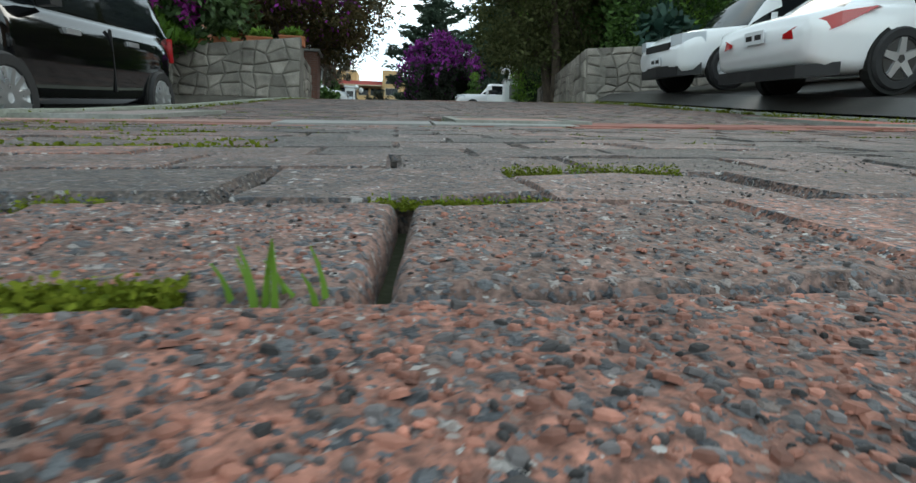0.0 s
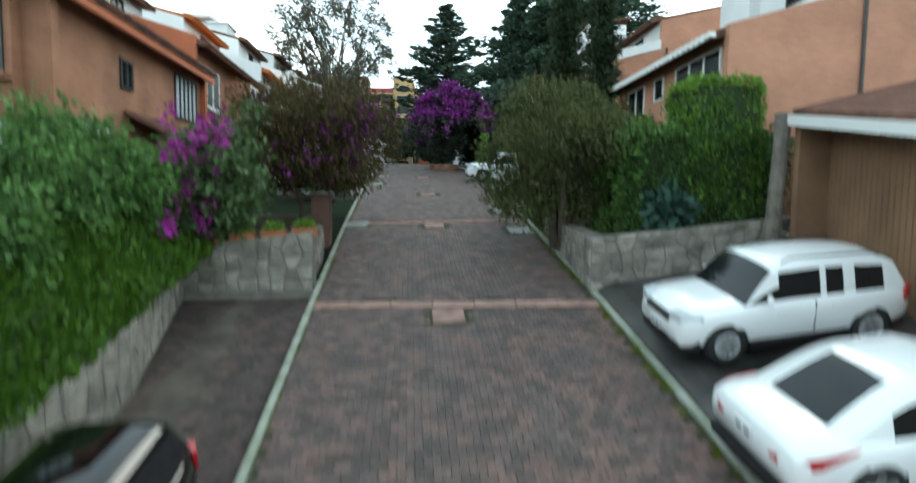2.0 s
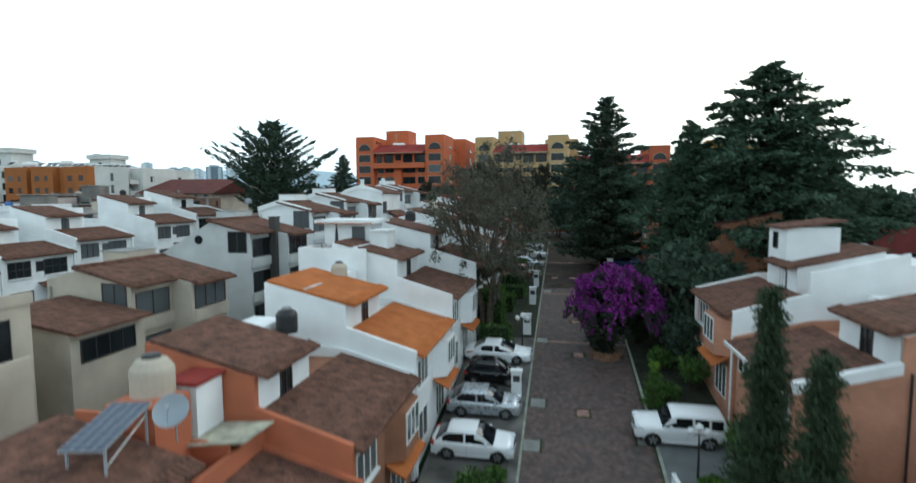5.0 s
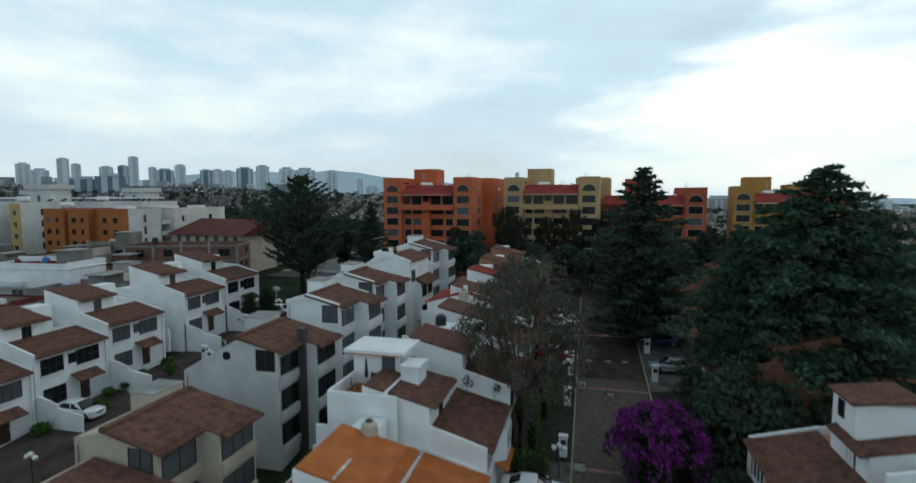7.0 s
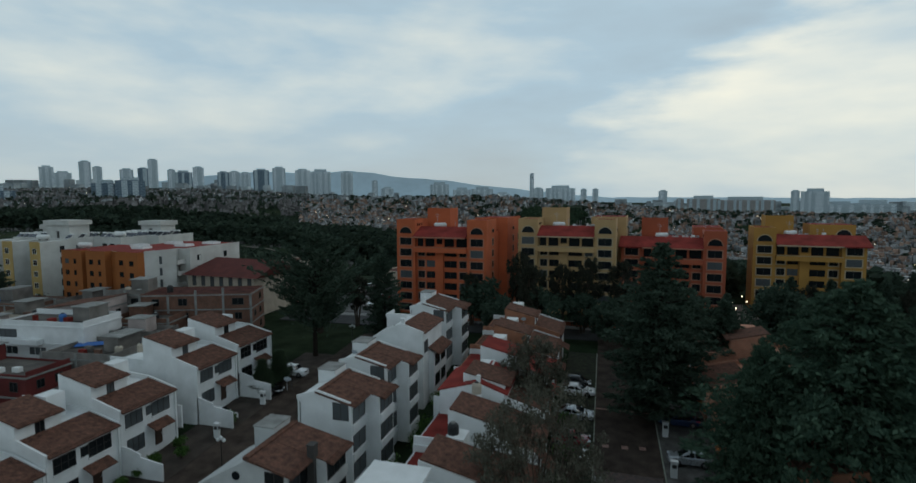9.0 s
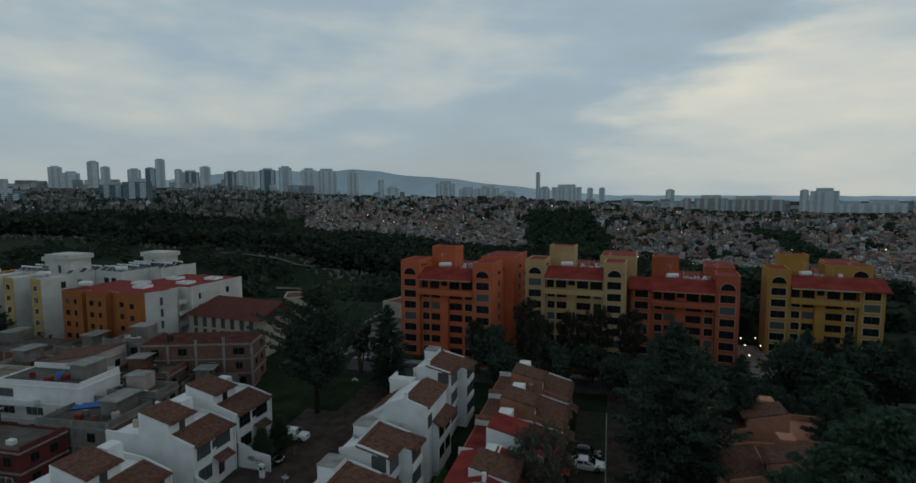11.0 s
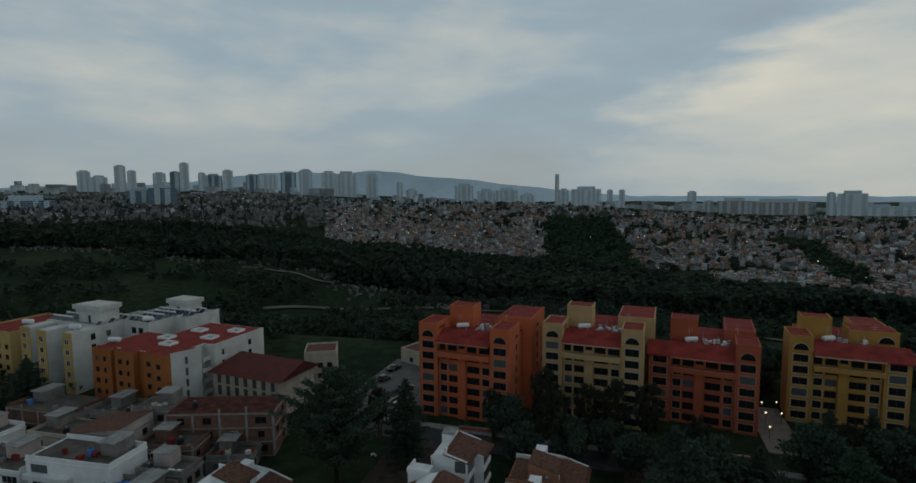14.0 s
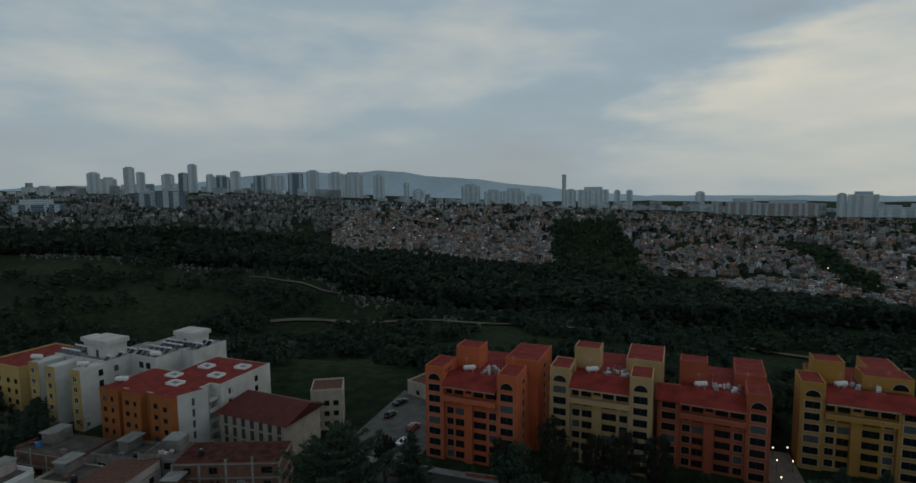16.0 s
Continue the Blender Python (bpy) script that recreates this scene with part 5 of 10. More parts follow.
    def weld(m_):
        bm_ = bmesh.new()
        bm_.from_mesh(m_)
        bmesh.ops.remove_doubles(bm_, verts=bm_.verts, dist=1e-4)
        bmesh.ops.recalc_face_normals(bm_, faces=bm_.faces)
        bm_.to_mesh(m_)
        bm_.free()

    gp_ = part("glazing", glass_mb, CARGLASS, t, "dark tinted glass", smooth=True)
    rp_ = part("roof", roof_mb, paint, t, smooth=True)
    weld(gp_.data), weld(rp_.data)
    for s in (-1, 1):
        # mirrors, handles, lamps
        part("mirror", Mb().plate([(g1 - 0.42, s * (wb + 0.0)), (g1 - 0.30, s * (wb + 0.17)), (g1 - 0.40, s * (wb + 0.19)), (g1 - 0.48, s * (wb + 0.02))], belt, belt + 0.14), BLACK if paint is PAINT_BLACK else paint, t)
        for hx in (-0.75, 0.25):
            part("handle", Mb().box(hx, hx + 0.2, s * hw * 0.985 - 0.012, s * hw * 0.985 + 0.022, belt - 0.16, belt - 0.12), paint if paint is not PAINT_BLACK else STEEL, t)
        y0, y1 = sorted((s * hw * 0.56, s * hw * 0.93))
        part("headlight", Mb().plate([(hl - 0.40, s * hw * 0.95), (hl - 0.05, s * hw * 0.80), (hl + 0.0, s * hw * 0.5), (hl - 0.16, s * hw * 0.48), (hl - 0.34, s * hw * 0.7)], nose - 0.16, nose + 0.005), LENS, t)
        if kind in ("suv", "boxy", "hatch", "cross"):
            part("tail_light", Mb().plate([(-hl + 0.02, s * hw * 0.74), (-hl + 0.03, s * hw * 0.87), (-hl + 0.20, s * hw * 0.965), (-hl + 0.22, s * hw * 0.8)], tail - 0.26, tail + 0.0), TAIL, t)
        else:
            tl = [(-hl - 0.0, 0.50, 0.69), (-hl + 0.02, 0.66, 0.705), (-hl + 0.10, 0.86, 0.725), (-hl + 0.34, 0.972, 0.80), (-hl + 0.74, 0.985, 0.90)]
            th = [0.04, 0.11, 0.14, 0.13, 0.015]
            pts = []
            for (x, yf, z), q in zip(tl, th):
                pts += [(x - 0.02, s * hw * yf * 1.01, z - q * 0.55), (x - 0.015, s * hw * yf, z + q * 0.6), (x + 0.10, s * hw * (yf - 0.06), z)]
            part("tail_light", Mb().add(pts, [f for i in range(4) for f in ((3 * i, 3 * i + 1, 3 * i + 4, 3 * i + 3), (3 * i + 1, 3 * i + 2, 3 * i + 5, 3 * i + 4), (3 * i + 2, 3 * i, 3 * i + 3, 3 * i + 5))] + [(0, 2, 1), (12, 13, 14)]), TAIL, t)
        part("door_seam", Mb().box(-0.26, -0.25, s * hw * 0.99 - 0.02, s * hw * 0.99 + 0.008, clear + 0.15, belt - 0.05), BLACK, t)
        part("side_sill", Mb().box(ra + r * 1.2, fa - r * 1.2, s * hw * 0.96 - 0.03, s * hw * 0.96 + 0.04, clear - 0.03, clear + (0.10 if kind in ("suv",) else 0.05)), BLACK if kind == "suv" else paint, t)
        if rails:
            part("roof_rail", Mb().tube([(g2 + 0.15, s * wt * 0.85, H - 0.01 - FALL.get(kind, 0.0) * 0.6, 0.018), (g2 + 0.3, s * wt * 0.85, H + 0.05 - FALL.get(kind, 0.0) * 0.5, 0.018), (g3 - 0.3, s * wt * 0.85, H + 0.05, 0.018), (g3 - 0.1, s * wt * 0.85, H - 0.02, 0.018)], 6), BLACK if kind == "suv" else STEEL, t)
        for wx in (ra, fa):
            wheel(t, wx, s * hw * 0.985, r, s, spokes, spokes > 8)
    dark = BLACK if kind == "suv" else (trim or BLACK)
    part("front_bumper", Mb().plate([(hl - 0.35, -hw * 0.93), (hl - 0.02, -hw * 0.72), (hl + 0.03, 0), (hl - 0.02, hw * 0.72), (hl - 0.35, hw * 0.93)], 0.25, 0.44), dark, t)
    part("grille", Mb().box(hl - 0.12, hl + 0.012, -hw * 0.46, hw * 0.46, nose - 0.22, nose - 0.10), BLACK, t)
    part("rear_bumper", Mb().plate([(-hl + 0.38, hw * 0.95), (-hl - 0.02, hw * 0.76), (-hl - 0.05, 0), (-hl - 0.02, -hw * 0.76), (-hl + 0.38, -hw * 0.95)], 0.22, 0.36), BLACK if kind == "sedan" else dark, t)
    for x, s in ((hl + 0.036, 1), (-hl - 0.03, -1)):
        z = 0.46 if s > 0 else 0.66
        pl = part("number_plate", Mb().box(x - 0.012, x + 0.012, -0.17, 0.17, z, z + 0.15), PLATE, t, "white plate with dark bars")
        for q in (-0.08, 0.08):
            part("bar", Mb().box(x + s * 0.012 - 0.002, x + s * 0.012 + 0.003, q - 0.055, q + 0.055, z + 0.045, z + 0.105), BLACK, pl)
    return t


SLOPE = math.degrees(math.atan(0.215))
def drive_z(x, y):
    """The raised drive on the east side, rising away from the street."""
    return ground_z(x, y) + (0.2 + 0.1 * (x - 4.78) if x > 4.78 else 0.0)


mbd = Mb()
xs_, ys_ = [4.80, 5.2, 7, 9, 12, 16], [-14, -6, 0, 2, 4, 6, 8, 10, 11.6, 12.7]
for y in ys_:
    for x in xs_:
        mbd.v.append((x, y, drive_z(x, y) - (0.14 if x < 5 else 0)))
mbd.f = [(j * 6 + i, j * 6 + i + 1, j * 6 + 7 + i, j * 6 + 6 + i) for j in range(len(ys_) - 1) for i in range(5)]
whole("driveway", mbd, mat("damp_grey_paving", (0.085, 0.080, 0.075)), "damp grey concrete drive rising from the street", "driveway", kind="structure")

car("hatch", pose(-3.42, 5.12, ground_z(-3.42, 5.12) - 0.19, SLOPE, 0, 0) @ pose(0, 0, 0, 0, 0, -90), PAINT_BLACK, "small glossy black hatchback parked beside the street", 12).scale = (1.0, 1.0, 1.03)
car("sedan", pose(6.88, 6.25, drive_z(6.88, 6.25), 11, -7.0, 0), PAINT_WHITE, "white sedan with alloy wheels parked on the sloping drive", 5, PAINT_WHITE)
car("suv", pose(6.98, 9.45, drive_z(6.98, 9.45) + 0.02, 11, -6.5, 0) @ pose(0, 0, 0, 0, 0, 180), PAINT_WHITE, "white compact off-road car with black bumpers on the drive", 10, rails=True).scale = (1.02, 1.0, 1.0)
car("boxy", pose(5.9, 32.7, ground_z(5.9, 32.7) + 0.01, 8, 0, 0) @ pose(0, 0, 0, 0, 0, 180), PAINT_WHITE, "white boxy off-road car with dark windows on a drive", 5).scale = (1.07, 1.07, 1.07)
BAYS = [("cross", 30.3, PAINT_WHITE, "white crossover parked in a bay"), ("cross", 34.3, PAINT_SILVER, "silver crossover parked in a bay"), ("hatch", 38.2, PAINT_BLACK, "dark hatchback parked between hedges"), ("sedan", 41.6, PAINT_WHITE, "white saloon parked in a bay"), ("suv", 66.5, PAINT_RED, "dark red people carrier parked by the street"), ("sedan", 72.8, PAINT_SILVER, "silver saloon parked by the street"), ("sedan", 79.6, PAINT_WHITE, "white saloon under the trees"), ("hatch", 82.2, PAINT_BLACK, "black hatchback under the trees")]
for kind, y, paint, lb in BAYS:
    car(kind, pose(-5.0, y, ground_z(-5, y) + 0.01, 7 if y < 50 else 4, 0, 0), paint, lb, 5, paint)
for kind, y, paint, lb in (("cross", 65.3, PAINT_SILVER, "silver crossover on an eastern parking bay"), ("sedan", 73.6, PAINT_BLUE, "dark blue saloon on an eastern parking bay"), ("sedan", 82.0, PAINT_WHITE, "white saloon on an eastern parking bay"), ("hatch", 87.0, PAINT_BLACK, "black hatchback on an eastern parking bay")):
    car(kind, pose(7.4, y, ground_z(7.4, y) + 0.01, 4, 0, 180), paint, lb, 5, paint)
for kind, x, y, rz, paint, lb in (("cross", -48.9, 62.3, 0, PAINT_WHITE, "white crossover on the side street"), ("cross", -48.6, 44.4, 0, PAINT_WHITE, "white crossover before the white houses"), ("sedan", -48.2, 33.5, 0, PAINT_SILVER, "silver saloon before the white houses"), ("sedan", -47.8, 70.6, 0, PAINT_BLACK, "black saloon before the white houses"), ("boxy", -47.4, 76.8, 0, PAINT_WHITE, "white off-road car before the white houses"),
                                ("sedan", -52.5, 119, 70, PAINT_WHITE, "white saloon in the car park"), ("suv", -53.5, 126, 80, PAINT_RED, "red crossover in the car park"), ("hatch", -62, 131, 75, PAINT_BLACK, "black hatchback in the car park"), ("sedan", -63, 139, 75, PAINT_BLACK, "dark saloon in the car park")):
    car(kind, pose(x, y, ground_z(x, y) + (0.0 if y < 100 else 0.02), 0, 0, rz), paint, lb, 5, paint)

# ---- trees, hedges and climbers ----
def leaves(name, quads, material, parent, label=""):
    ob = new(name, quads_mesh(name, quads, material))
    ob.parent = parent
    if label:
        tagged(ob, label)
    return ob


def clump_points(rng, centre, radii, n, shell=0.55):
    d = rng.normal(size=(n, 3))
    d /= np.linalg.norm(d, axis=1, keepdims=True)
    r = (shell + (1 - shell) * rng.random((n, 1))) * (0.85 + 0.3 * rng.random((n, 1)))
    return np.asarray(centre) + d * r * np.asarray(radii), d


def conifer(m, h, r, label, seed, material=None, first=0.14, tiers=24, droop=0.25, density=1.0, up=0.0, group="conifers", size=0.42, name="conifer_tree", full=1.4):
    """A tall conifer: straight trunk, tiers of limbs that carry ragged sprays of needles."""
    rng = np.random.default_rng(seed)
    t = thing(name, label, "tree", m, group)
    mb = Mb().tube([(0, 0, -0.6, h * 0.022), (0.05, 0, h * 0.3, h * 0.016), (0, 0.05, h * 0.97, 0.03)], 9)
    limbs, cs, ds = Mb(), [], []
    for k in range(tiers):
        f = first + (1 - first) * (k + rng.uniform(-0.3, 0.3)) / tiers
        z = h * min(0.985, max(first, f))
        reach = r * (1 - min(1.0, max(0.0, (f - first) / (1 - first))) ** full) * rng.uniform(0.72, 1.18) + 0.25
        n = max(4, int(7 * (0.5 + reach / r)))
        for j in range(n):
            a = 2 * math.pi * (j + rng.uniform(-0.35, 0.35)) / n + k * 1.1
            q = reach * rng.uniform(0.5, 1.18)
            zt = z - droop * q * rng.uniform(0.4, 1.2) + up * q
            tip = np.array([q * math.cos(a), q * math.sin(a), zt])
            if q > 1.2:
                limbs.tube([(0, 0, z, 0.05 + 0.012 * q), (tip[0] * 0.55, tip[1] * 0.55, (z + zt) / 2 + 0.06 * q, 0.035), (*tip, 0.012)], 4, False)
            cnt = int(density * (10 + 22 * q / r * (r / 5)))
            s = rng.random((cnt, 1)) ** 0.6
            c = np.array([0, 0, z]) * (1 - s) + tip * s
            c[:, 2] += 0.10 * q * np.sin(math.pi * s[:, 0])
            w = 0.16 * q * (1.15 - s * 0.7) + 0.1
            c += rng.normal(size=(cnt, 3)) * w * np.array([1, 1, 0.35])
            cs.append(c)
            ds.append(np.tile([math.cos(a), math.sin(a), -0.25 + up], (cnt, 1)))
    part("trunk", mb, BARK_DARK, t)
    lb = part("limb", limbs, BARK_DARK, t)
    lb["kind"] = "stuff"
    c, d = np.concatenate(cs), np.concatenate(ds)
    leaves("crown", leaf_quads(c, size, rng, 0.5, 1.9, d), material or GREEN_DARK, t)
    return t


def bough_tree(m, h, r, label, seed, material, boughs=150, first=0.2, shoulder=0.5, rise=0.15, sag=0.25, pads=7, per=40, size=0.3, low=0.75, lean=(0.0, 0.0), group="conifers", name="conifer_tree", flat=0.3):
    """A full-grown conifer: boughs all round the trunk, each a row of flat needle pads that narrows to a drooping tip."""
    rng = np.random.default_rng(seed)
    t = thing(name, label, "tree", m, group)
    lx, ly = lean
    trunk = Mb().tube([(0, 0, -0.6, h * 0.021), (lx * 0.2, ly * 0.2, h * 0.3, h * 0.016), (lx * 0.6, ly * 0.6, h * 0.7, h * 0.008), (lx, ly, h * 0.985, 0.03)], 9)
    limbs, cs, ds = Mb(), [], []
    for k in range(boughs):
        d = ((k + rng.random()) / boughs) ** 0.9
        z = h * (1 - d * (1 - first))
        full = 1 - max(0.0, 1 - d / shoulder) ** 1.35 if d < shoulder else 1 - (1 - low) * (d - shoulder) / (1 - shoulder)
        a = 2.39996 * k + rng.uniform(-0.5, 0.5)
        q = r * full * (rng.uniform(0.5, 0.95) if rng.random() < 0.7 else rng.uniform(0.95, 1.2)) + 0.3
        o = np.array([lx, ly, 0]) * (z / h)
        root = o + [0, 0, z - rise * q * 0.5]
        out = np.array([math.cos(a), math.sin(a), 0.0])
        drop = sag * rng.uniform(0.3, 1.4)

        def along(f):
            return root + out * q * f + np.array([0, 0, rise * q * f - drop * q * f ** 3 * 0.5])

        if q > 1.0:
            limbs.tube([(*along(0.0), 0.04 + 0.012 * q), (*along(0.5), 0.03 + 0.004 * q), (*along(0.97), 0.012)], 4, False)
        for e in range(max(3, int(pads * (0.35 + 0.65 * q / r)))):
            f = rng.uniform(0.25, 1.0) if e else 1.0
            c = along(f)
            w = (0.035 * r + 0.10 * q) * (1.15 - 0.92 * f) * rng.uniform(0.6, 1.3) + 0.10
            n = max(8, int(per * rng.uniform(0.7, 1.3) * (0.4 + w / (0.10 * r + 0.1))))
            u = rng.normal(size=(n, 3)) * np.array([w, w, w * flat])
            u[:, 2] += rise * (u @ out) - 0.25 * sag * (u[:, 0] ** 2 + u[:, 1] ** 2) / (w + 0.1)
            side = rng.uniform(-0.7, 0.7)
            to = np.array([math.cos(a + side), math.sin(a + side), rise * 0.8 - 0.25 * f])
            cs.append(c + u + to * 0.4 * w)
            ds.append(np.tile(to, (n, 1)))
    part("trunk", trunk, BARK_DARK, t)
    lb = part("limb", limbs, BARK_DARK, t)
    lb["kind"] = "stuff"
    leaves("crown", leaf_quads(np.concatenate(cs), size, rng, 0.4, 2.4, np.concatenate(ds)), material, t)
    return t


def broad_tree(m, h, crown, label, seed, material, trunk=0.16, stems=1, clumps=26, per=150, size=0.2, spread=1.0, second=None, share=0.0, first=0.35, group="", name="tree", cr=0.34):
    """A tree with a forked trunk and a crown of many clumps. crown: radii (x, y, z)."""
    rng = np.random.default_rng(seed)
    t = thing(name, label, "tree", m, group)
    cz = h - crown[2]
    tr, limbs = Mb(), Mb()
    for s in range(stems):
        a = 2 * math.pi * s / max(1, stems) + rng.uniform(0, 1)
        o = 0.0 if stems == 1 else 0.12 + trunk
        k = 0.25 * crown[0] if stems > 1 else 0.1
        tr.tube([(o * math.cos(a), o * math.sin(a), -0.5, trunk * 1.25), (o * math.cos(a) * 1.5, o * math.sin(a) * 1.5, h * first * 0.5, trunk), (k * math.cos(a), k * math.sin(a), h * first, trunk * 0.8), (k * 1.8 * math.cos(a), k * 1.8 * math.sin(a), cz, trunk * 0.5)], 8)
    cs, ds, big = [], [], []
    mains = max(6, clumps // 10)
    for i in range(clumps):
        d = rng.normal(size=3)
        d /= np.linalg.norm(d)
        c = d * np.array(crown) * rng.uniform(0.45, 0.86) * spread + np.array([0, 0, cz])
        big.append(c)
        if i < mains:
            limbs.tube([(0, 0, h * first, trunk * 0.5), (c[0] * 0.4, c[1] * 0.4, (h * first + c[2]) / 2 - 0.05, trunk * 0.32), (*c, 0.02)], 5, False)
        else:
            near = min(big[:mains], key=lambda q: np.linalg.norm(q - c))
            fork = np.array([0, 0, h * first]) * 0.35 + near * 0.65
            limbs.tube([(*fork, 0.035 * trunk / 0.16), (*(fork * 0.45 + c * 0.55 + [0, 0, 0.1]), 0.022), (*c, 0.008)], 4, False)
        rr = np.array(crown) * cr * rng.uniform(0.7, 1.25)
        p, q = clump_points(rng, c, rr, per, 0.35)
        cs.append(p)
        ds.append(q)
    part("trunk", tr, BARK, t)
    lb = part("limb", limbs, BARK, t)
    lb["kind"] = "stuff"
    c, d = np.concatenate(cs), np.concatenate(ds)
    quads = leaf_quads(c, size, rng, 0.0, 1.6, d)
    if second is not None:
        hot = (rng.random(clumps) < share * 2.6) & (np.array(big)[:, 2] > cz - 0.5 * crown[2])
        pick = rng.random(len(c)) < np.where(np.repeat(hot, per), 0.3, share * 0.12)
        leaves("crown", quads[~pick], material, t)
        leaves("blossom", quads[pick], second, t, "purple and reddish blossom among the leaves")
    else:
        leaves("crown", quads, material, t)
    return t


def hedge(m, sx, sy, sz, label, material, seed, size=0.11, per=95, rough=0.10, group="clipped hedges", name="hedge"):
    """A clipped, slightly uneven block of leaves round a box coloured as inner shade."""
    rng = np.random.default_rng(seed)
    t = thing(name, label, "hedge", m, group)
    k = 0.86
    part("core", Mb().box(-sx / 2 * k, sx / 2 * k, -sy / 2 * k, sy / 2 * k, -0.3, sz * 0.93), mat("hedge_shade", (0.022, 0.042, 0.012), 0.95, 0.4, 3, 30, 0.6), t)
    pts, nrm = [], []
    for ax, sgn, area in ((0, 1, sy * sz), (0, -1, sy * sz), (1, 1, sx * sz), (1, -1, sx * sz), (2, 1, sx * sy * 1.3)):
        n = int(area * per)
        p = rng.uniform(-0.5, 0.5, (n, 3)) * np.array([sx, sy, sz]) + np.array([0, 0, sz / 2])
        half = (sx / 2, sy / 2, sz / 2)[ax]
        p[:, ax] = (sz / 2 if ax == 2 else 0) + sgn * half
        p += rng.normal(size=p.shape) * rough * 0.6
        wob = np.array([noise.noise(Vector(v * 1.4)) for v in p]) * rough * 2
        p[:, ax] += sgn * (wob - abs(rng.normal(size=n)) * rough)
        d = np.zeros((n, 3))
        d[:, ax] = sgn
        d[:, 2] += 0.35
        pts.append(p), nrm.append(d)
    c, d = np.concatenate(pts), np.concatenate(nrm)
    # rounded shoulders
    e = np.abs(c - [0, 0, sz / 2]) / np.array([sx / 2, sy / 2, sz / 2])
    over = np.clip((e > 0.9).sum(1) - 1, 0, 2)
    c -= (c - [0, 0, sz / 2]) * (over * 0.05)[:, None]
    leaves("foliage", leaf_quads(c, size, rng, 0.0, 1.5, d), material, t)
    return t


def shrub(m, r, h, label, material, seed, n=900, size=0.12, group="shrubs", name="shrub"):
    rng = np.random.default_rng(seed)
    t = thing(name, label, "shrub", m, group)
    stems = Mb()
    for i in range(6):
        a = i * 1.05
        stems.tube([(0.05 * math.cos(a), 0.05 * math.sin(a), -0.15, 0.03), (r * 0.4 * math.cos(a), r * 0.4 * math.sin(a), h * 0.6, 0.012)], 5)
    part("stem", stems, BARK, t)
    cs, ds = [], []
    for i in range(9):
        a, q = i * 2.4, r * 0.55 * math.sqrt(i / 9)
        p, d = clump_points(rng, (q * math.cos(a), q * math.sin(a), h * rng.uniform(0.4, 0.68)), (r * 0.5, r * 0.5, h * 0.36), n // 9, 0.3)
        cs.append(p), ds.append(d)
    leaves("foliage", leaf_quads(np.concatenate(cs), size, rng, 0, 1.6, np.concatenate(ds)), material, t)
    return t


# tall conifers on the east side of the street
c1 = bough_tree(pose(5.0, 74.5, ground_z(5, 74)), 21.9, 6.2, "tall dense dark conifer beside the street", 101, GREEN_DARK, 210, 0.06, 0.58, 0.30, 0.25, 7, 34, 0.24, 0.85)
cd = bough_tree(pose(16.2, 54.3, 8.7), 22.9, 10.2, "huge old cedar with wide layered drooping branches", 102, GREEN_CEDAR, 185, 0.12, 0.56, 0.20, 0.55, 12, 40, 0.25, 0.8, (1.2, 0.8), flat=0.2)
cf = bough_tree(pose(21, 61, ground_z(21, 61) - 0.2, 0, 0, 30), 17, 8.2, "dark spreading conifer among the eastern houses", 112, GREEN_CEDAR, 110, 0.10, 0.6, 0.2, 0.5, 9, 28, 0.32, 0.85, flat=0.2)
o = copy_thing(cd, pose(11.4, 53.8, 8.6, 0, 0, 130))
o.scale = (0.45, 0.45, 0.79)
tagged(o, "tall cedar with a pointed top beside the huge one")
DARKS = [(30, 60, 10, 75), (22, 73, 13, 10), (33, 72, 10, 300), (24, 82, 12, 40), (41, 66, 10, 140), (14, 84, 13, 60), (27, 88, 12, 100), (37, 84, 11, 240), (48, 80, 10, 20), (17, 97, 11, 90), (31, 101, 11, 0), (43, 98, 11, 50), (54, 95, 11, 190)]
for i, (x, y, h, a) in enumerate(DARKS):
    src = (cf, c1)[i % 2]
    k = h / (17 if i % 2 == 0 else 21.8)
    o = copy_thing(src, pose(x, y, ground_z(x, y) - 0.2, 0, 0, a))
    o.scale = (k * 0.95, k * 0.95, k)
    tagged(o, "dark spreading conifer among the eastern houses" if i % 2 == 0 else "dark upright conifer among the eastern houses")
# dark broad trees crowd the gardens and the edge of the upper street
dk = broad_tree(pose(9, 104, ground_z(9, 104) - 0.2), 9.5, (4.4, 4.4, 3.9), "dark leafy tree before the apartment blocks", 113, GREEN_DARK, 0.22, 2, 40, 75, 0.42, 1.0, group="dark trees", cr=0.3)
rt = random.Random(12)
for i in range(52):
    x, y = (rt.uniform(8, 80), rt.uniform(58, 112)) if i < 46 else (rt.uniform(-26, 8), rt.uniform(99, 110))
    if i < 46 and y < 92 and x < 28:
        x += 26
    k = rt.uniform(0.75, 1.2)
    o = copy_thing(dk, pose(x, y, ground_z(x, y) - 0.3, 0, 0, rt.uniform(0, 360)))
    o.scale = (k, k, k * rt.uniform(0.8, 1.15))
for x, y, k in ((8.7, 46.0, 0.86), (8.1, 41.4, 0.42), (10.6, 48.8, 0.85)):
    o = copy_thing(dk, pose(x, y, ground_z(x, y) - 0.2, 0, 0, 40 * y))
    o.scale = (k, k, k)
    tagged(o, "dark leafy tree in a front garden beside the street")
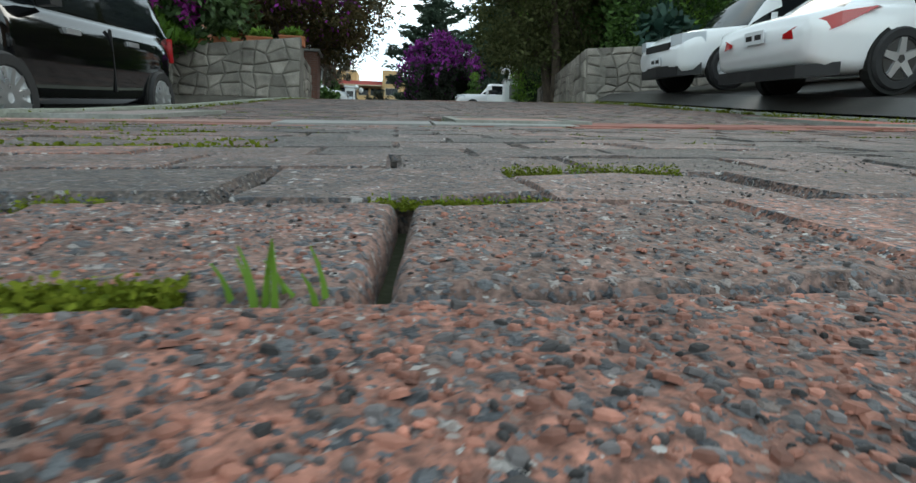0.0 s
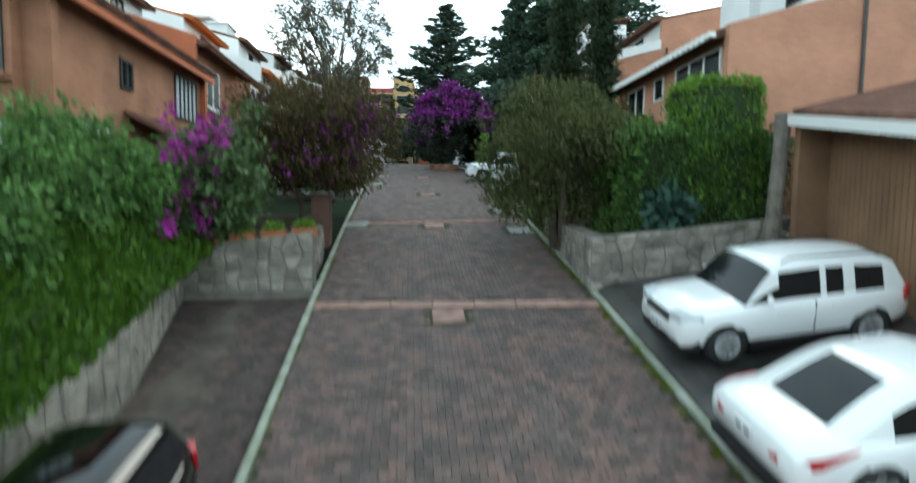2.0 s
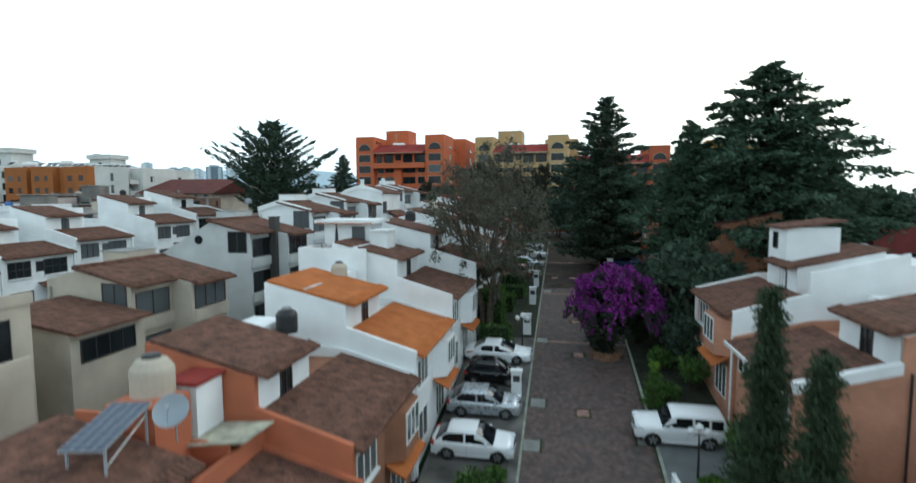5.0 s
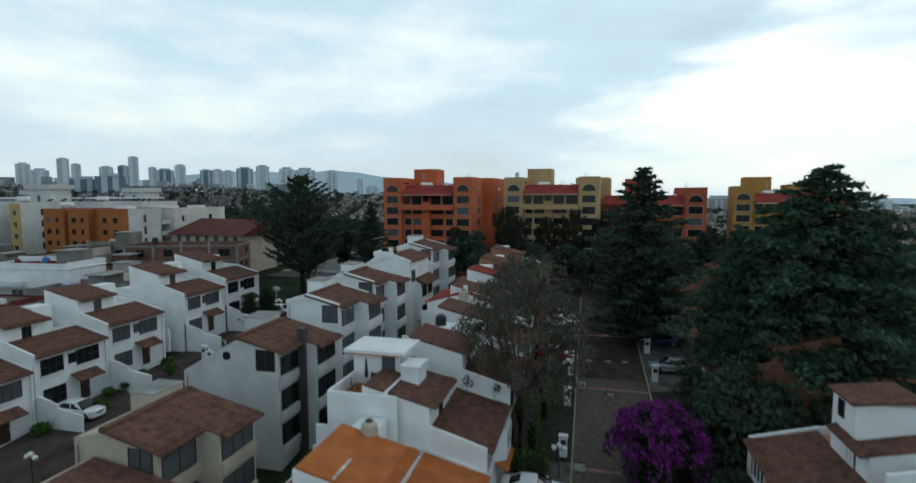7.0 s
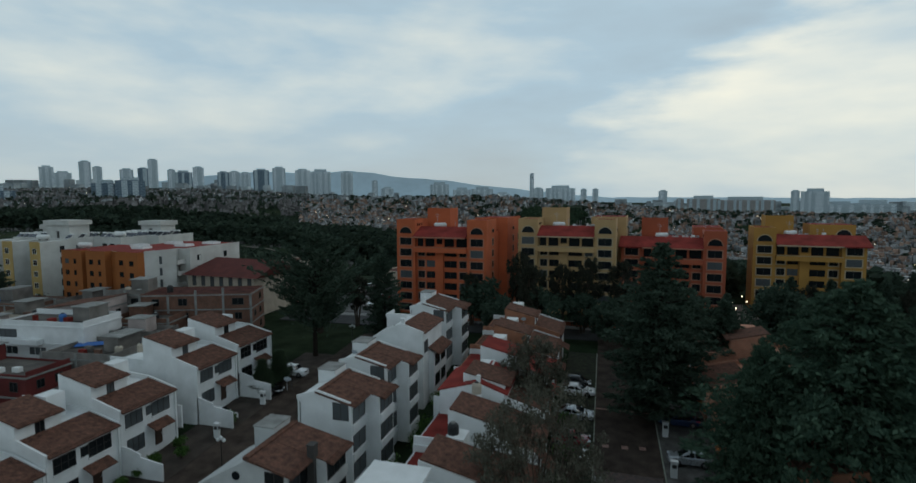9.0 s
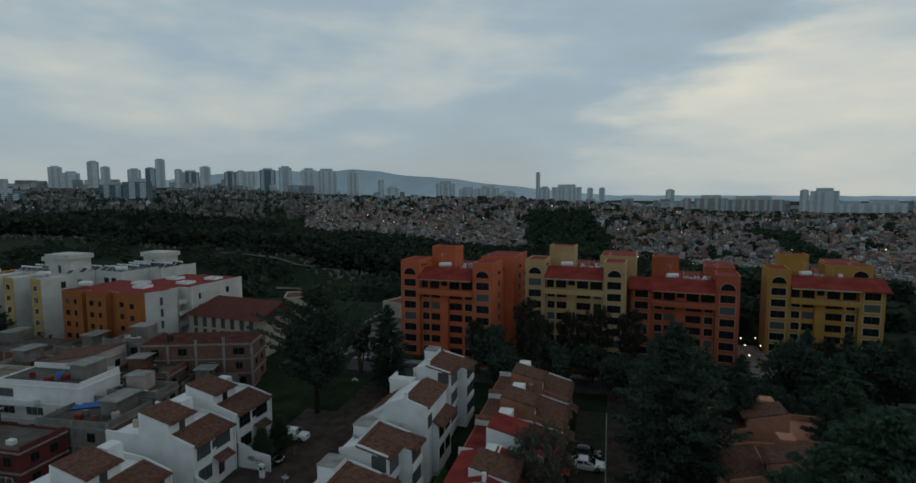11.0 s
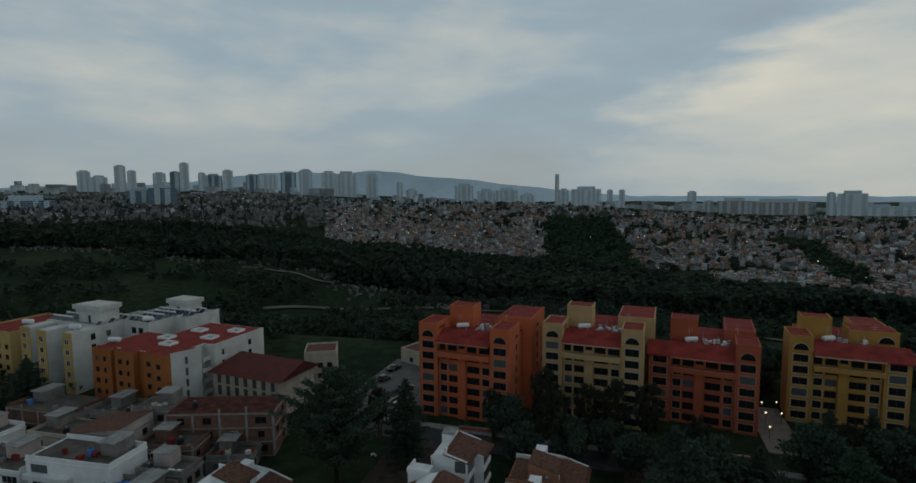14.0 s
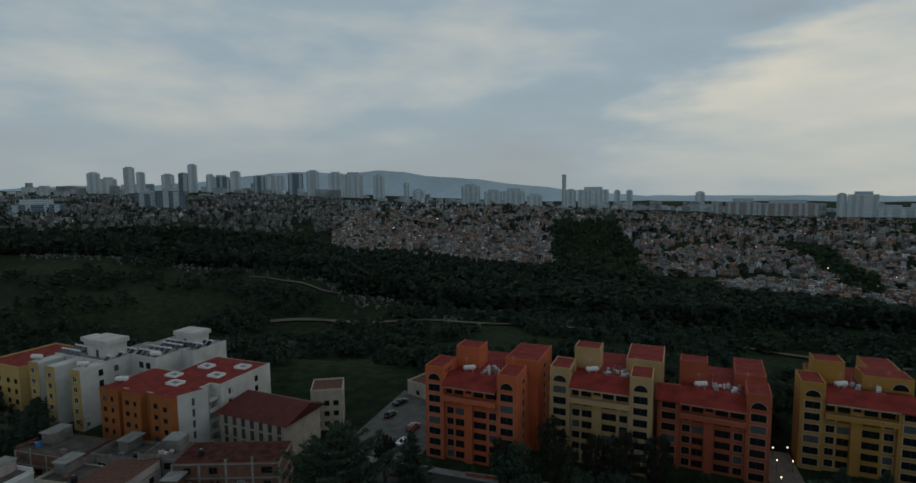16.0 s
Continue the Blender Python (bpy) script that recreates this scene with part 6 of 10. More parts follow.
# slim trees before the blocks
for i, (x, y, h) in enumerate(((4.6, 92, 15), (31, 114, 11), (38, 116, 10.5), (45, 113, 11), (51, 117, 12))):
    o = copy_thing(c1, pose(x, y, ground_z(x, y) - 0.2, 0, 0, 47 * i))
    o.scale = (h / 21.8 * 0.85, h / 21.8 * 0.85, h / 21.8)
    tagged(o, "slim dark tree before the apartment blocks", group="slim trees")
wt = broad_tree(pose(-14.5, 104.5, ground_z(-14, 104)), 14.0, (3.2, 3.2, 5.6), "tall wispy dark tree before the apartment blocks", 119, FEATHER_DARK, 0.22, 3, 120, 62, 0.22, 1.05, first=0.25, group="wispy trees", name="thin_tree", cr=0.14)
for i, (x, y, k) in enumerate(((-9.5, 110.8, 0.95), (-4.5, 111.0, 1.05), (1.5, 111.8, 1.0), (-17.5, 110.8, 1.1), (9.5, 104.5, 0.85), (-27.0, 108.0, 0.8), (-49.5, 103.0, 0.8), (33.0, 112.0, 0.75), (41.0, 111.5, 0.8), (49.0, 113.0, 0.7), (-54.5, 97.0, 1.0))):
    o = copy_thing(wt, pose(x, y, ground_z(x, y) - 0.1, 0, 0, 61 * i))
    o.scale = (k, k, k)
# the dark pine by the side street
bough_tree(pose(-48.5, 85, 11.4), 21.2, 8.3, "large dark shaggy pine at the end of the side street", 104, GREEN_DARK, 125, 0.28, 0.5, 0.66, 0.12, 9, 27, 0.26, 0.7, (0.4, 0), name="pine_tree", flat=0.3)
o = copy_thing(c1, pose(-40.5, 96, 12.0))
o.scale = (0.58, 0.58, 0.72)
tagged(o, "narrow dark conifer beside the large pine")
o = copy_thing(c1, pose(-130, 90, 11.6))
o.scale = (0.6, 0.6, 0.62)
tagged(o, "dark conifer before the yellow and white block")
# thin-leaved tree over the western roofs
broad_tree(pose(-6.5, 46.0, 8.3), 16.4, (5.4, 5.2, 6.6), "wispy many-stemmed tree with thin grey-green foliage", 105, FEATHER, 0.17, 4, 230, 72, 0.14, 1.16, first=0.30, name="thin_tree", cr=0.11)
broad_tree(pose(-9.2, 66.5, 10.3), 12.5, (4.0, 4.0, 4.2), "dark tree between the western houses and the street", 106, FEATHER, 0.2, 3, 120, 80, 0.17, 1.05, name="thin_tree", cr=0.17)

# the bougainvillea grown over a tree in the street
bg = thing("bougainvillea_tree", "round bougainvillea with a magenta crown over dark foliage", "tree", pose(2.9, 43.2, ground_z(2.9, 43)))
rngb = np.random.default_rng(107)
part("trunk", Mb().tube([(0, 0, -0.4, 0.28), (0.1, 0, 1.2, 0.22), (0, 0.1, 3.4, 0.15), (0, 0, 5.4, 0.08)], 9), BARK, bg)
cs, ds = [], []
for i in range(95):
    d = rngb.normal(size=3)
    d /= np.linalg.norm(d)
    d[2] = abs(d[2]) * 1.05 - 0.08
    p, q = clump_points(rngb, d * np.array([3.1, 3.0, 2.9]) * rngb.uniform(0.78, 1) + np.array([0.5, 0, 4.0]), (0.62, 0.62, 0.5), 95, 0.3)
    cs.append(p), ds.append(q)
for i in range(26):
    # long shoots that hang from the rim of the dome
    a, drop = rngb.uniform(0, 2 * math.pi), rngb.uniform(0.7, 2.3)
    n = int(60 * drop)
    u = rngb.random((n, 1))
    c0 = np.array([0.5 + 3.2 * math.cos(a), 3.1 * math.sin(a), 4.3])
    cs.append(c0 + np.array([0.35 * math.cos(a), 0.35 * math.sin(a), 0]) * u - np.array([0, 0, drop]) * u + rngb.normal(size=(n, 3)) * (0.22 - 0.12 * u))
    ds.append(np.tile([0, 0, -1.0], (n, 1)))
for i in range(46):
    p, q = clump_points(rngb, (rngb.uniform(-1.2, 1.2), rngb.uniform(-1.1, 1.1), rngb.uniform(0.5, 4.6)), (0.6, 0.6, 0.7), 120, 0.3)
    cs.append(p), ds.append(q)
c, d = np.concatenate(cs), np.concatenate(ds)
rad = np.sqrt(((c[:, 0] - 0.5) / 3.3) ** 2 + (c[:, 1] / 3.2) ** 2 + (np.maximum(0, c[:, 2] - 4.0) / 3.1) ** 2)
pp = np.where(c[:, 2] > 3.9, np.clip((rad - 0.62) / 0.3, 0.02, 0.85), np.where(rad > 0.85, 0.28, 0.02))
pick = rngb.random(len(c)) < pp
qd = leaf_quads(c, 0.17, rngb, 0, 1.5, d)
leaves("foliage", qd[~pick], leafy("bougainvillea_leaves", (0.014, 0.02, 0.014), (0.04, 0.052, 0.032)), bg)
leaves("blossom", qd[pick], PURPLE, bg, "magenta bracts over the crown")
part("planter", Mb().lathe([(1.15, -0.4), (1.2, 0.35), (1.05, 0.4), (1.0, 0.3)], n=16), mat("planter_brick", (0.24, 0.13, 0.08), 0.9, 0.3, 3, 30, 0.4), bg)

# shrubs and trees close to the start
broad_tree(pose(4.95, 16.3, 4.35), 4.85, (3.45, 2.9, 2.3), "large olive-green bottlebrush bush overhanging the wall", 108, OLIVE, 0.14, 3, 60, 620, 0.075, 0.95, RUSTY, 0.03, 0.3, name="bottlebrush_bush", cr=0.34)
broad_tree(pose(-3.35, 18.4, 4.15), 5.35, (3.6, 3.1, 2.1), "spreading dark tree with rusty and purple-tinged leaves", 109, RUSTY, 0.11, 2, 90, 290, 0.09, 1.0, PURPLE, 0.075, 0.38, name="street_tree", cr=0.32)
broad_tree(pose(-7.3, 7.9, 4.6), 5.9, (0.9, 0.95, 2.4), "slim tree wrapped in ivy beside the house", 127, GREEN_MID, 0.10, 2, 40, 170, 0.09, 0.9, first=0.3, name="ivy_clad_tree")
cy = conifer(pose(7.0, 23.7, 4.9), 11.6, 0.95, "slender pointed cypress beside the driveway", 110, leafy("cypress_sprays", (0.019, 0.034, 0.019), (0.080, 0.112, 0.062), 0.8), first=0.05, tiers=44, droop=-1.3, density=11, size=0.075, full=1.25, group="cypresses", name="cypress")
o = copy_thing(cy, pose(8.05, 21.9, 4.7, 0, 0, 90))
o.scale = (1.0, 1.0, 0.86)
hedge(pose(6.45, 22.65, 5.3), 2.8, 1.4, 4.1, "square clipped bright green hedge block", GREEN_BRIGHT, 120, 0.075, 300)
hedge(pose(8.2, 19.5, 5.0), 1.4, 2.2, 3.5, "square clipped bright green hedge block", GREEN_BRIGHT, 121, 0.075, 300)
hedge(pose(8.62, 14.35, 5.2), 2.2, 1.6, 3.6, "tall clipped bright green hedge above the wall", GREEN_BRIGHT, 122, 0.075, 330)
hedge(pose(8.1, 15.1, 4.3), 4.6, 3.4, 3.1, "dense dark green hedge on the stone wall", GREEN_MID, 123, 0.085, 330, 0.22, name="hedge")
shrub(pose(6.9, 13.6, 4.2), 1.0, 1.8, "blue-green agave-like shrub at the wall's edge", leafy("blue_green_leaves", (0.016, 0.045, 0.035), (0.06, 0.12, 0.09)), 124, 900, 0.2)
hedge(pose(5.5, 21.2, 4.6), 0.8, 1.0, 0.7, "small clipped box hedge by the kerb", GREEN_BRIGHT, 125, 0.07, 160, 0.05)
hedge(pose(5.6, 24.4, 5.1), 0.9, 1.0, 0.7, "small clipped box hedge by the kerb", GREEN_BRIGHT, 126, 0.07, 160, 0.05)
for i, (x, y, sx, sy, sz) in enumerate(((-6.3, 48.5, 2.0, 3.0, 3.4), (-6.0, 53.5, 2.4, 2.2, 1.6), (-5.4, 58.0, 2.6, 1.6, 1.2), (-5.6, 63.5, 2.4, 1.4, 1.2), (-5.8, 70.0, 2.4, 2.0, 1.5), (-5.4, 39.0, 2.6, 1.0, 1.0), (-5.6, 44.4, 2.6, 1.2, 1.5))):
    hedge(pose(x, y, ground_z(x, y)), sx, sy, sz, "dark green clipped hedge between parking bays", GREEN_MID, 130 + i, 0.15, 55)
for i, (x, y, r, h) in enumerate(((-4.6, 26.6, 1.1, 1.7), (-3.6, 28.0, 0.7, 0.9), (6.6, 28.4, 0.8, 0.9), (7.6, 27.0, 0.9, 1.0), (6.0, 36.5, 1.0, 1.4), (8.0, 38.5, 1.5, 2.4), (6.4, 41.0, 1.1, 1.9), (8.4, 43.0, 1.6, 2.8), (7.2, 47.0, 1.6, 3.0), (8.6, 30.8, 1.3, 2.2), (-21.5, 53, 1.6, 4.2), (-21.2, 60, 1.4, 3.4), (-20.8, 47, 1.5, 3.6), (-37, 62, 0.8, 1.4), (-47.5, 45.5, 0.9, 1.5), (-47.2, 54, 0.9, 1.4), (-47, 62, 0.8, 1.6), (-22, 34, 1.3, 2.6), (-22, 70, 1.3, 3.2), (-49.3, 52.3, 0.9, 1.2), (-49.0, 50.0, 0.7, 0.9), (-49.2, 55.8, 0.9, 1.4), (-49.4, 48.2, 0.7, 1.0), (-32.3, 73, 0.9, 2.0), (-32.4, 49.5, 0.9, 2.4), (-49.2, 41.0, 0.9, 1.3), (-21.3, 40, 1.4, 3.0), (-21.4, 37, 1.2, 2.4), (-21.6, 64, 1.3, 3.0))):
    shrub(pose(x, y, ground_z(x, y)), r, h, "rounded dark green garden shrub", GREEN_MID, 150 + i, 700, 0.16)
for i, (x, y) in enumerate(((-48.2, 70.2), (-48.0, 74.0))):
    o = copy_thing(cy, pose(x, y, ground_z(x, y)))
    o.scale = (1.3, 1.3, 0.42)
    tagged(o, "clipped dark column cypress before the white houses")
for i, (x, y) in enumerate(((5.6, 46.0), (7.8, 50.0))):
    o = copy_thing(cy, pose(x, y, ground_z(x, y)))
    o.scale = (1.1, 1.1, 0.5)

# clipped topiary of stacked discs beside the street
tpy = thing("topiary", "clipped topiary of stacked green discs", "topiary", pose(5.1, 35.6, ground_z(5.1, 35.6)))
part("stem", Mb().tube([(0, 0, -0.3, 0.06), (0, 0, 2.7, 0.03)], 7), BARK, tpy)
rngt = np.random.default_rng(133)
for z, r in ((0.45, 0.85), (1.05, 0.72), (1.6, 0.58), (2.1, 0.46), (2.65, 0.36)):
    p, q = clump_points(rngt, (0, 0, z), (r, r, 0.24 if z < 2.5 else 0.34), int(900 * r), 0.4)
    dk_ = leaves("disc", leaf_quads(p, 0.08, rngt, 0, 1.5, q), GREEN_BRIGHT if z > 2.5 else GREEN_MID, tpy)
    dk_["kind"] = "stuff"

# planted bank above the western wall: grass below, ivy and bougainvillea above
bank = thing("planted_bank", "steep bank of bright grass and hanging ivy above a stone wall", "bank")
mb, n = Mb(), 16
PROF = [(-4.75, 1.15), (-5.2, 1.5), (-6.0, 2.3), (-7.0, 3.0), (-8.2, 3.3), (-11.0, 3.3)]
for i in range(n + 1):
    y = -3 + 17.6 * i / n
    for x, dz in PROF:
        mb.v.append((x + 0.12 * noise.noise(Vector((y, x, 0))), y, ground_z(-5, y) + dz + 0.15 * noise.noise(Vector((x, y * 0.8, 2)))))
k = len(PROF)
mb.f = [(i * k + j, i * k + j + 1, (i + 1) * k + j + 1, (i + 1) * k + j) for i in range(n) for j in range(k - 1)]
part("slope", mb, GRASS, bank)
rngv = np.random.default_rng(140)
n = 16000
y = rngv.uniform(-2, 13.3, n)
s = rngv.random(n)
x = np.interp(s, [0, 0.4, 1], [-4.7, -5.7, -6.6]) + rngv.normal(size=n) * 0.05
z = np.array([ground_z(-5, v) for v in y]) + np.interp(-x, [4.75, 5.2, 6.0, 7.0], [1.15, 1.5, 2.3, 3.0]) + rngv.uniform(0, 0.16, n)
c = np.stack([x, y, z], 1)
leaves("grass", leaf_quads(c, 0.085, rngv, 0.2, 2.6, np.tile([0.5, 0, 0.9], (n, 1))), leafy("bright_bank_grass", (0.024, 0.060, 0.005), (0.078, 0.160, 0.013)), bank, "bright green grass")
cs, ds = [], []
for i in range(330):
    yy = rngv.uniform(0.5, 14.2)
    xx = -6.0 - rngv.random() * 1.6 + (0.6 if yy > 11.5 else 0.0)
    base = ground_z(-5, yy) + 2.0 + rngv.uniform(0, 2.5) * (0.75 + 0.25 * math.sin(yy * 1.3))
    p, q = clump_points(rngv, (xx, yy, base), (0.5, 0.55, 0.7), 190, 0.3)
    cs.append(p), ds.append(q * [1, 1, 0.3] + [0.3, 0, -0.5])
c, d = np.concatenate(cs), np.concatenate(ds)
qd = leaf_quads(c, 0.085, rngv, 0, 1.7, d)
leaves("ivy", qd, IVY, bank, "dense hanging ivy")
cs, ds = [], []
for i in range(60):
    drop = rngv.uniform(-1.5, 1.0)
    p, q = clump_points(rngv, (-4.95 + rngv.normal() * 0.28 + 0.12 * drop, 13.1 + rngv.normal() * (0.5 + 0.3 * (drop > 0)), 6.15 + drop), (0.24, 0.28, 0.38), 24, 0.2)
    cs.append(p), ds.append(q)
leaves("blossom", leaf_quads(np.concatenate(cs), 0.1, rngv, 0, 1.4, np.concatenate(ds)), leafy("fresh_bougainvillea_bracts", (0.13, 0.010, 0.11), (0.46, 0.035, 0.38)), bank, "magenta bougainvillea over the ivy")
cs, ds = [], []
for i in range(46):
    p, q = clump_points(rngv, (-4.7 + rngv.normal() * 0.5, 13.9 + rngv.normal() * 0.7, 5.6 + rngv.normal() * 0.8), (0.5, 0.5, 0.6), 110, 0.3)
    cs.append(p), ds.append(q)
leaves("climber", leaf_quads(np.concatenate(cs), 0.11, rngv, 0, 2.0, np.concatenate(ds)), leafy("climber_leaves", (0.026, 0.052, 0.018), (0.115, 0.18, 0.065)), bank, "green climber leaves")

# ---- apartment blocks beyond the houses ----
def trimmed_window(b, u0, u1, z0, z1, at, trim, glass, face="y", proud=0.06):
    """A dark window in a wide painted surround, with one thin mullion and a sill edge."""
    t = 0.2

    def put(mb, a0, a1, c0, c1, d0, d1):
        return mb.box(at + d0, at + d1, a0, a1, c0, c1) if face == "x" else mb.box(a0, a1, at - d1, at - d0, c0, c1)

    sr = Mb()
    for q in ((u0 - t, u1 + t, z1, z1 + t), (u0 - t, u1 + t, z0 - t, z0), (u0 - t, u0, z0, z1), (u1, u1 + t, z0, z1)):
        put(sr, *q, -0.05, proud)
    w = part("window", sr, trim, b)
    part("pane", put(Mb(), u0, u1, z0, z1, -0.05, 0.012), glass, w)
    if u1 - u0 > 1.2:
        c = (u0 + u1) / 2
        part("mullion", put(Mb(), c - 0.03, c + 0.03, z0, z1, 0.014, 0.04), FRAME_DARK, w)
    return w


def half_round(b, cx, zc, r, at, trim, face="y"):
    """A half-round window with a raised surround."""
    n, w = 14, None
    for q, d in ((r + 0.18, 0.07), (r, 0.10)):
        arc = [(q * math.cos(math.pi * i / n), q * math.sin(math.pi * i / n)) for i in range(n + 1)]
        if face == "y":
            pts = [(cx + u, at - d, zc + v) for u, v in arc] + [(cx + u, at + 0.05, zc + v) for u, v in arc]
        else:
            pts = [(at + d, cx + u, zc + v) for u, v in arc] + [(at - 0.05, cx + u, zc + v) for u, v in arc]
        mb = Mb().add(pts, [tuple(range(n, -1, -1)), tuple(range(n + 1, 2 * n + 2))] + [(i, i + 1, i + n + 2, i + n + 1) for i in range(n)] + [(n, 0, n + 1, 2 * n + 1)])
        w = part("arched_window", mb, trim, b) if w is None else part("pane", mb, DARKGLASS, w)


def apartment_block(m, wall, trim, label, left_tower=True, far_tower=True, deep=24.0, right_back=False):
    """Front towards local -y, x from 0 to 20.6: corner towers with half-round top windows, a red roof that overhangs
    the top storey between them, and a rear wing that stands out to the right."""
    b = thing("apartment_block", label, "apartment building", m, "apartment blocks")
    fh, top, W = 2.42, 20.15, 20.6
    part("wall", Mb().box(0.25, W - 0.25, 0.9, 7.5, -4, 17.6), wall, b)
    part("wall", Mb().box(4.0, W - 0.3, 7.5, deep - 1.0, -4, 17.59), wall, b)
    for k, (x0, x1) in enumerate(((0.0, 4.3), (16.3, W))):
        if k == 1 and right_back:
            part("corner_tower", Mb().box(x0, x1, 0.0, 7.5, -4, 16.6), wall, b)
            part("back_tower", Mb().box(x0 - 4.2, x1, 7.5, 14.0, -4, top + 0.6), wall, b)
            part("tower_roof", Mb().box(x0 - 4.0, x1 - 0.2, 7.7, 13.8, top + 0.5, top + 0.63), ROOF_RED, b)
            half_round(b, 18.45, 18.3, 1.35, 7.5, trim)
            continue
        if k == 0 and not left_tower:
            part("corner_tower", Mb().box(x0, x1, 0.0, 7.5, -4, 16.6), wall, b)
            continue
        part("corner_tower", Mb().box(x0, x1, 0.0, 7.6, -4, top), wall, b)
        part("tower_roof", Mb().box(x0 + 0.22, x1 - 0.22, 0.22, 7.4, top - 0.1, top + 0.03), ROOF_RED, b)
        part("parapet", Mb().box(x0, x1, 0.0, 0.2, top, top + 0.22).box(x0, x0 + 0.2, 0.2, 7.6, top, top + 0.22).box(x1 - 0.2, x1, 0.2, 7.6, top, top + 0.22).box(x0 + 0.2, x1 - 0.2, 7.4, 7.6, top, top + 0.22), wall, b)
        # small service openings in the inner face
        for q in range(3):
            yy = 1.4 + 1.1 * q
            xx = x1 + 0.012 if k == 0 else x0 - 0.012
            part("vent_opening", Mb().box(xx - 0.03, xx + 0.03, yy, yy + 0.5, 18.9, 19.5), DARKGLASS, b)
    # the stair tower behind, and the rear wing
    part("rear_tower", Mb().box(3.6, 9.2, 9.0, 14.5, 17, 22.4), wall, b)
    part("tower_roof", Mb().box(3.8, 9.0, 9.2, 14.3, 22.3, 22.43), ROOF_RED, b)
    part("parapet", Mb().box(3.6, 9.2, 9.0, 9.2, 22.4, 22.62).box(3.6, 3.8, 9.2, 14.5, 22.4, 22.62).box(9.0, 9.2, 9.2, 14.5, 22.4, 22.62), wall, b)
    rx = W + 1.7 if far_tower else W - 0.1
    part("rear_wing", Mb().box(14.6, rx, 11.0, deep, -4, 20.3), wall, b)
    part("tower_roof", Mb().box(14.8, rx - 0.2, 11.2, deep - 0.2, 20.2, 20.33), ROOF_RED, b)
    part("parapet", Mb().box(14.6, rx, 11.0, 11.2, 20.3, 20.5).box(rx - 0.2, rx, 11.2, deep, 20.3, 20.5), wall, b)
    part("roof", Mb().add([(4.3, -1.3, 16.75), (16.3, -1.3, 16.75), (16.3, 3.4, 18.75), (4.3, 3.4, 18.75), (4.3, -1.3, 16.5), (16.3, -1.3, 16.5), (16.3, 3.4, 17.5), (4.3, 3.4, 17.5)],
                          [(0, 1, 2, 3), (4, 7, 6, 5), (0, 4, 5, 1), (1, 5, 6, 2), (2, 6, 7, 3), (3, 7, 4, 0)]), ROOF_RED, b)
    if right_back:
        part("roof", Mb().add([(16.31, -1.3, 16.75), (21.2, -1.3, 16.75), (21.2, 3.4, 18.75), (16.31, 3.4, 18.75), (16.31, -1.3, 16.5), (21.2, -1.3, 16.5), (21.2, 3.4, 16.6), (16.31, 3.4, 16.6)],
                              [(0, 1, 2, 3), (4, 7, 6, 5), (0, 4, 5, 1), (1, 5, 6, 2), (2, 6, 7, 3), (3, 7, 4, 0)]), ROOF_RED, b)
    if not left_tower:
        part("roof", Mb().add([(-0.5, -1.3, 16.75), (4.29, -1.3, 16.75), (4.29, 3.4, 18.75), (-0.5, 3.4, 18.75), (-0.5, -1.3, 16.5), (4.29, -1.3, 16.5), (4.29, 3.4, 16.6), (-0.5, 3.4, 16.6)],
                              [(0, 1, 2, 3), (4, 7, 6, 5), (0, 4, 5, 1), (1, 5, 6, 2), (2, 6, 7, 3), (3, 7, 4, 0)]), ROOF_RED, b)
    part("fascia", Mb().box(4.32, 16.28, -1.36, -1.28, 16.45, 16.72), trim, b)
    part("roof_terrace", Mb().box(4.1, W - 0.4, 3.5, deep - 1.2, 17.5, 17.75), ROOF_RED, b)
    part("central_pier", Mb().box(8.9, 10.7, 0.35, 1.0, -4, 15.1), wall, b)
    # the long balcony of the top storey
    part("balcony", Mb().box(4.32, 16.28, -0.9, 0.9, 13.35, 14.4), wall, b)
    part("balcony_coping", Mb().box(4.32, 16.28, -0.96, -0.75, 14.4, 14.5), trim, b)
    # flat dark glass sheet in place of the top windows and their recess shade
    part("dark_recess_sheet", Mb().box(4.6, 16.0, 0.85, 0.91, 14.5, 16.4), DARKGLASS, b)
    for x in (6.3, 8.9, 10.7, 13.4):
        part("post", Mb().box(x - 0.22, x + 0.22, 0.55, 0.95, 14.4, 16.6), wall, b)
    for k in range(8):
        z0 = 14.85 - fh * k
        gl = lambda q: DARKGLASS if (k * 5 + q * 3 + len(label)) % 7 else GREYGLASS
        trimmed_window(b, 0.8, 3.5, z0, z0 + 1.5, 0.0, trim, gl(0))
        trimmed_window(b, 17.1, 19.8, z0, z0 + 1.5, 0.0, trim, gl(1))
        if k:
            trimmed_window(b, 4.75, 6.25, z0, z0 + 1.45, 0.9, trim, gl(2))
            trimmed_window(b, 14.35, 15.9, z0, z0 + 1.45, 0.9, trim, gl(3))
            trimmed_window(b, 6.7, 8.75, z0, z0 + 1.45, 0.9, wall, gl(4), proud=0.03)
            trimmed_window(b, 10.85, 13.7, z0, z0 + 1.45, 0.9, wall, gl(5), proud=0.03)
        # the flank towards the next block
        trimmed_window(b, 4.2, 5.3, z0, z0 + 1.4, W, trim, DARKGLASS, "x")
        trimmed_window(b, 16.0, 17.1, z0, z0 + 1.4, rx, trim, DARKGLASS, "x")
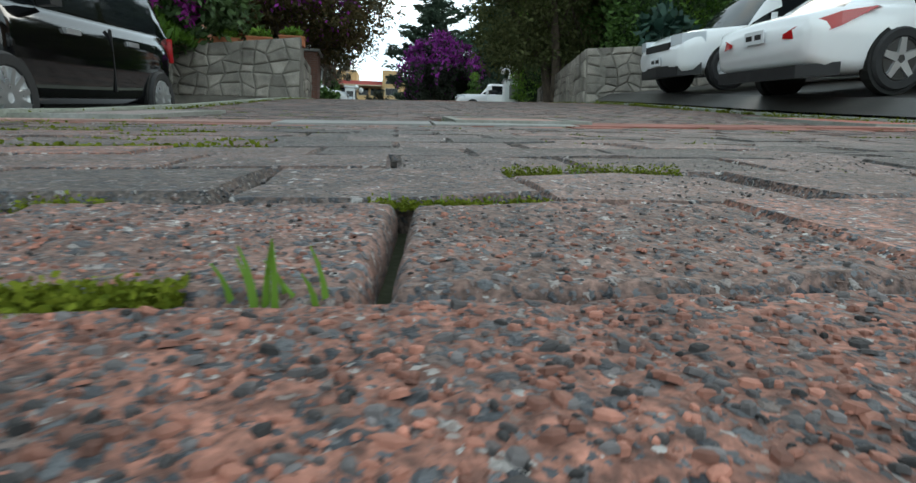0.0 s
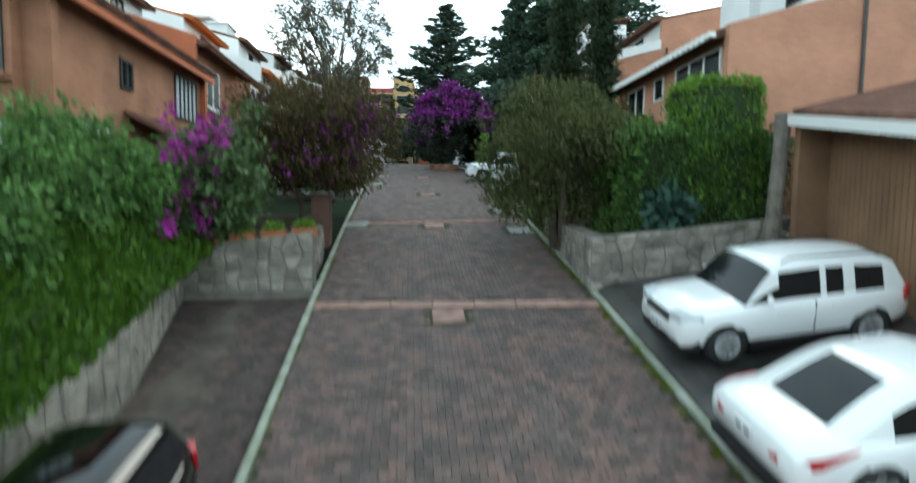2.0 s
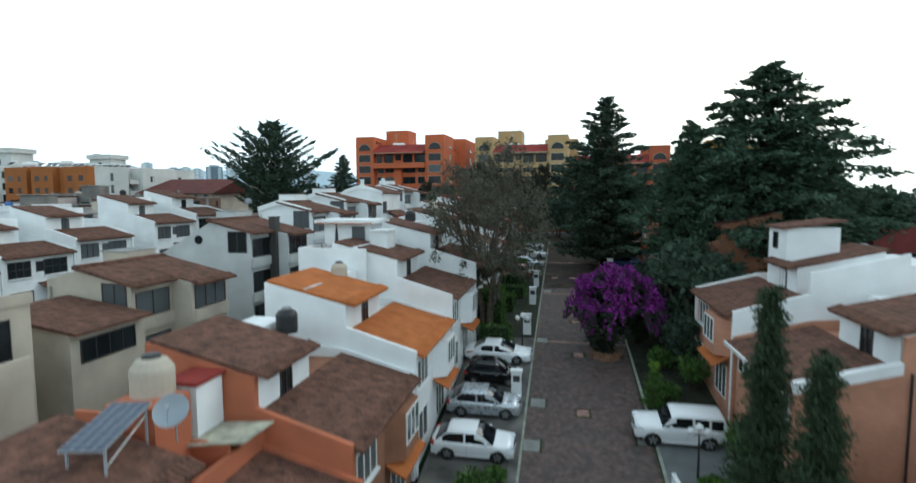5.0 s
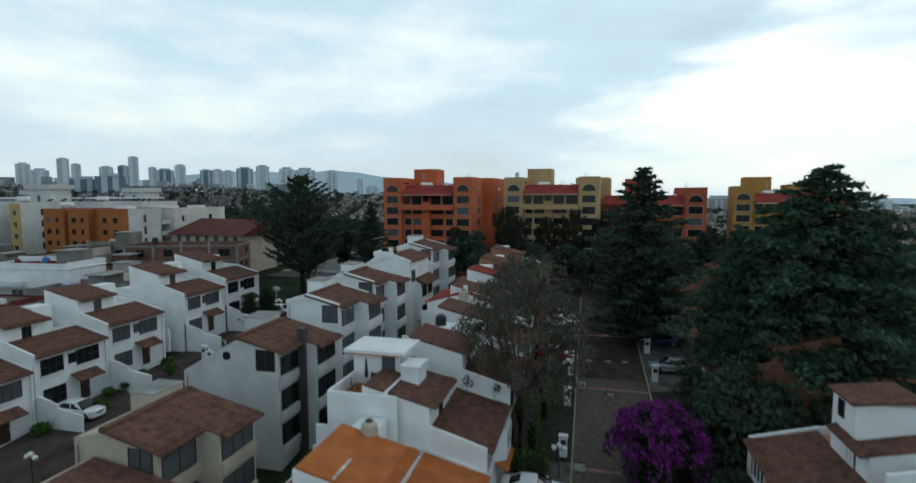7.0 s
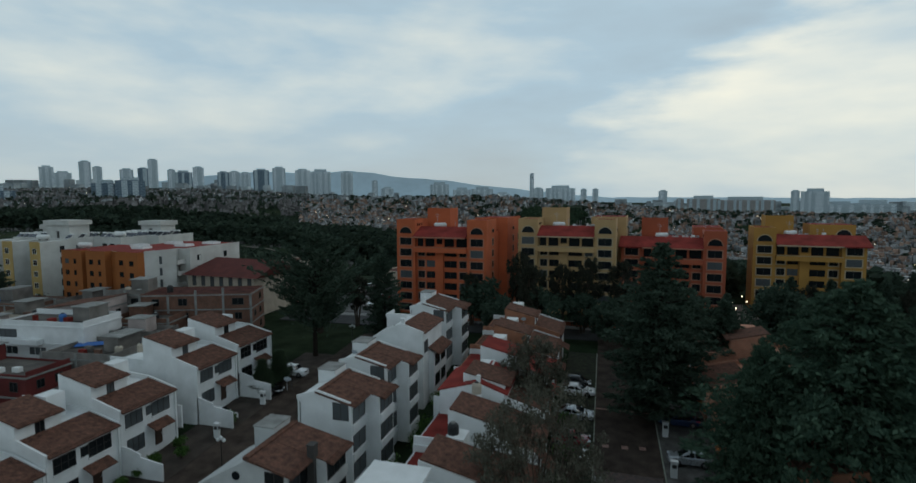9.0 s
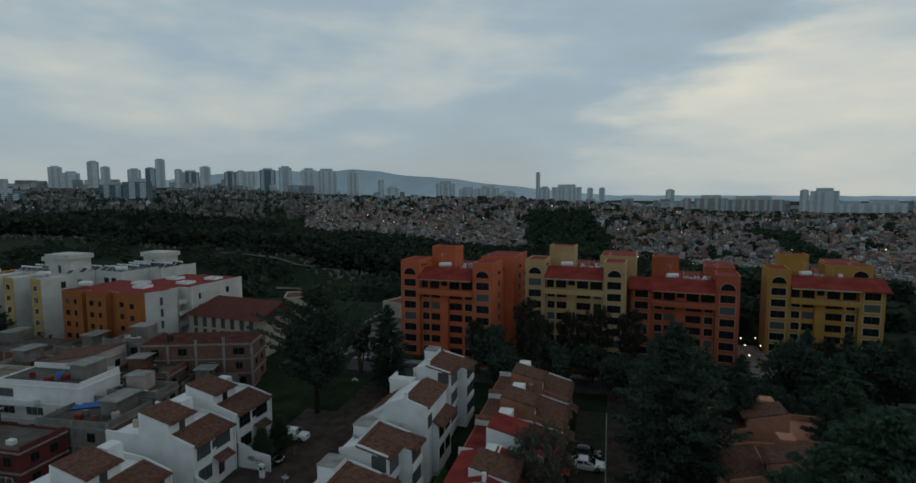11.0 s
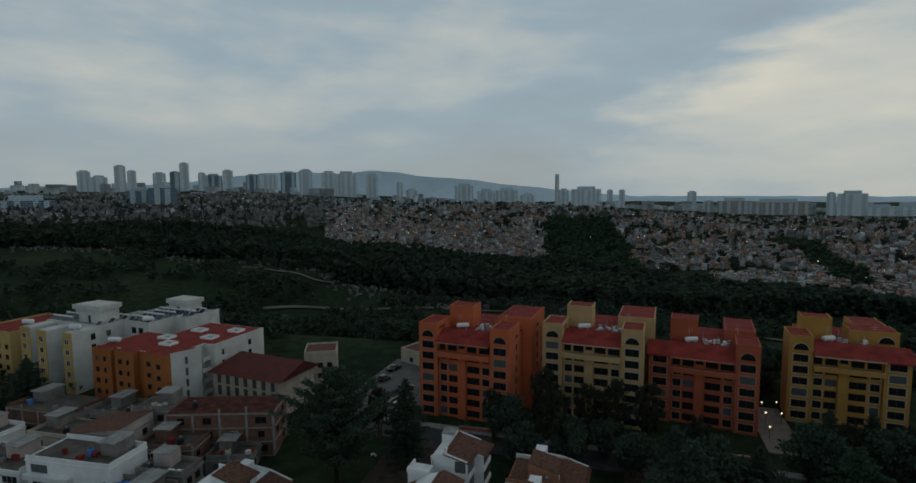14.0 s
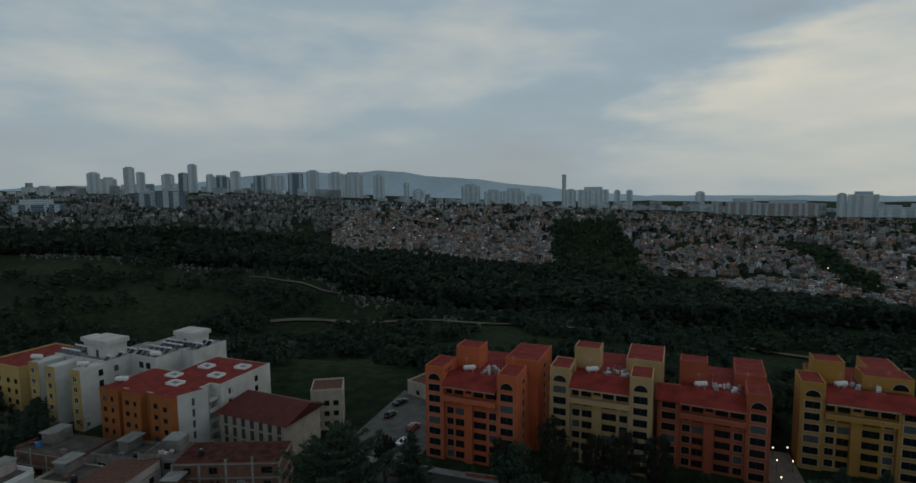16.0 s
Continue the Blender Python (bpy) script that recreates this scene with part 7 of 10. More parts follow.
        trimmed_window(b, 21.0, 22.1, z0, z0 + 1.4, rx, trim, DARKGLASS, "x")
    if left_tower:
        half_round(b, 2.15, 17.35, 1.35, 0.0, trim)
    if not right_back:
        half_round(b, 18.45, 17.35, 1.35, 0.0, trim)
    half_round(b, 4.75, 17.6, 0.75, W, trim, "x")
    half_round(b, 16.55, 17.6, 0.75, rx, trim, "x")
    # plant on the roof
    part("gas_tank", Mb().lathe([(0.3, -1.4), (0.55, -1.2), (0.55, 1.2), (0.3, 1.4)], 9.6, 18.9, 14, "y").box(9.3, 9.9, -0.8, -0.7, 17.7, 18.5).box(9.3, 9.9, 0.7, 0.8, 17.7, 18.5), FRAME_WHITE, b, m=pose(3.2, 14.2, 0, 0, 0, -60))
    rng = random.Random(len(label))
    for i in range(16):
        x, y = rng.uniform(10.0, 15.5), rng.uniform(4.2, 9.0)
        w = rng.uniform(0.35, 0.75)
        part("roof_box", Mb().box(x, x + w, y, y + w, 17.75, 17.75 + rng.uniform(0.4, 1.5)), rng.choice([CONCRETE, GREYPL, FRAME_WHITE, STEEL]), b)
    for i in range(5):
        x, y = rng.uniform(9.5, 15.5), rng.uniform(4.0, 8.5)
        part("roof_pipe", Mb().tube([(x, y, 17.7, 0.035), (x, y, 19.8 + rng.uniform(0, 0.8), 0.03)], 5), STEEL, b)
    for x, y in ((16.9, 9.6), (7.6, 5.2)):
        part("antenna", Mb().tube([(x, y, 17.5, 0.04), (x, y, 21.6, 0.03)], 6).box(x - 0.6, x + 0.6, y - 0.02, y + 0.02, 21.2, 21.25).box(x - 0.4, x + 0.4, y - 0.02, y + 0.02, 20.8, 20.85), STEEL, b)
    return b


APT_ORANGE = mat("block_orange_plaster", (0.54, 0.130, 0.050), 0.9, 0.12, 0.25, 12, 0.1)
APT_SAND = mat("block_sand_plaster", (0.50, 0.33, 0.155), 0.9, 0.12, 0.25, 12, 0.1)
APT_BRICK = mat("block_brick_plaster", (0.40, 0.098, 0.046), 0.9, 0.12, 0.25, 12, 0.1)
APT_OCHRE = mat("block_ochre_plaster", (0.44, 0.235, 0.055), 0.9, 0.12, 0.25, 12, 0.1)
TRIM_O = mat("block_trim_salmon", (0.42, 0.20, 0.13), 0.9, 0.1, 1, 20, 0.1)
TRIM_S = mat("block_trim_sand", (0.45, 0.36, 0.24), 0.9, 0.1, 1, 20, 0.1)
apartment_block(pose(-45.8, 115.6, 12.9, 0, 0, -4), APT_ORANGE, TRIM_O, "bright orange seven-storey apartment block with half-round top windows and red roof")
apartment_block(pose(-19.9, 122.4, 13.0, 0, 0, -4), APT_SAND, TRIM_S, "sand-coloured apartment block with half-round top windows and red roof")
apartment_block(pose(2.0, 127.2, 10.6, 0, 0, -7), APT_BRICK, TRIM_O, "brick-red apartment block with one half-round top window and red roof", left_tower=False, far_tower=False)
apartment_block(pose(29.7, 134.6, 11.0, 0, 0, -5.5), APT_OCHRE, TRIM_S, "ochre yellow apartment block with half-round top windows and red roof", far_tower=False, right_back=True)


# ---- buildings at the west edge of the estate ----
def flat_block(name, m, w, d, h, wall, roof, label, cols, rows, z_first, fh, group="", glass=None, fins=0, fin_mat=None, side=True, roof_t=0.25):
    """A flat-roofed block: front towards local -y, x from 0 to w, y from 0 to d."""
    b = thing(name, label, "building", m, group)
    part("wall", Mb().box(0, w, 0, d, -4, h), wall, b)
    part("roof", Mb().box(0.2, w - 0.2, 0.2, d - 0.2, h - 0.1, h + 0.02), roof, b)
    part("parapet", Mb().box(0, w, 0, 0.2, h, h + roof_t + 0.2).box(0, w, d - 0.2, d, h, h + roof_t + 0.2).box(0, 0.2, 0.2, d - 0.2, h, h + roof_t + 0.2).box(w - 0.2, w, 0.2, d - 0.2, h, h + roof_t + 0.2), wall, b)
    for f in range(fins):
        x = w * (f + 0.5) / fins
        part("projecting_bay", Mb().box(x - w / fins * 0.15, x + w / fins * 0.15, -1.6, 0.05, -4, h), fin_mat or wall, b)
    for c in cols:
        for r in range(rows):
            yw = -1.6 if fins and any(abs(c - w * (f + 0.5) / fins) < w / fins * 0.15 for f in range(fins)) else 0.0
            window(b, c - 0.55, c + 0.55, z_first + fh * r, z_first + fh * r + 1.15, yw, 1, 0, FRAME_DARK, glass or DARKGLASS, "y")
    if side:
        for y in (d * 0.3, d * 0.7):
            for r in range(rows):
                window(b, y - 0.4, y + 0.4, z_first + fh * r, z_first + fh * r + 1.3, w, 0, 0, FRAME_DARK, DARKGLASS)
    return b


YELLOW = mat("yellow_plaster", (0.50, 0.345, 0.13), 0.9, 0.1, 0.3, 15, 0.1)
BURNT = mat("burnt_orange_plaster", (0.34, 0.115, 0.030), 0.9, 0.12, 0.3, 15, 0.1)
BLOCK_WHITE = mat("weathered_white_plaster", (0.60, 0.60, 0.57), 0.9, 0.16, 0.3, 14, 0.12, tint=(0.47, 0.46, 0.43))
# the white block: yellow-fronted wings, a comb of light courts, and masses stepping back behind
wb = thing("apartment_block", "white apartment block with yellow-fronted wings and rooftop solar heaters", "apartment building", pose(-131.6, 101.5, 12.3, 0, 0, -4), "apartment blocks")
WTOP = 15.3
for k, (x0, x1, y0, y1) in enumerate(((-20.6, 0.0, 6.5, 17.0), (-8.0, 9.6, 13.2, 24.0), (-6.0, 13.6, 21.0, 32.5), (-20.3, -16.4, 0.0, 6.6), (-12.4, -8.9, -0.6, 6.6), (-3.4, 0.0, 0.0, 6.6))):
    wing = k > 2
    part("wing" if wing else "wall", Mb().box(x0, x1, y0, y1, -4, WTOP - 0.003 * k), BLOCK_WHITE, wb)
    if not wing:
        part("roof", Mb().box(x0 + 0.2, x1 - 0.2, y0 + 0.2, y1 - 0.2, WTOP - 0.1, WTOP + 0.02 + 0.004 * k), CONCRETE, wb)
        part("parapet", Mb().box(x0, x1, y0, y0 + 0.18, WTOP, WTOP + 0.45).box(x1 - 0.18, x1, y0 + 0.18, y1, WTOP, WTOP + 0.45), BLOCK_WHITE, wb)
    else:
        part("yellow_front", Mb().box(x0 - 0.03, x1 + 0.03, y0 - 0.15, y0, -4, WTOP + 0.1), YELLOW, wb)
        for r in range(5):
            z0 = 1.5 + 2.75 * r
            window(wb, x0 + 1.0, x0 + 2.3, z0, z0 + 1.25, y0 - 0.15, 1, 0, FRAME_WHITE, DARKGLASS, "y")
            if k == 5:
                window(wb, 4.6, 5.6, z0, z0 + 1.5, x1, 1, 0, FRAME_DARK, DARKGLASS)
for r in range(5):
    z0 = 1.5 + 2.75 * r
    for x0 in (3.2, 5.8):
        window(wb, x0, x0 + 1.5, z0, z0 + 1.5, 13.2, 1, 0, FRAME_DARK, DARKGLASS, "y")
    window(wb, 8.6, 9.6, z0, z0 + 1.4, 0.0, 1, 0, FRAME_DARK, GREYGLASS)
part("plinth", Mb().box(-20.7, 0.1, 6.3, 6.5, -4, 0.9), CONCRETE, wb)
# the burnt orange block with a white flank
ob_ = thing("apartment_block", "burnt orange apartment block with a red roof and stepped white flank", "apartment building", pose(-119.3, 98.5, 12.4, 0, 0, -2), "apartment blocks")
OTOP = 14.1
part("wall", Mb().plate([(0.0, 0.3), (22.2, 0.3), (24.6, 6.4), (22.4, 6.6), (22.4, 9.4), (25.6, 9.4), (25.8, 25.5), (8, 25.5), (8, 13), (0, 13)], -4, OTOP), BLOCK_WHITE, ob_)
part("roof", Mb().plate([(0.3, 0.6), (21.9, 0.6), (24.1, 6.1), (22.0, 6.3), (22.0, 9.7), (25.3, 9.7), (25.5, 25.2), (8.3, 25.2), (8.3, 12.7), (0.3, 12.7)], OTOP - 0.05, OTOP + 0.05), ROOF_RED, ob_)
part("roof_kerb", Mb().plate([(22.0, 0.3), (22.2, 0.3), (24.6, 6.4), (24.4, 6.4)], OTOP, OTOP + 0.2).plate([(25.4, 9.4), (25.6, 9.4), (25.8, 25.5), (25.6, 25.5)], OTOP, OTOP + 0.2), BLOCK_WHITE, ob_)
part("recessed_front", Mb().box(0.02, 22.2, 0.0, 0.3, -4, OTOP + 0.02), BURNT, ob_)
for x0, x1, y0 in ((0.0, 6.0, -1.3), (7.5, 13.2, -1.5), (15.2, 18.9, -0.7), (19.0, 22.3, -1.5)):
    part("front_bay", Mb().box(x0, x1, y0, 0.02, -1.2 if x0 else -4, OTOP + 0.06), BURNT, ob_)
    part("bay_roof", Mb().box(x0 + 0.1, x1 - 0.1, y0 + 0.1, 0.4, OTOP + 0.06, OTOP + 0.1), ROOF_RED, ob_)
    for r in range(5):
        z0 = 1.0 + 2.55 * r
        trimmed_window(ob_, x0 + 1.0, x0 + 2.2, z0, z0 + 1.1, y0, BURNT, DARKGLASS if (r + int(x0)) % 4 else GREYGLASS, proud=0.03)
        if x1 - x0 > 5:
            trimmed_window(ob_, x0 + 3.6, x0 + 4.4, z0, z0 + 1.1, y0, BURNT, DARKGLASS, proud=0.03)
for i in range(8):
    part("garage_opening", Mb().box(0.6 + 2.75 * i, 2.4 + 2.75 * i, -1.55, -1.3, -2.6, -0.6), DARKGLASS, ob_)
fl = math.degrees(math.atan2(6.1, 2.4))
for r in range(5):
    z0 = 1.0 + 2.55 * r
    part("slit_window", Mb().box(3.0, 3.55, -0.05, 0.03, z0, z0 + 1.7), GREYGLASS, ob_, m=pose(22.2, 0.3, 0, 0, 0, fl))
    part("balcony_slab", Mb().box(22.3, 24.6, 6.7, 9.3, z0 - 0.55, z0 - 0.4).box(24.45, 24.6, 6.7, 9.3, z0 - 0.4, z0 + 0.45), BLOCK_WHITE, ob_)
    window(ob_, 11.5, 12.6, z0, z0 + 1.2, 25.62, 1, 0, FRAME_DARK, DARKGLASS)
    window(ob_, 20.0, 20.9, z0, z0 + 1.3, 25.74, 0, 0, FRAME_DARK, DARKGLASS)
# a lower ochre block with red roofs at the estate's edge
flat_block("apartment_block", pose(-170, 103, 12.0, 0, 0, -4), 15.5, 18, 13.6, YELLOW, ROOF_RED, "ochre apartment block with a flat red roof", [2.5, 6.5, 10.5, 13.8], 4, 1.2, 2.75, "apartment blocks", side=True)
flat_block("apartment_block", pose(-172, 86, 11.6, 0, 0, -4), 19, 9, 8.0, YELLOW, ROOF_RED, "low ochre wing with a flat red roof", [3, 8, 13, 16.5], 2, 1.2, 2.75, "apartment blocks", side=True)


def wb_at(x, y, z):
    p = Matrix.Translation((-131.6, 101.5, 12.3)) @ Matrix.Rotation(radians(-4), 4, "Z") @ Vector((x, y, z))
    return p


for x0, x1, y0, y1, step in ((-19.5, -1.0, 8.2, 15.8, 2.05), (1.5, 8.6, 15.4, 22.5, 2.05), (0.0, 12.5, 25.0, 31.0, 2.05)):
    for j in range(int((y1 - y0) / 3.4) + 1):
        for i in range(int((x1 - x0) / step) + 1):
            p = wb_at(x0 + i * step, y0 + j * 3.4, WTOP + 0.03)
            if -11.5 < x0 + i * step < -2.2 and y0 + j * 3.4 < 14:
                continue
            solar_heater(pose(p.x, p.y, p.z, 0, 0, -94))
for x, y, w, d, h in ((-6.8, 11.5, 4.2, 2.6, 3.6), (-16.5, 14.4, 2.2, 1.6, 2.2), (6.2, 27.5, 3.6, 2.4, 2.9)):
    p = wb_at(x, y, WTOP)
    b = thing("roof_hut", "white stair hut with a broad flat cap on a roof", "roof hut", pose(p.x, p.y, p.z, 0, 0, -4), "roof huts")
    part("wall", Mb().box(-w, w, -d, d, 0, h), BLOCK_WHITE, b)
    part("cap", Mb().box(-w - 0.5, w + 0.5, -d - 0.5, d + 0.5, h, h + 1.15).box(-w + 0.2, w - 0.2, -d + 0.2, d - 0.2, h + 1.15, h + 1.2), BLOCK_WHITE, b)
    part("door", Mb().box(-0.45, 0.45, -d - 0.06, -d + 0.02, 0, 2.0), FRAME_DARK, b)
for x, y in ((15.0, 6.2), (10.0, 10.2), (20.0, 13.5), (12.4, 17.8), (21.6, 20.5)):
    p = Matrix.Translation((-119.3, 98.5, 12.4)) @ Matrix.Rotation(radians(-2), 4, "Z") @ Vector((x, y, OTOP + 0.05))
    lw = thing("light_well", "white walled light well in a red roof", "light well", pose(p.x, p.y, p.z, 0, 0, -2), "light wells")
    part("wall", Mb().box(-1.7, 1.7, -1.3, -1.1, 0, 0.55).box(-1.7, 1.7, 1.1, 1.3, 0, 0.55).box(-1.7, -1.5, -1.1, 1.1, 0, 0.55).box(1.5, 1.7, -1.1, 1.1, 0, 0.55), WHITE, lw)
    part("well", Mb().box(-1.5, 1.5, -1.1, 1.1, 0.02, 0.05), CONCRETE, lw)
gt = thing("gas_tank", "white cylindrical gas tank on a red roof", "gas tank", pose(-117.2, 101.2, 26.55, 0, 0, 20))
part("shell", Mb().lathe([(0.3, -1.5), (0.6, -1.25), (0.6, 1.25), (0.3, 1.5)], 0, 0.85, 14, "y"), FRAME_WHITE, gt, m=pose(0, 0, 0, 0, 0, 90))
part("cradle", Mb().box(-0.9, -0.75, -0.4, 0.4, 0, 0.5).box(0.75, 0.9, -0.4, 0.4, 0, 0.5), CONCRETE, gt)
for x, y, z in ((-150.5, 104.0, 27.9), (-133.0, 103.5, 27.9), (-122.5, 115.2, 27.9)):
    g2 = copy_thing(gt, pose(x, y, z, 0, 0, 15))
    tagged(g2, "white cylindrical gas tank on a flat roof", "gas tank")

hall = thing("hall", "cream hall with tall slit windows under a dark red hipped roof", "building", pose(-92.6, 104.9, 12.3, 0, 0, -4))
part("wall", Mb().box(0, 18.6, 0.3, 12.5, -4, 9.0), CREAM, hall)
part("roof", Mb().add([(-0.8, -0.8, 8.6), (20.0, -0.8, 8.6), (20.0, 13.3, 8.6), (-0.8, 13.3, 8.6), (2.5, 6.5, 11.9), (21.2, 6.0, 11.8)], [(0, 1, 5, 4), (1, 2, 5), (2, 3, 4, 5), (3, 0, 4), (0, 3, 2, 1)]), mat("dark_red_tile_roof", (0.12, 0.026, 0.020), 0.85, 0.2, 0.5, 14, 0.5), hall)
part("gable", Mb().add([(19.2, 0.3, 8.9), (19.2, 12.5, 8.9), (20.2, 6.2, 11.6), (19.0, 0.3, 8.9), (19.0, 12.5, 8.9), (19.0, 6.2, 11.6)], [(0, 1, 2), (3, 5, 4), (0, 2, 5, 3), (1, 4, 5, 2)]), CREAM, hall)
for i in range(7):
    x = 1.4 + 2.55 * i
    for k in range(3):
        window(hall, x, x + 0.95, 0.8 + 2.7 * k, 2.9 + 2.7 * k, 0.3, 0, 1, FRAME_DARK, GREYGLASS, "y")
flat_block("annex", pose(-77.0, 118.0, 12.7, 0, 0, 28), 7.6, 8, 9.8, CREAM, ROOF, "cream annex with a dull brown roof", [1.6, 3.8, 6.0], 3, 1.0, 2.6)
flat_block("workshop", pose(-64, 146, 12.8, 0, 0, -20), 14.0, 9, 4.0, CREAM, mat("rust_roof", (0.14, 0.05, 0.035), 0.9, 0.3, 0.6, 12, 0.3), "low workshop with a rusty roof behind the car park", [4, 8], 1, 1.0, 2.6)
# rough self-built houses behind the far row
TANKS = ((CREAM, "cream"), (BLACK, "black"), (plain("blue_tank", (0.05, 0.16, 0.42), 0.5), "blue"))
DULL_RED = mat("faded_red_roof", (0.105, 0.040, 0.032), 0.95, 0.4, 0.6, 14, 0.3, spec=0.1)
ROUGH_ROOF = mat("stained_roof_screed", (0.115, 0.102, 0.090), 0.95, 0.35, 0.5, 12, 0.3)
PINKPL = mat("pale_pink_plaster", (0.50, 0.42, 0.39), 0.9, 0.18, 0.5, 20, 0.1)
BLOCKS = mat("dull_grey_block", (0.24, 0.22, 0.20), 0.95, 0.25, 0.5, 14, 0.3)
TARP = plain("blue_tarpaulin", (0.04, 0.14, 0.42), 0.5)


def rough_house(m, w, d, floors, wall, label, seed, side=None, strip_windows=False, mono=0.0, bare=None):
    """A self-built house with slab edges, columns, odd windows, parapets and a cluttered roof. Front towards local -y."""
    rng = random.Random(seed)
    b = thing("house", label, "house", m, "rough houses")
    fh, side = 2.75, side or wall
    h = fh * floors
    part("wall", Mb().box(0, w, 0, d, -4, h), wall, b)
    if side is not wall:
        part("flank", Mb().box(w, w + 0.06, 0.05, d - 0.05, -4, h), side, b)
    for k in range(floors + 1):
        part("slab_edge", Mb().box(-0.12, w + 0.14, -0.12, d + 0.12, fh * k - 0.14, fh * k + 0.08), CONCRETE if wall is not WHITE else WHITE, b)
    n = max(2, int(w / 4.2))
    for i in range(n + 1):
        x = w * i / n
        if wall in (REDBRICK, BLOCKS):
            part("column", Mb().box(x - 0.2, x + 0.2, -0.08, 0.1, -4, h + rng.choice([0, 0.9, 1.3])), CONCRETE, b)
    for k in range(floors):
        for i in range(n):
            if rng.random() < 0.14:
                continue
            cx, ww = w * (i + 0.5) / n + rng.uniform(-0.3, 0.3), rng.choice([0.6, 0.75, 1.0]) if not strip_windows else 1.55
            window(b, cx - ww, cx + ww, fh * k + 0.85, fh * k + 2.05, 0.0, 1 if ww < 1.2 else 2, 0, rng.choice([FRAME_DARK, FRAME_WHITE, FRAME_DARK]), rng.choice([DARKGLASS, DARKGLASS, GREYGLASS]), "y")
        for q in (0.3, 0.7):
            if rng.random() < 0.6:
                window(b, d * q - 0.5, d * q + 0.5, fh * k + 0.9, fh * k + 2.0, w + (0.06 if side is not wall else 0.0), 1, 0, FRAME_DARK, DARKGLASS)
    if strip_windows:
        part("balcony", Mb().box(0.4, w * 0.55, -1.1, 0.0, fh * (floors - 1) - 0.1, fh * (floors - 1) + 0.75), wall, b)
    if mono:
        part("mono_roof", Mb().slab([(0, h), (w, h + mono), (w, h), (0, h - 0.1)], 0.1, d - 0.1), wall, b)
        part("roof_sheet", Mb().add([(-0.3, -0.4, h + 0.1), (w + 0.2, -0.4, h + mono + 0.1), (w + 0.2, d + 0.3, h + mono + 0.1), (-0.3, d + 0.3, h + 0.1), (-0.3, -0.4, h + 0.2), (w + 0.2, -0.4, h + mono + 0.2), (w + 0.2, d + 0.3, h + mono + 0.2), (-0.3, d + 0.3, h + 0.2)], [(3, 2, 1, 0), (4, 5, 6, 7), (0, 1, 5, 4), (1, 2, 6, 5), (2, 3, 7, 6), (3, 0, 4, 7)]), ROOF, b)
        return b
    part("roof", Mb().box(0.15, w - 0.15, 0.15, d - 0.15, h + 0.06, h + 0.1), bare or ROUGH_ROOF, b)
    for x0, x1, y0, y1 in ((0, w, 0, 0.15), (0, w, d - 0.15, d), (0, 0.15, 0.15, d - 0.15), (w - 0.15, w, 0.15, d - 0.15)):
        part("parapet", Mb().box(x0, x1, y0, y1, h + 0.08, h + rng.choice([0.35, 0.8, 1.0]) if bare is None else h + 0.2), wall, b)
    if w > 7 and bare is None:
        hx = rng.uniform(0.5, w - 4)
        part("roof_room", Mb().box(hx, hx + rng.uniform(2.4, 3.4), d * 0.45, d - 0.3, h + 0.1, h + 2.4), rng.choice([wall, BLOCKS, PINKPL]), b)
        part("roof_room_slab", Mb().box(hx - 0.3, hx + 3.2, d * 0.4, d, h + 2.4, h + 2.55), CONCRETE, b)
        for i in range(3):
            x, y = rng.uniform(0.6, w - 1), rng.uniform(0.6, d * 0.4)
            part("roof_junk", Mb().box(x, x + rng.uniform(0.4, 1.3), y, y + rng.uniform(0.4, 1.0), h + 0.1, h + rng.uniform(0.5, 1.1)), rng.choice([BLOCKS, REDBRICK, ROOF_RED, FRAME_WHITE]), b)
    x, y = rng.uniform(1, w - 1), rng.uniform(d * 0.15, d * 0.4)
    mt, nm = rng.choice(TANKS)
    water_tank(0, 0, 0, mt, nm + " plastic water tank on a flat roof", 0.55, 1.3, m=m @ pose(x, y, h + 0.1))
    return b


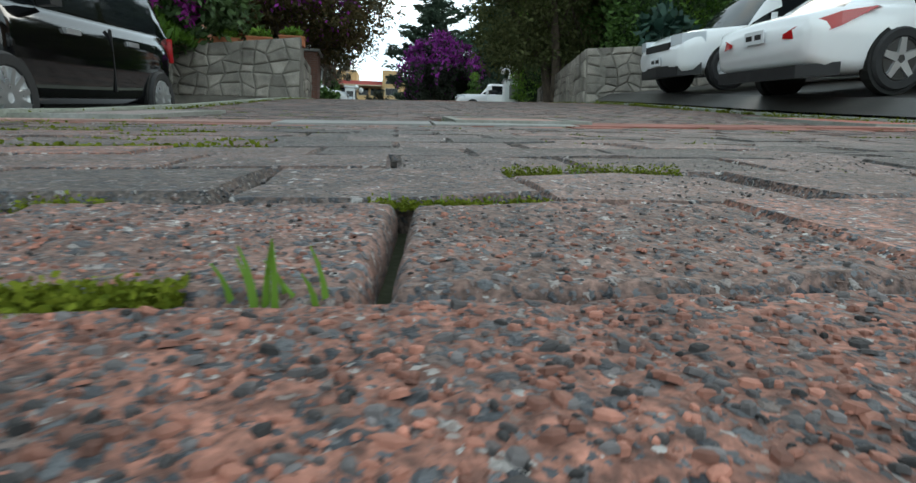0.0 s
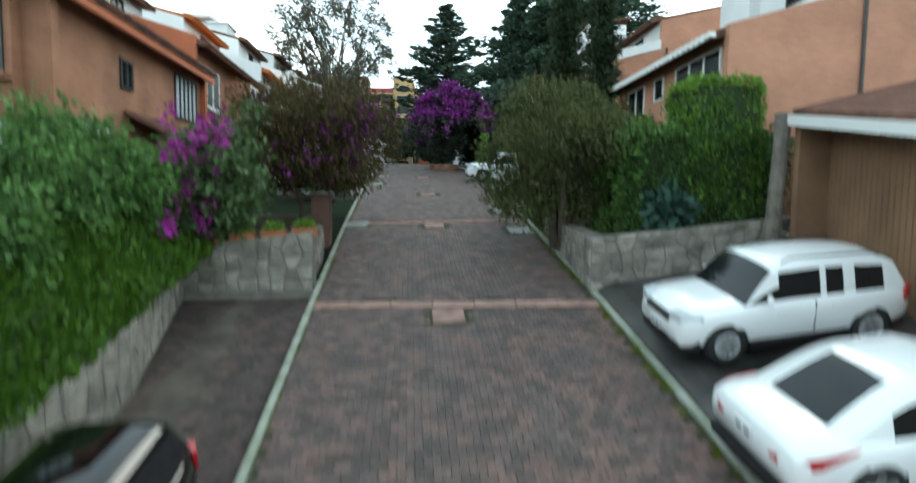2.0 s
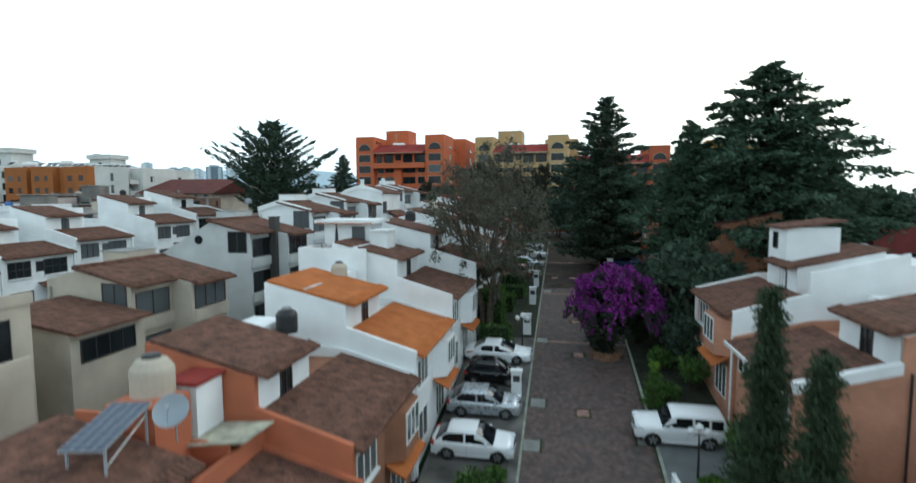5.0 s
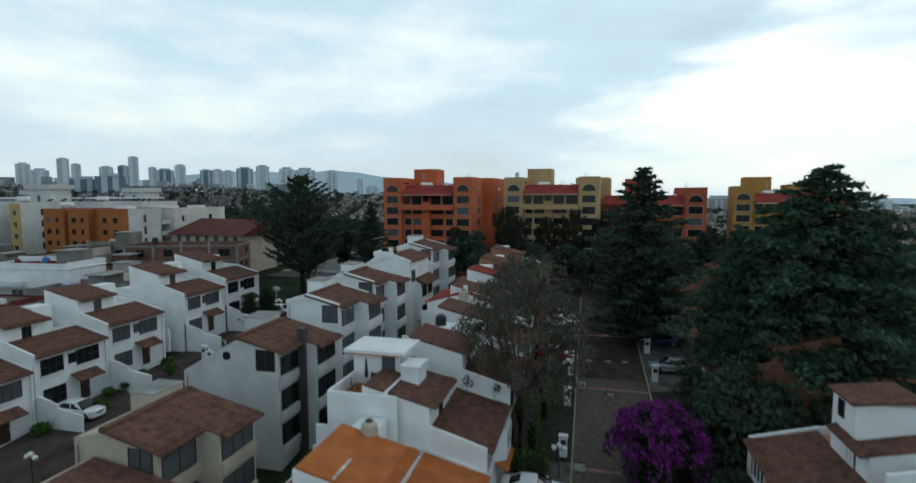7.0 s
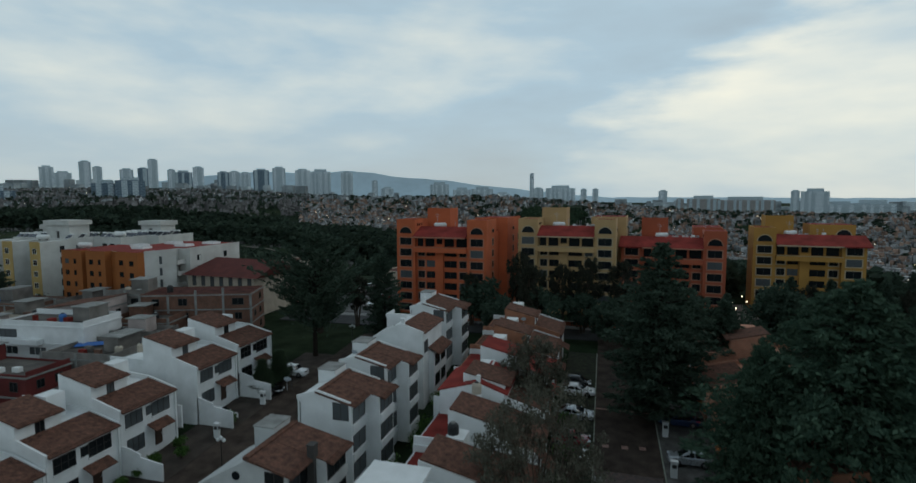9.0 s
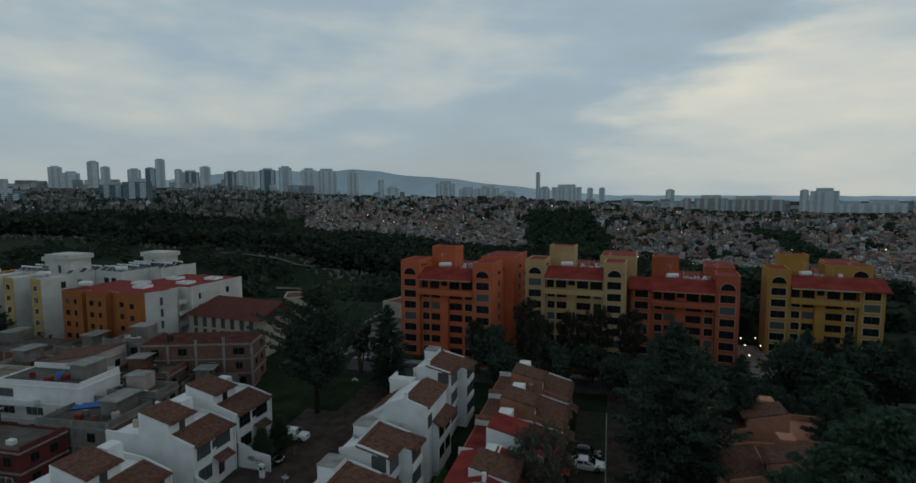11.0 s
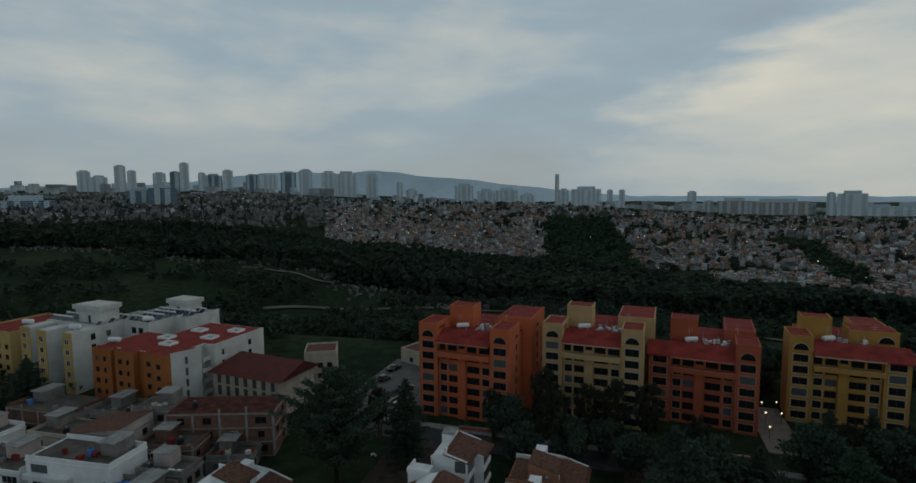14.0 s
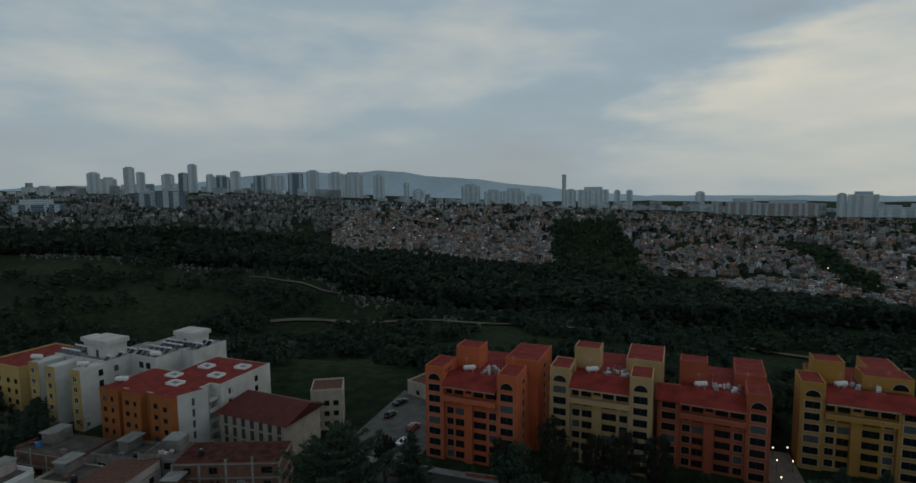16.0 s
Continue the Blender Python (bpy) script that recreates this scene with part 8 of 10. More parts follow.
ROUGH = [  # x, y, base, turn, width, depth, floors, wall, flank, label, strip windows, slope
    (-96.3, 67.8, 9.8, 6, 16.6, 7.5, 3, WHITE, None, "white terrace house with strip windows and a balcony", True, 0),
    (-97.6, 76.0, 10.3, 8, 10.5, 8.0, 3, PINKPL, None, "pale pink house under a sloping brown roof", False, 1.6),
    (-92.8, 84.6, 11.6, 16, 7.6, 6.5, 3, BLOCKS, BLOCKS, "grey block house with a flat concrete roof", False, 0),
    (-84.6, 84.6, 11.8, 20, 20.0, 8.5, 3, REDBRICK, None, "unfinished bare brick house with concrete columns", False, 0),
    (-84.5, 78.5, 10.9, 14, 10.0, 6.0, 2, REDBRICK, None, "low bare brick house with rusting column stubs", False, 0),
    (-73.5, 82.5, 11.2, 20, 8.0, 5.5, 1, BLOCKS, None, "low grey block shed behind the white row", False, 0),
    (-80.4, 63.4, 9.6, 6, 11.5, 8.5, 2, BLOCKS, REDBRICK, "tan block house with a roof full of clutter", False, 0),
    (-78.5, 73.0, 10.4, 8, 8.5, 5.0, 2, BLOCKS, None, "unplastered grey block house", False, 0),
    (-112.5, 66.5, 9.8, 5, 14.5, 8.0, 2, WHITE, None, "white flat-roofed house behind the row", True, 0),
    (-110.5, 77.0, 10.6, 6, 11.5, 7.5, 2, CREAM, None, "cream flat-roofed house with rooftop clutter", False, 0),
    (-108.0, 86.5, 11.2, 6, 13.5, 7.5, 2, BLOCKS, None, "grey block house below the apartment blocks", False, 0),
    (-127.5, 84.0, 11.0, 4, 17.0, 8.5, 2, REDBRICK, PINKPL, "brick house below the apartment blocks", False, 0),
    (-130.0, 70.0, 10.2, 4, 15.0, 9.0, 2, WHITE, None, "white flat-roofed house at the estate's edge", True, 0),
    (-91.0, 55.5, 9.4, 4, 17.0, 6.5, 2, mat("maroon_plaster", (0.14, 0.025, 0.022), 0.9, 0.2, 0.5, 20, 0.1), None, "maroon walled house behind the white row", False, 0),
    (-112.0, 54.0, 9.4, 4, 19.0, 9.0, 2, WHITE, None, "white flat-roofed house behind the row", True, 0),
    (-92.0, 42.0, 8.8, 4, 14.0, 8.0, 2, PINKPL, None, "pale pink flat-roofed house behind the row", False, 0),
    (-88.0, 29.0, 8.0, 4, 14.0, 8.0, 2, WHITE, None, "white flat-roofed house behind the row", True, 0),
    (-110.0, 38.0, 8.6, 4, 15.0, 9.0, 2, BLOCKS, None, "grey block house with a flat roof", False, 0),
]
for i, (x, y, z, rz, w, d, fl, wl, fk, lb, sw, mono) in enumerate(ROUGH):
    rough_house(pose(x, y, z, 0, 0, rz), w, d, fl, wl, lb, 500 + i, fk, sw, mono, DULL_RED if i == 3 else None)
tp = thing("tarpaulin", "blue tarpaulin stretched over a roof terrace", "tarpaulin", pose(-80.2, 68.0, 15.4, 8, 0, 30))
part("sheet", Mb().plate([(0, 0), (4.2, 0.2), (4.0, 1.7), (0.1, 1.6)], 0.0, 0.03), TARP, tp)
for x, y in ((0.05, 0.05), (4.1, 0.25), (3.9, 1.6), (0.15, 1.5)):
    part("pole", Mb().box(x - 0.03, x + 0.03, y - 0.03, y + 0.03, -0.6, 0.0), STEEL, tp)

# cross street, car park and paths before the blocks
strip("street", -68, 60, 103.5, 109.5, -0.3, -0.06, ASPHALT, "dark asphalt cross street before the apartment blocks", "road", 3.0)
strip("pavement", -68, 60, 109.5, 111.4, -0.3, 0.06, CONCRETE, "pale pavement before the apartment blocks", "pavement", 0.9)
strip("car_park", -66, -47, 112, 148, -0.3, -0.02, mat("worn_asphalt", (0.13, 0.13, 0.125), 0.9, 0.25, 0.4, 30, 0.3), "worn grey car park beside the orange block", "car park", 3.0)
strip("pavement", 23, 29.5, 118, 140, -0.3, 0.02, mat("warm_tile_court", (0.24, 0.20, 0.17), 0.85, 0.2, 0.6, 20, 0.2), "pale tiled court between two apartment blocks", "pavement", 3.0)
flat_block("house", pose(26.0, 54.5, 8.8, 0, 0, 4), 15.0, 11.0, 8.3, mat("dark_maroon_render", (0.16, 0.028, 0.026), 0.9, 0.2, 0.5, 20, 0.1), CONCRETE, "dark maroon flat-roofed building behind the eastern houses", [3, 7, 11], 2, 2.0, 3.0)

# ---- the valley and the city beyond ----
def polar(a, d):
    return -d * math.sin(radians(a)), d * math.cos(radians(a))


def far_tree_shape(rng, kind):
    """A small ragged tree as loose leaf quads round a stem: 0 conifer, 1 broad."""
    n = 34
    if kind == 0:
        t = rng.uniform(0.08, 1.0, n) ** 0.8
        r = (1.04 - t) * 0.30 * rng.uniform(0.4, 1.1, n)
    else:
        t = rng.uniform(0.25, 1.0, n)
        r = 0.36 * np.sqrt(np.clip(1 - ((t - 0.62) / 0.42) ** 2, 0.05, 1)) * rng.uniform(0.4, 1.1, n)
    a = rng.uniform(0, 2 * math.pi, n)
    c = np.stack([r * np.cos(a), r * np.sin(a), t], 1)
    out = np.stack([np.cos(a), np.sin(a), np.full(n, 0.2)], 1)
    return leaf_quads(c, 0.26 if kind == 0 else 0.30, rng, 0.3, 1.2, out)


def scatter_wood(name, label, count, place, lo, hi, material, seed, conifer=0.6):
    rng = np.random.default_rng(seed)
    shapes = [far_tree_shape(rng, int(i >= 5)) for i in range(10)]
    quads = []
    for _ in range(count):
        spot = place(rng)
        if spot is None:
            continue
        x, y = spot
        h = rng.uniform(lo, hi)
        s = shapes[rng.integers(0, 5) if rng.random() < conifer else rng.integers(5, 10)]
        w = h * rng.uniform(0.8, 1.3)
        q = s * np.array([w, w, h])
        quads.append(q + np.array([x, y, land_z(x, y) - 0.3]))
    ob = new(name, quads_mesh(name, np.concatenate(quads), material))
    tagged(ob, label, "forest", kind="stuff")


# WOOD's leaf colours are lifted in place of the haze of distance
WOOD = leafy("haze_lifted_wood_leaves", (0.026, 0.041, 0.031), (0.066, 0.092, 0.062), 0.9, 0.05)
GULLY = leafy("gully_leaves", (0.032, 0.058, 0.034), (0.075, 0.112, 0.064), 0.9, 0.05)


def belt(a0, a1, d0, d1, clump=None):
    def f(rng):
        a = rng.uniform(a0, a1)
        wob = 40 * noise.noise(Vector((a * 0.25, 3.1, 0)))
        x, y = polar(a, rng.uniform(d0, d1) + wob)
        if clump is not None and noise.noise(Vector((x / 55, y / 40, 7.0))) < clump:
            return None
        return x, y
    return f


BELT_A = [-24, -17, -9, -1.5, 9.4, 18.7, 30, 34, 46.6, 62]
BELT_IN = [530, 507, 450, 422, 415, 413, 445, 520, 625, 800]
BELT_OUT = [565, 570, 590, 630, 670, 650, 630, 740, 850, 960]


def valley_wood(rng):
    a = rng.uniform(-24, 64)
    i, o = float(np.interp(a, BELT_A, BELT_IN)), float(np.interp(a, BELT_A, BELT_OUT))
    w = 18 * noise.noise(Vector((a * 0.5, 3.1, 0)))
    return polar(a, rng.uniform(i + w, o + w))


def in_ravine(a, d, soft=0.0):
    """Two wooded clefts that run up through the hillside town."""
    w = 1.3 * noise.noise(Vector((a * 0.6, d / 70, 2.0))) + soft
    mid, half = 3.8 + (d - 660) / 340 * 2.2, 5.2 - (d - 660) / 340 * 2.0
    if 640 < d < 1010 and abs(a - mid + w) < half:
        return True
    mid = -18.6 + (d - 690) / 190 * 4.4
    return 660 < d < 900 and abs(a - mid + w) < 1.5


def ravine_wood(rng):
    a, d = rng.uniform(-22, 10), rng.uniform(640, 1010)
    return polar(a, d) if in_ravine(a, d) else None


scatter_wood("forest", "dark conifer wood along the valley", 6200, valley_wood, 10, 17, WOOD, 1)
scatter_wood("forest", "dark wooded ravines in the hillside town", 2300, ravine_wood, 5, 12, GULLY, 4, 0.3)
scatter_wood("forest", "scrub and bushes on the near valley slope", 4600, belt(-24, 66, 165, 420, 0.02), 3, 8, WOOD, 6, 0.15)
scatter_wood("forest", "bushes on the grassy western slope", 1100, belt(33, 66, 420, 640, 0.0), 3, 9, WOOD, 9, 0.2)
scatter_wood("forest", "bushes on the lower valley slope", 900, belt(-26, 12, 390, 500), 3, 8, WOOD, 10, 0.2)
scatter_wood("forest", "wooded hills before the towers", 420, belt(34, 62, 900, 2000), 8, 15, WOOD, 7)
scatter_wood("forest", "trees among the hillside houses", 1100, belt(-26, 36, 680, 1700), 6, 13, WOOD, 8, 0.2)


def town(name, label, count, regions, material, seed):
    """Small flat-roofed houses crowded on a hillside."""
    rng, mb = np.random.default_rng(seed), Mb()
    for _ in range(count):
        a0, a1, d0, d1 = regions[rng.integers(0, len(regions))]
        a, d = rng.uniform(a0, a1), rng.uniform(d0, d1)
        if in_ravine(a, d, 0.2) or d < float(np.interp(a, BELT_A, BELT_OUT)) - 10:
            continue
        x, y = polar(a, d)
        if noise.noise(Vector((x / 90, y / 90, 4.0))) < -0.32:
            continue
        w, e, h = rng.uniform(3, 7), rng.uniform(3, 7), rng.choice([3, 3.2, 5.5, 6, 8.2])
        z, t = land_z(x, y), rng.uniform(-0.35, 0.35) + radians(a)
        c, s = math.cos(t), math.sin(t)
        p = [(x + c * u - s * v, y + s * u + c * v, z + k) for k in (-4, h) for u, v in ((-w / 2, -e / 2), (w / 2, -e / 2), (w / 2, e / 2), (-w / 2, e / 2))]
        mb.add(p, [(0, 1, 5, 4), (1, 2, 6, 5), (2, 3, 7, 6), (3, 0, 4, 7), (4, 5, 6, 7)])
        if rng.random() < 0.4:
            q = 0.35
            p2 = [(x + (px - x) * q + c * w * 0.2, y + (py - y) * q, pz + (2.4 if pz > z else 4 + h)) for px, py, pz in p]
            mb.add(p2, [(0, 1, 5, 4), (1, 2, 6, 5), (2, 3, 7, 6), (3, 0, 4, 7), (4, 5, 6, 7)])
    ob = new(name, mb.mesh(name, material))
    tagged(ob, label, "houses", kind="stuff")


def town_mat(name, base, island=0.5):
    return mat(name, base, 0.9, 0.45, 0.09, 0.55, 0.0, island=island)


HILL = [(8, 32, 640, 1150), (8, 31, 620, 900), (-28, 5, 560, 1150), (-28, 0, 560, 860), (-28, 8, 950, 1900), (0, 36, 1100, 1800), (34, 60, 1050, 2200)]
# house colours are raised to stand in for haze, bluest on the plateau
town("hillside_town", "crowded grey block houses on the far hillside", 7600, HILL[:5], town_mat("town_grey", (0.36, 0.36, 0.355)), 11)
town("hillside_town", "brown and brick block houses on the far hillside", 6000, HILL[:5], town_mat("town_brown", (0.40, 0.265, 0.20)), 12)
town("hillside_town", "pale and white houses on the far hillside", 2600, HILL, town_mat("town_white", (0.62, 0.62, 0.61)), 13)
town("hillside_town", "grey houses on the plateau before the towers", 3000, HILL[5:], town_mat("town_far_hazed", (0.40, 0.43, 0.44)), 14)
WEST_HILL = [(31, 62, 880, 1500), (31, 62, 1300, 2200)]
town("hillside_town", "grey and brown houses on the western hillside", 5200, WEST_HILL, town_mat("town_dusk", (0.25, 0.235, 0.225)), 15)
# graves and sheds of the cemetery on the slope
rng = np.random.default_rng(21)
mb = Mb()
for _ in range(650):
    a = rng.uniform(20, 58) if rng.random() < 0.8 else rng.uniform(6, 20)
    d = float(np.interp(a, BELT_A, BELT_IN)) - abs(rng.normal()) * 22
    x, y = polar(a, d)
    w, h = rng.uniform(0.5, 1.5), rng.uniform(0.6, 2.4)
    mb.box(x - w, x + w, y - 0.5, y + 0.5, land_z(x, y) - 0.5, land_z(x, y) + h)
tagged(new("graves", mb.mesh("graves", town_mat("grave_stone", (0.17, 0.17, 0.16)))), "pale gravestones scattered on the valley slope", "graves", kind="stuff")


def valley_path(a0, a1, d0, d1, width, material, label):
    mb, n = Mb(), 60
    for i in range(n + 1):
        a = a0 + (a1 - a0) * i / n
        d = d0 + (d1 - d0) * i / n + 3 * math.sin(i * 0.23)
        for e in (-width / 2, width / 2):
            x, y = polar(a, d + e)
            mb.v.append((x, y, land_z(x, y) + 0.9))
    mb.f = [(2 * i, 2 * i + 2, 2 * i + 3, 2 * i + 1) for i in range(n)]
    whole("path", mb, material, label, "path", kind="structure")


DIRT = mat("pale_dirt", (0.13, 0.115, 0.09), 0.95, 0.3, 0.05, 1.0, 0.2)
valley_path(38, 10, 377, 366, 5, DIRT, "pale dirt road winding through the valley")
valley_path(40, 31, 505, 440, 5, DIRT, "pale dirt road winding through the valley")
valley_path(10, -24, 366, 400, 5, DIRT, "pale dirt road winding through the valley")

# towers of the city on the plateau: bearing west of the street, width, height of the top
TOWERS = [(53.1, 44, 150), (52.0, 56, 129), (50.4, 39, 173), (49.5, 32, 154), (47.3, 47, 146), (46.0, 38, 152), (45.2, 36, 188), (43.7, 29, 148), (42.7, 67, 139), (41.4, 42, 160),
          (39.2, 46, 141), (38.2, 41, 144), (37.2, 44, 139), (35.7, 65, 152), (34.0, 55, 163), (31.7, 64, 154), (29.9, 91, 149), (27.2, 54, 144), (24.3, 27, 108), (23.0, 58, 73)]
TOWERS += [(17.4, 88, 91), (15.0, 83, 66), (12.8, 102, 68), (10.6, 71, 46), (7.5, 19, 139), (6.8, 46, 69), (4.5, 135, 71), (2.1, 27, 65), (0.9, 27, 65), (-5.7, 36, 55),
           (-7.3, 25, 23), (-9.4, 108, 23), (-13.0, 183, 19), (-17.0, 25, 50), (-18.5, 79, 48), (-20.4, 83, 5), (-22.6, 118, 8)]
# grey and pale facades are lightened and blued to hold the air's haze
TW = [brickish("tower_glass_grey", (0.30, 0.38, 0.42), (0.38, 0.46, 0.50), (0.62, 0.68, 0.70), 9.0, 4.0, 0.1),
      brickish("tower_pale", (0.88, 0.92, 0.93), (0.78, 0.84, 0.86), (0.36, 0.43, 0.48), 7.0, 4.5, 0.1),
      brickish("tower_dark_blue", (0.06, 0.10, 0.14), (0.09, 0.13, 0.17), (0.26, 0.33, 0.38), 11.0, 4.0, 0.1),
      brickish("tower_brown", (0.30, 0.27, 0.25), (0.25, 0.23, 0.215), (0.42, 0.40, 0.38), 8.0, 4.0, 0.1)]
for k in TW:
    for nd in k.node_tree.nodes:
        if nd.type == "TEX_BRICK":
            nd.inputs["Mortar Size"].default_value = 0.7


def tower(a, d, w, top, material, label, deep=None):
    x, y = polar(a, d)
    z = land_z(x, y)
    t = thing("tower_block", label, "tower block", pose(x, y, z, 0, 0, a), "city towers")
    e, h = deep or min(45, w * 0.7), max(20, top - z)
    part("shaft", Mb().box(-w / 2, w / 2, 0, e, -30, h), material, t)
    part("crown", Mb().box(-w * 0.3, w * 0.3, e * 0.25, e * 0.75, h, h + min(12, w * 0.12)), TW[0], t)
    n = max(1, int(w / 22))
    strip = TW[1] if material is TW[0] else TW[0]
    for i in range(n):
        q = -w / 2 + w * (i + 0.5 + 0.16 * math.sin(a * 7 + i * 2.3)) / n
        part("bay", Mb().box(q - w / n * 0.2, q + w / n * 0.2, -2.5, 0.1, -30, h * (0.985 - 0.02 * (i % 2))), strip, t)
    return t


KINDS = "grey glass", "pale concrete", "dark blue glass", "brown slab"
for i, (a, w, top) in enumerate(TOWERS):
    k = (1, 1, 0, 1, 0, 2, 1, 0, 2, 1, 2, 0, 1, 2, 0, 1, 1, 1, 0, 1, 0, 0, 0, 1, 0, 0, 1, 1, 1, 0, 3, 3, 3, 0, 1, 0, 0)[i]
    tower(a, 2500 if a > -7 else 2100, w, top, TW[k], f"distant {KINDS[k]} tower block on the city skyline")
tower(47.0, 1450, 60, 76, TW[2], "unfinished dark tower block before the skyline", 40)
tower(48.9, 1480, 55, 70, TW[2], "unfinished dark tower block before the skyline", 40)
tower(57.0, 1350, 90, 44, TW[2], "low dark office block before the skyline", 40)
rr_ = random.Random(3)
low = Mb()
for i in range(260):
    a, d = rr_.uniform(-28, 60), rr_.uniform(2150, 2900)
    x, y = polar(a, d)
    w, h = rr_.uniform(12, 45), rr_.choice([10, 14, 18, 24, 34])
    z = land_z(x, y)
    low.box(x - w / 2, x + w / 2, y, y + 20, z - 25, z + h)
# the blocks' pale blue-grey carries the distance haze in its base colour
tagged(new("city_blocks", low.mesh("city_blocks", mat("city_haze_grey", (0.55, 0.61, 0.63), 0.9, 0.4, 0.02, 0.3, 0.0, island=0.45))), "low grey city blocks along the horizon", "city", kind="stuff")

# viaduct across the western ravine
vd = thing("viaduct", "long grey concrete viaduct across a ravine", "bridge")
mb = Mb()
for i in range(14):
    a = 51.5 - i * 1.0
    x, y = polar(a, 1230 - 6 * i)
    z = 22 + 0.9 * i
    mb.v += [(x, y, z), (x, y + 9, z), (x, y + 9, z - 3.0), (x, y, z - 3.0)]
    if i:
        b0 = 4 * (i - 1)
        mb.f += [(b0 + q, b0 + (q + 1) % 4, b0 + 4 + (q + 1) % 4, b0 + 4 + q) for q in range(4)]
part("deck", mb, CONCRETE, vd)
for i in range(1, 13, 2):
    a = 51.5 - i * 1.0
    x, y = polar(a, 1230 - 6 * i)
    part("pier", Mb().box(x - 2.5, x + 2.5, y + 2, y + 7, land_z(x, y) - 30, 20 + 0.9 * i), CONCRETE, vd)

# the far ridge, its haze painted into the blue-grey base colour
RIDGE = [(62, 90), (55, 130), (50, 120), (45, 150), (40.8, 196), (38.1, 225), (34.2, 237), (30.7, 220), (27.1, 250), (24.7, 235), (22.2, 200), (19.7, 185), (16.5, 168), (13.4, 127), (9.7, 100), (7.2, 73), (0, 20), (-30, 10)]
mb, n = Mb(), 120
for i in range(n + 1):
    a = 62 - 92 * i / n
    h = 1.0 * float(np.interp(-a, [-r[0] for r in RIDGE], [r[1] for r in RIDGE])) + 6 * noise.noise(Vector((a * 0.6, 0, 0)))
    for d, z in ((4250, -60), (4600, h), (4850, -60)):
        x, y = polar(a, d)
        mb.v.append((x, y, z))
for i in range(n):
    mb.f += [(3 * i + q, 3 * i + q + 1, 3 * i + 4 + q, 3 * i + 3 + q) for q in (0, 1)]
whole("mountain_ridge", mb, mat("haze_coloured_ridge", (0.46, 0.58, 0.65), 1.0, 0.08, 0.003, 0.02, 0.0), "hazy blue mountain ridge on the horizon", "mountains", kind="structure", smooth=True)

# lamps already lit in the dusk
LAMP_LIT = plain("lit_street_lamp", (1.0, 0.80, 0.52), 0.5, emit=7.0)
mb, rng = Mb(), np.random.default_rng(31)
for i in range(130):
    a0, a1, d0, d1 = HILL[rng.integers(0, 7)]
    x, y = polar(rng.uniform(a0, a1), rng.uniform(d0, d1))
    z, s = land_z(x, y) + 7.5, rng.uniform(0.25, 0.55)
    mb.lathe([(s * 0.5, z - s), (s, z), (s * 0.5, z + s)], x, y, 6)
tagged(new("street_lights", mb.mesh("street_lights", LAMP_LIT)), "lit street lamps among the hillside houses", "street lights", kind="stuff")

# low wall with clipped shrubs between the cross street and the blocks
WALL_A, WALL_B = Vector((-35.0, 110.2)), Vector((20.0, 113.6))
lwl = thing("garden_wall", "low brick-red wall along the cross street", "garden wall")
for i in range(14):
    p, q = WALL_A.lerp(WALL_B, i / 14), WALL_A.lerp(WALL_B, (i + 0.94) / 14)
    z = ground_z(p.x, p.y)
    part("wall_bay", Mb().plate([(p.x, p.y), (q.x, q.y), (q.x, q.y + 0.3), (p.x, p.y + 0.3)], z - 0.4, z + 0.75), APT_BRICK, lwl)
    part("coping", Mb().plate([(p.x - 0.06, p.y - 0.06), (q.x + 0.06, q.y - 0.06), (q.x + 0.06, q.y + 0.36), (p.x - 0.06, p.y + 0.36)], z + 0.75, z + 0.84), CONCRETE, lwl)
for i in range(12):
    p = WALL_A.lerp(WALL_B, (i + 0.3) / 12.5)
    shrub(pose(p.x, p.y + 1.3, ground_z(p.x, p.y)), 0.75, 1.7, "round clipped shrub behind a low wall", GREEN_MID, 700 + i, 260, 0.2)
for x, y in ((25.2, 131.0), (28.2, 131.5), (25.6, 136.5), (28.6, 137.5), (24.4, 124.0)):
    cl = thing("court_lamp", "short post lamp lit warm in a tiled court", "lamp", pose(x, y, ground_z(x, y)), "court lamps")
    part("post", Mb().tube([(0, 0, -0.2, 0.06), (0, 0, 2.3, 0.04)], 8), FRAME_DARK, cl)
    part("globe", Mb().lathe([(0.04, 2.3), (0.11, 2.36), (0.14, 2.46), (0.10, 2.56), (0.03, 2.6)], n=12), LAMP_LIT, cl)

# ---- walls, posts and street furniture near the start ----
STONE = mat("grey_field_stone", (0.29, 0.262, 0.225), 0.92, 0.3, 3.0, 40, 0.6, obj_rand=0.35)
MORTAR = mat("wall_mortar", (0.19, 0.175, 0.15), 0.95, 0.3, 2.5, 60, 0.6)


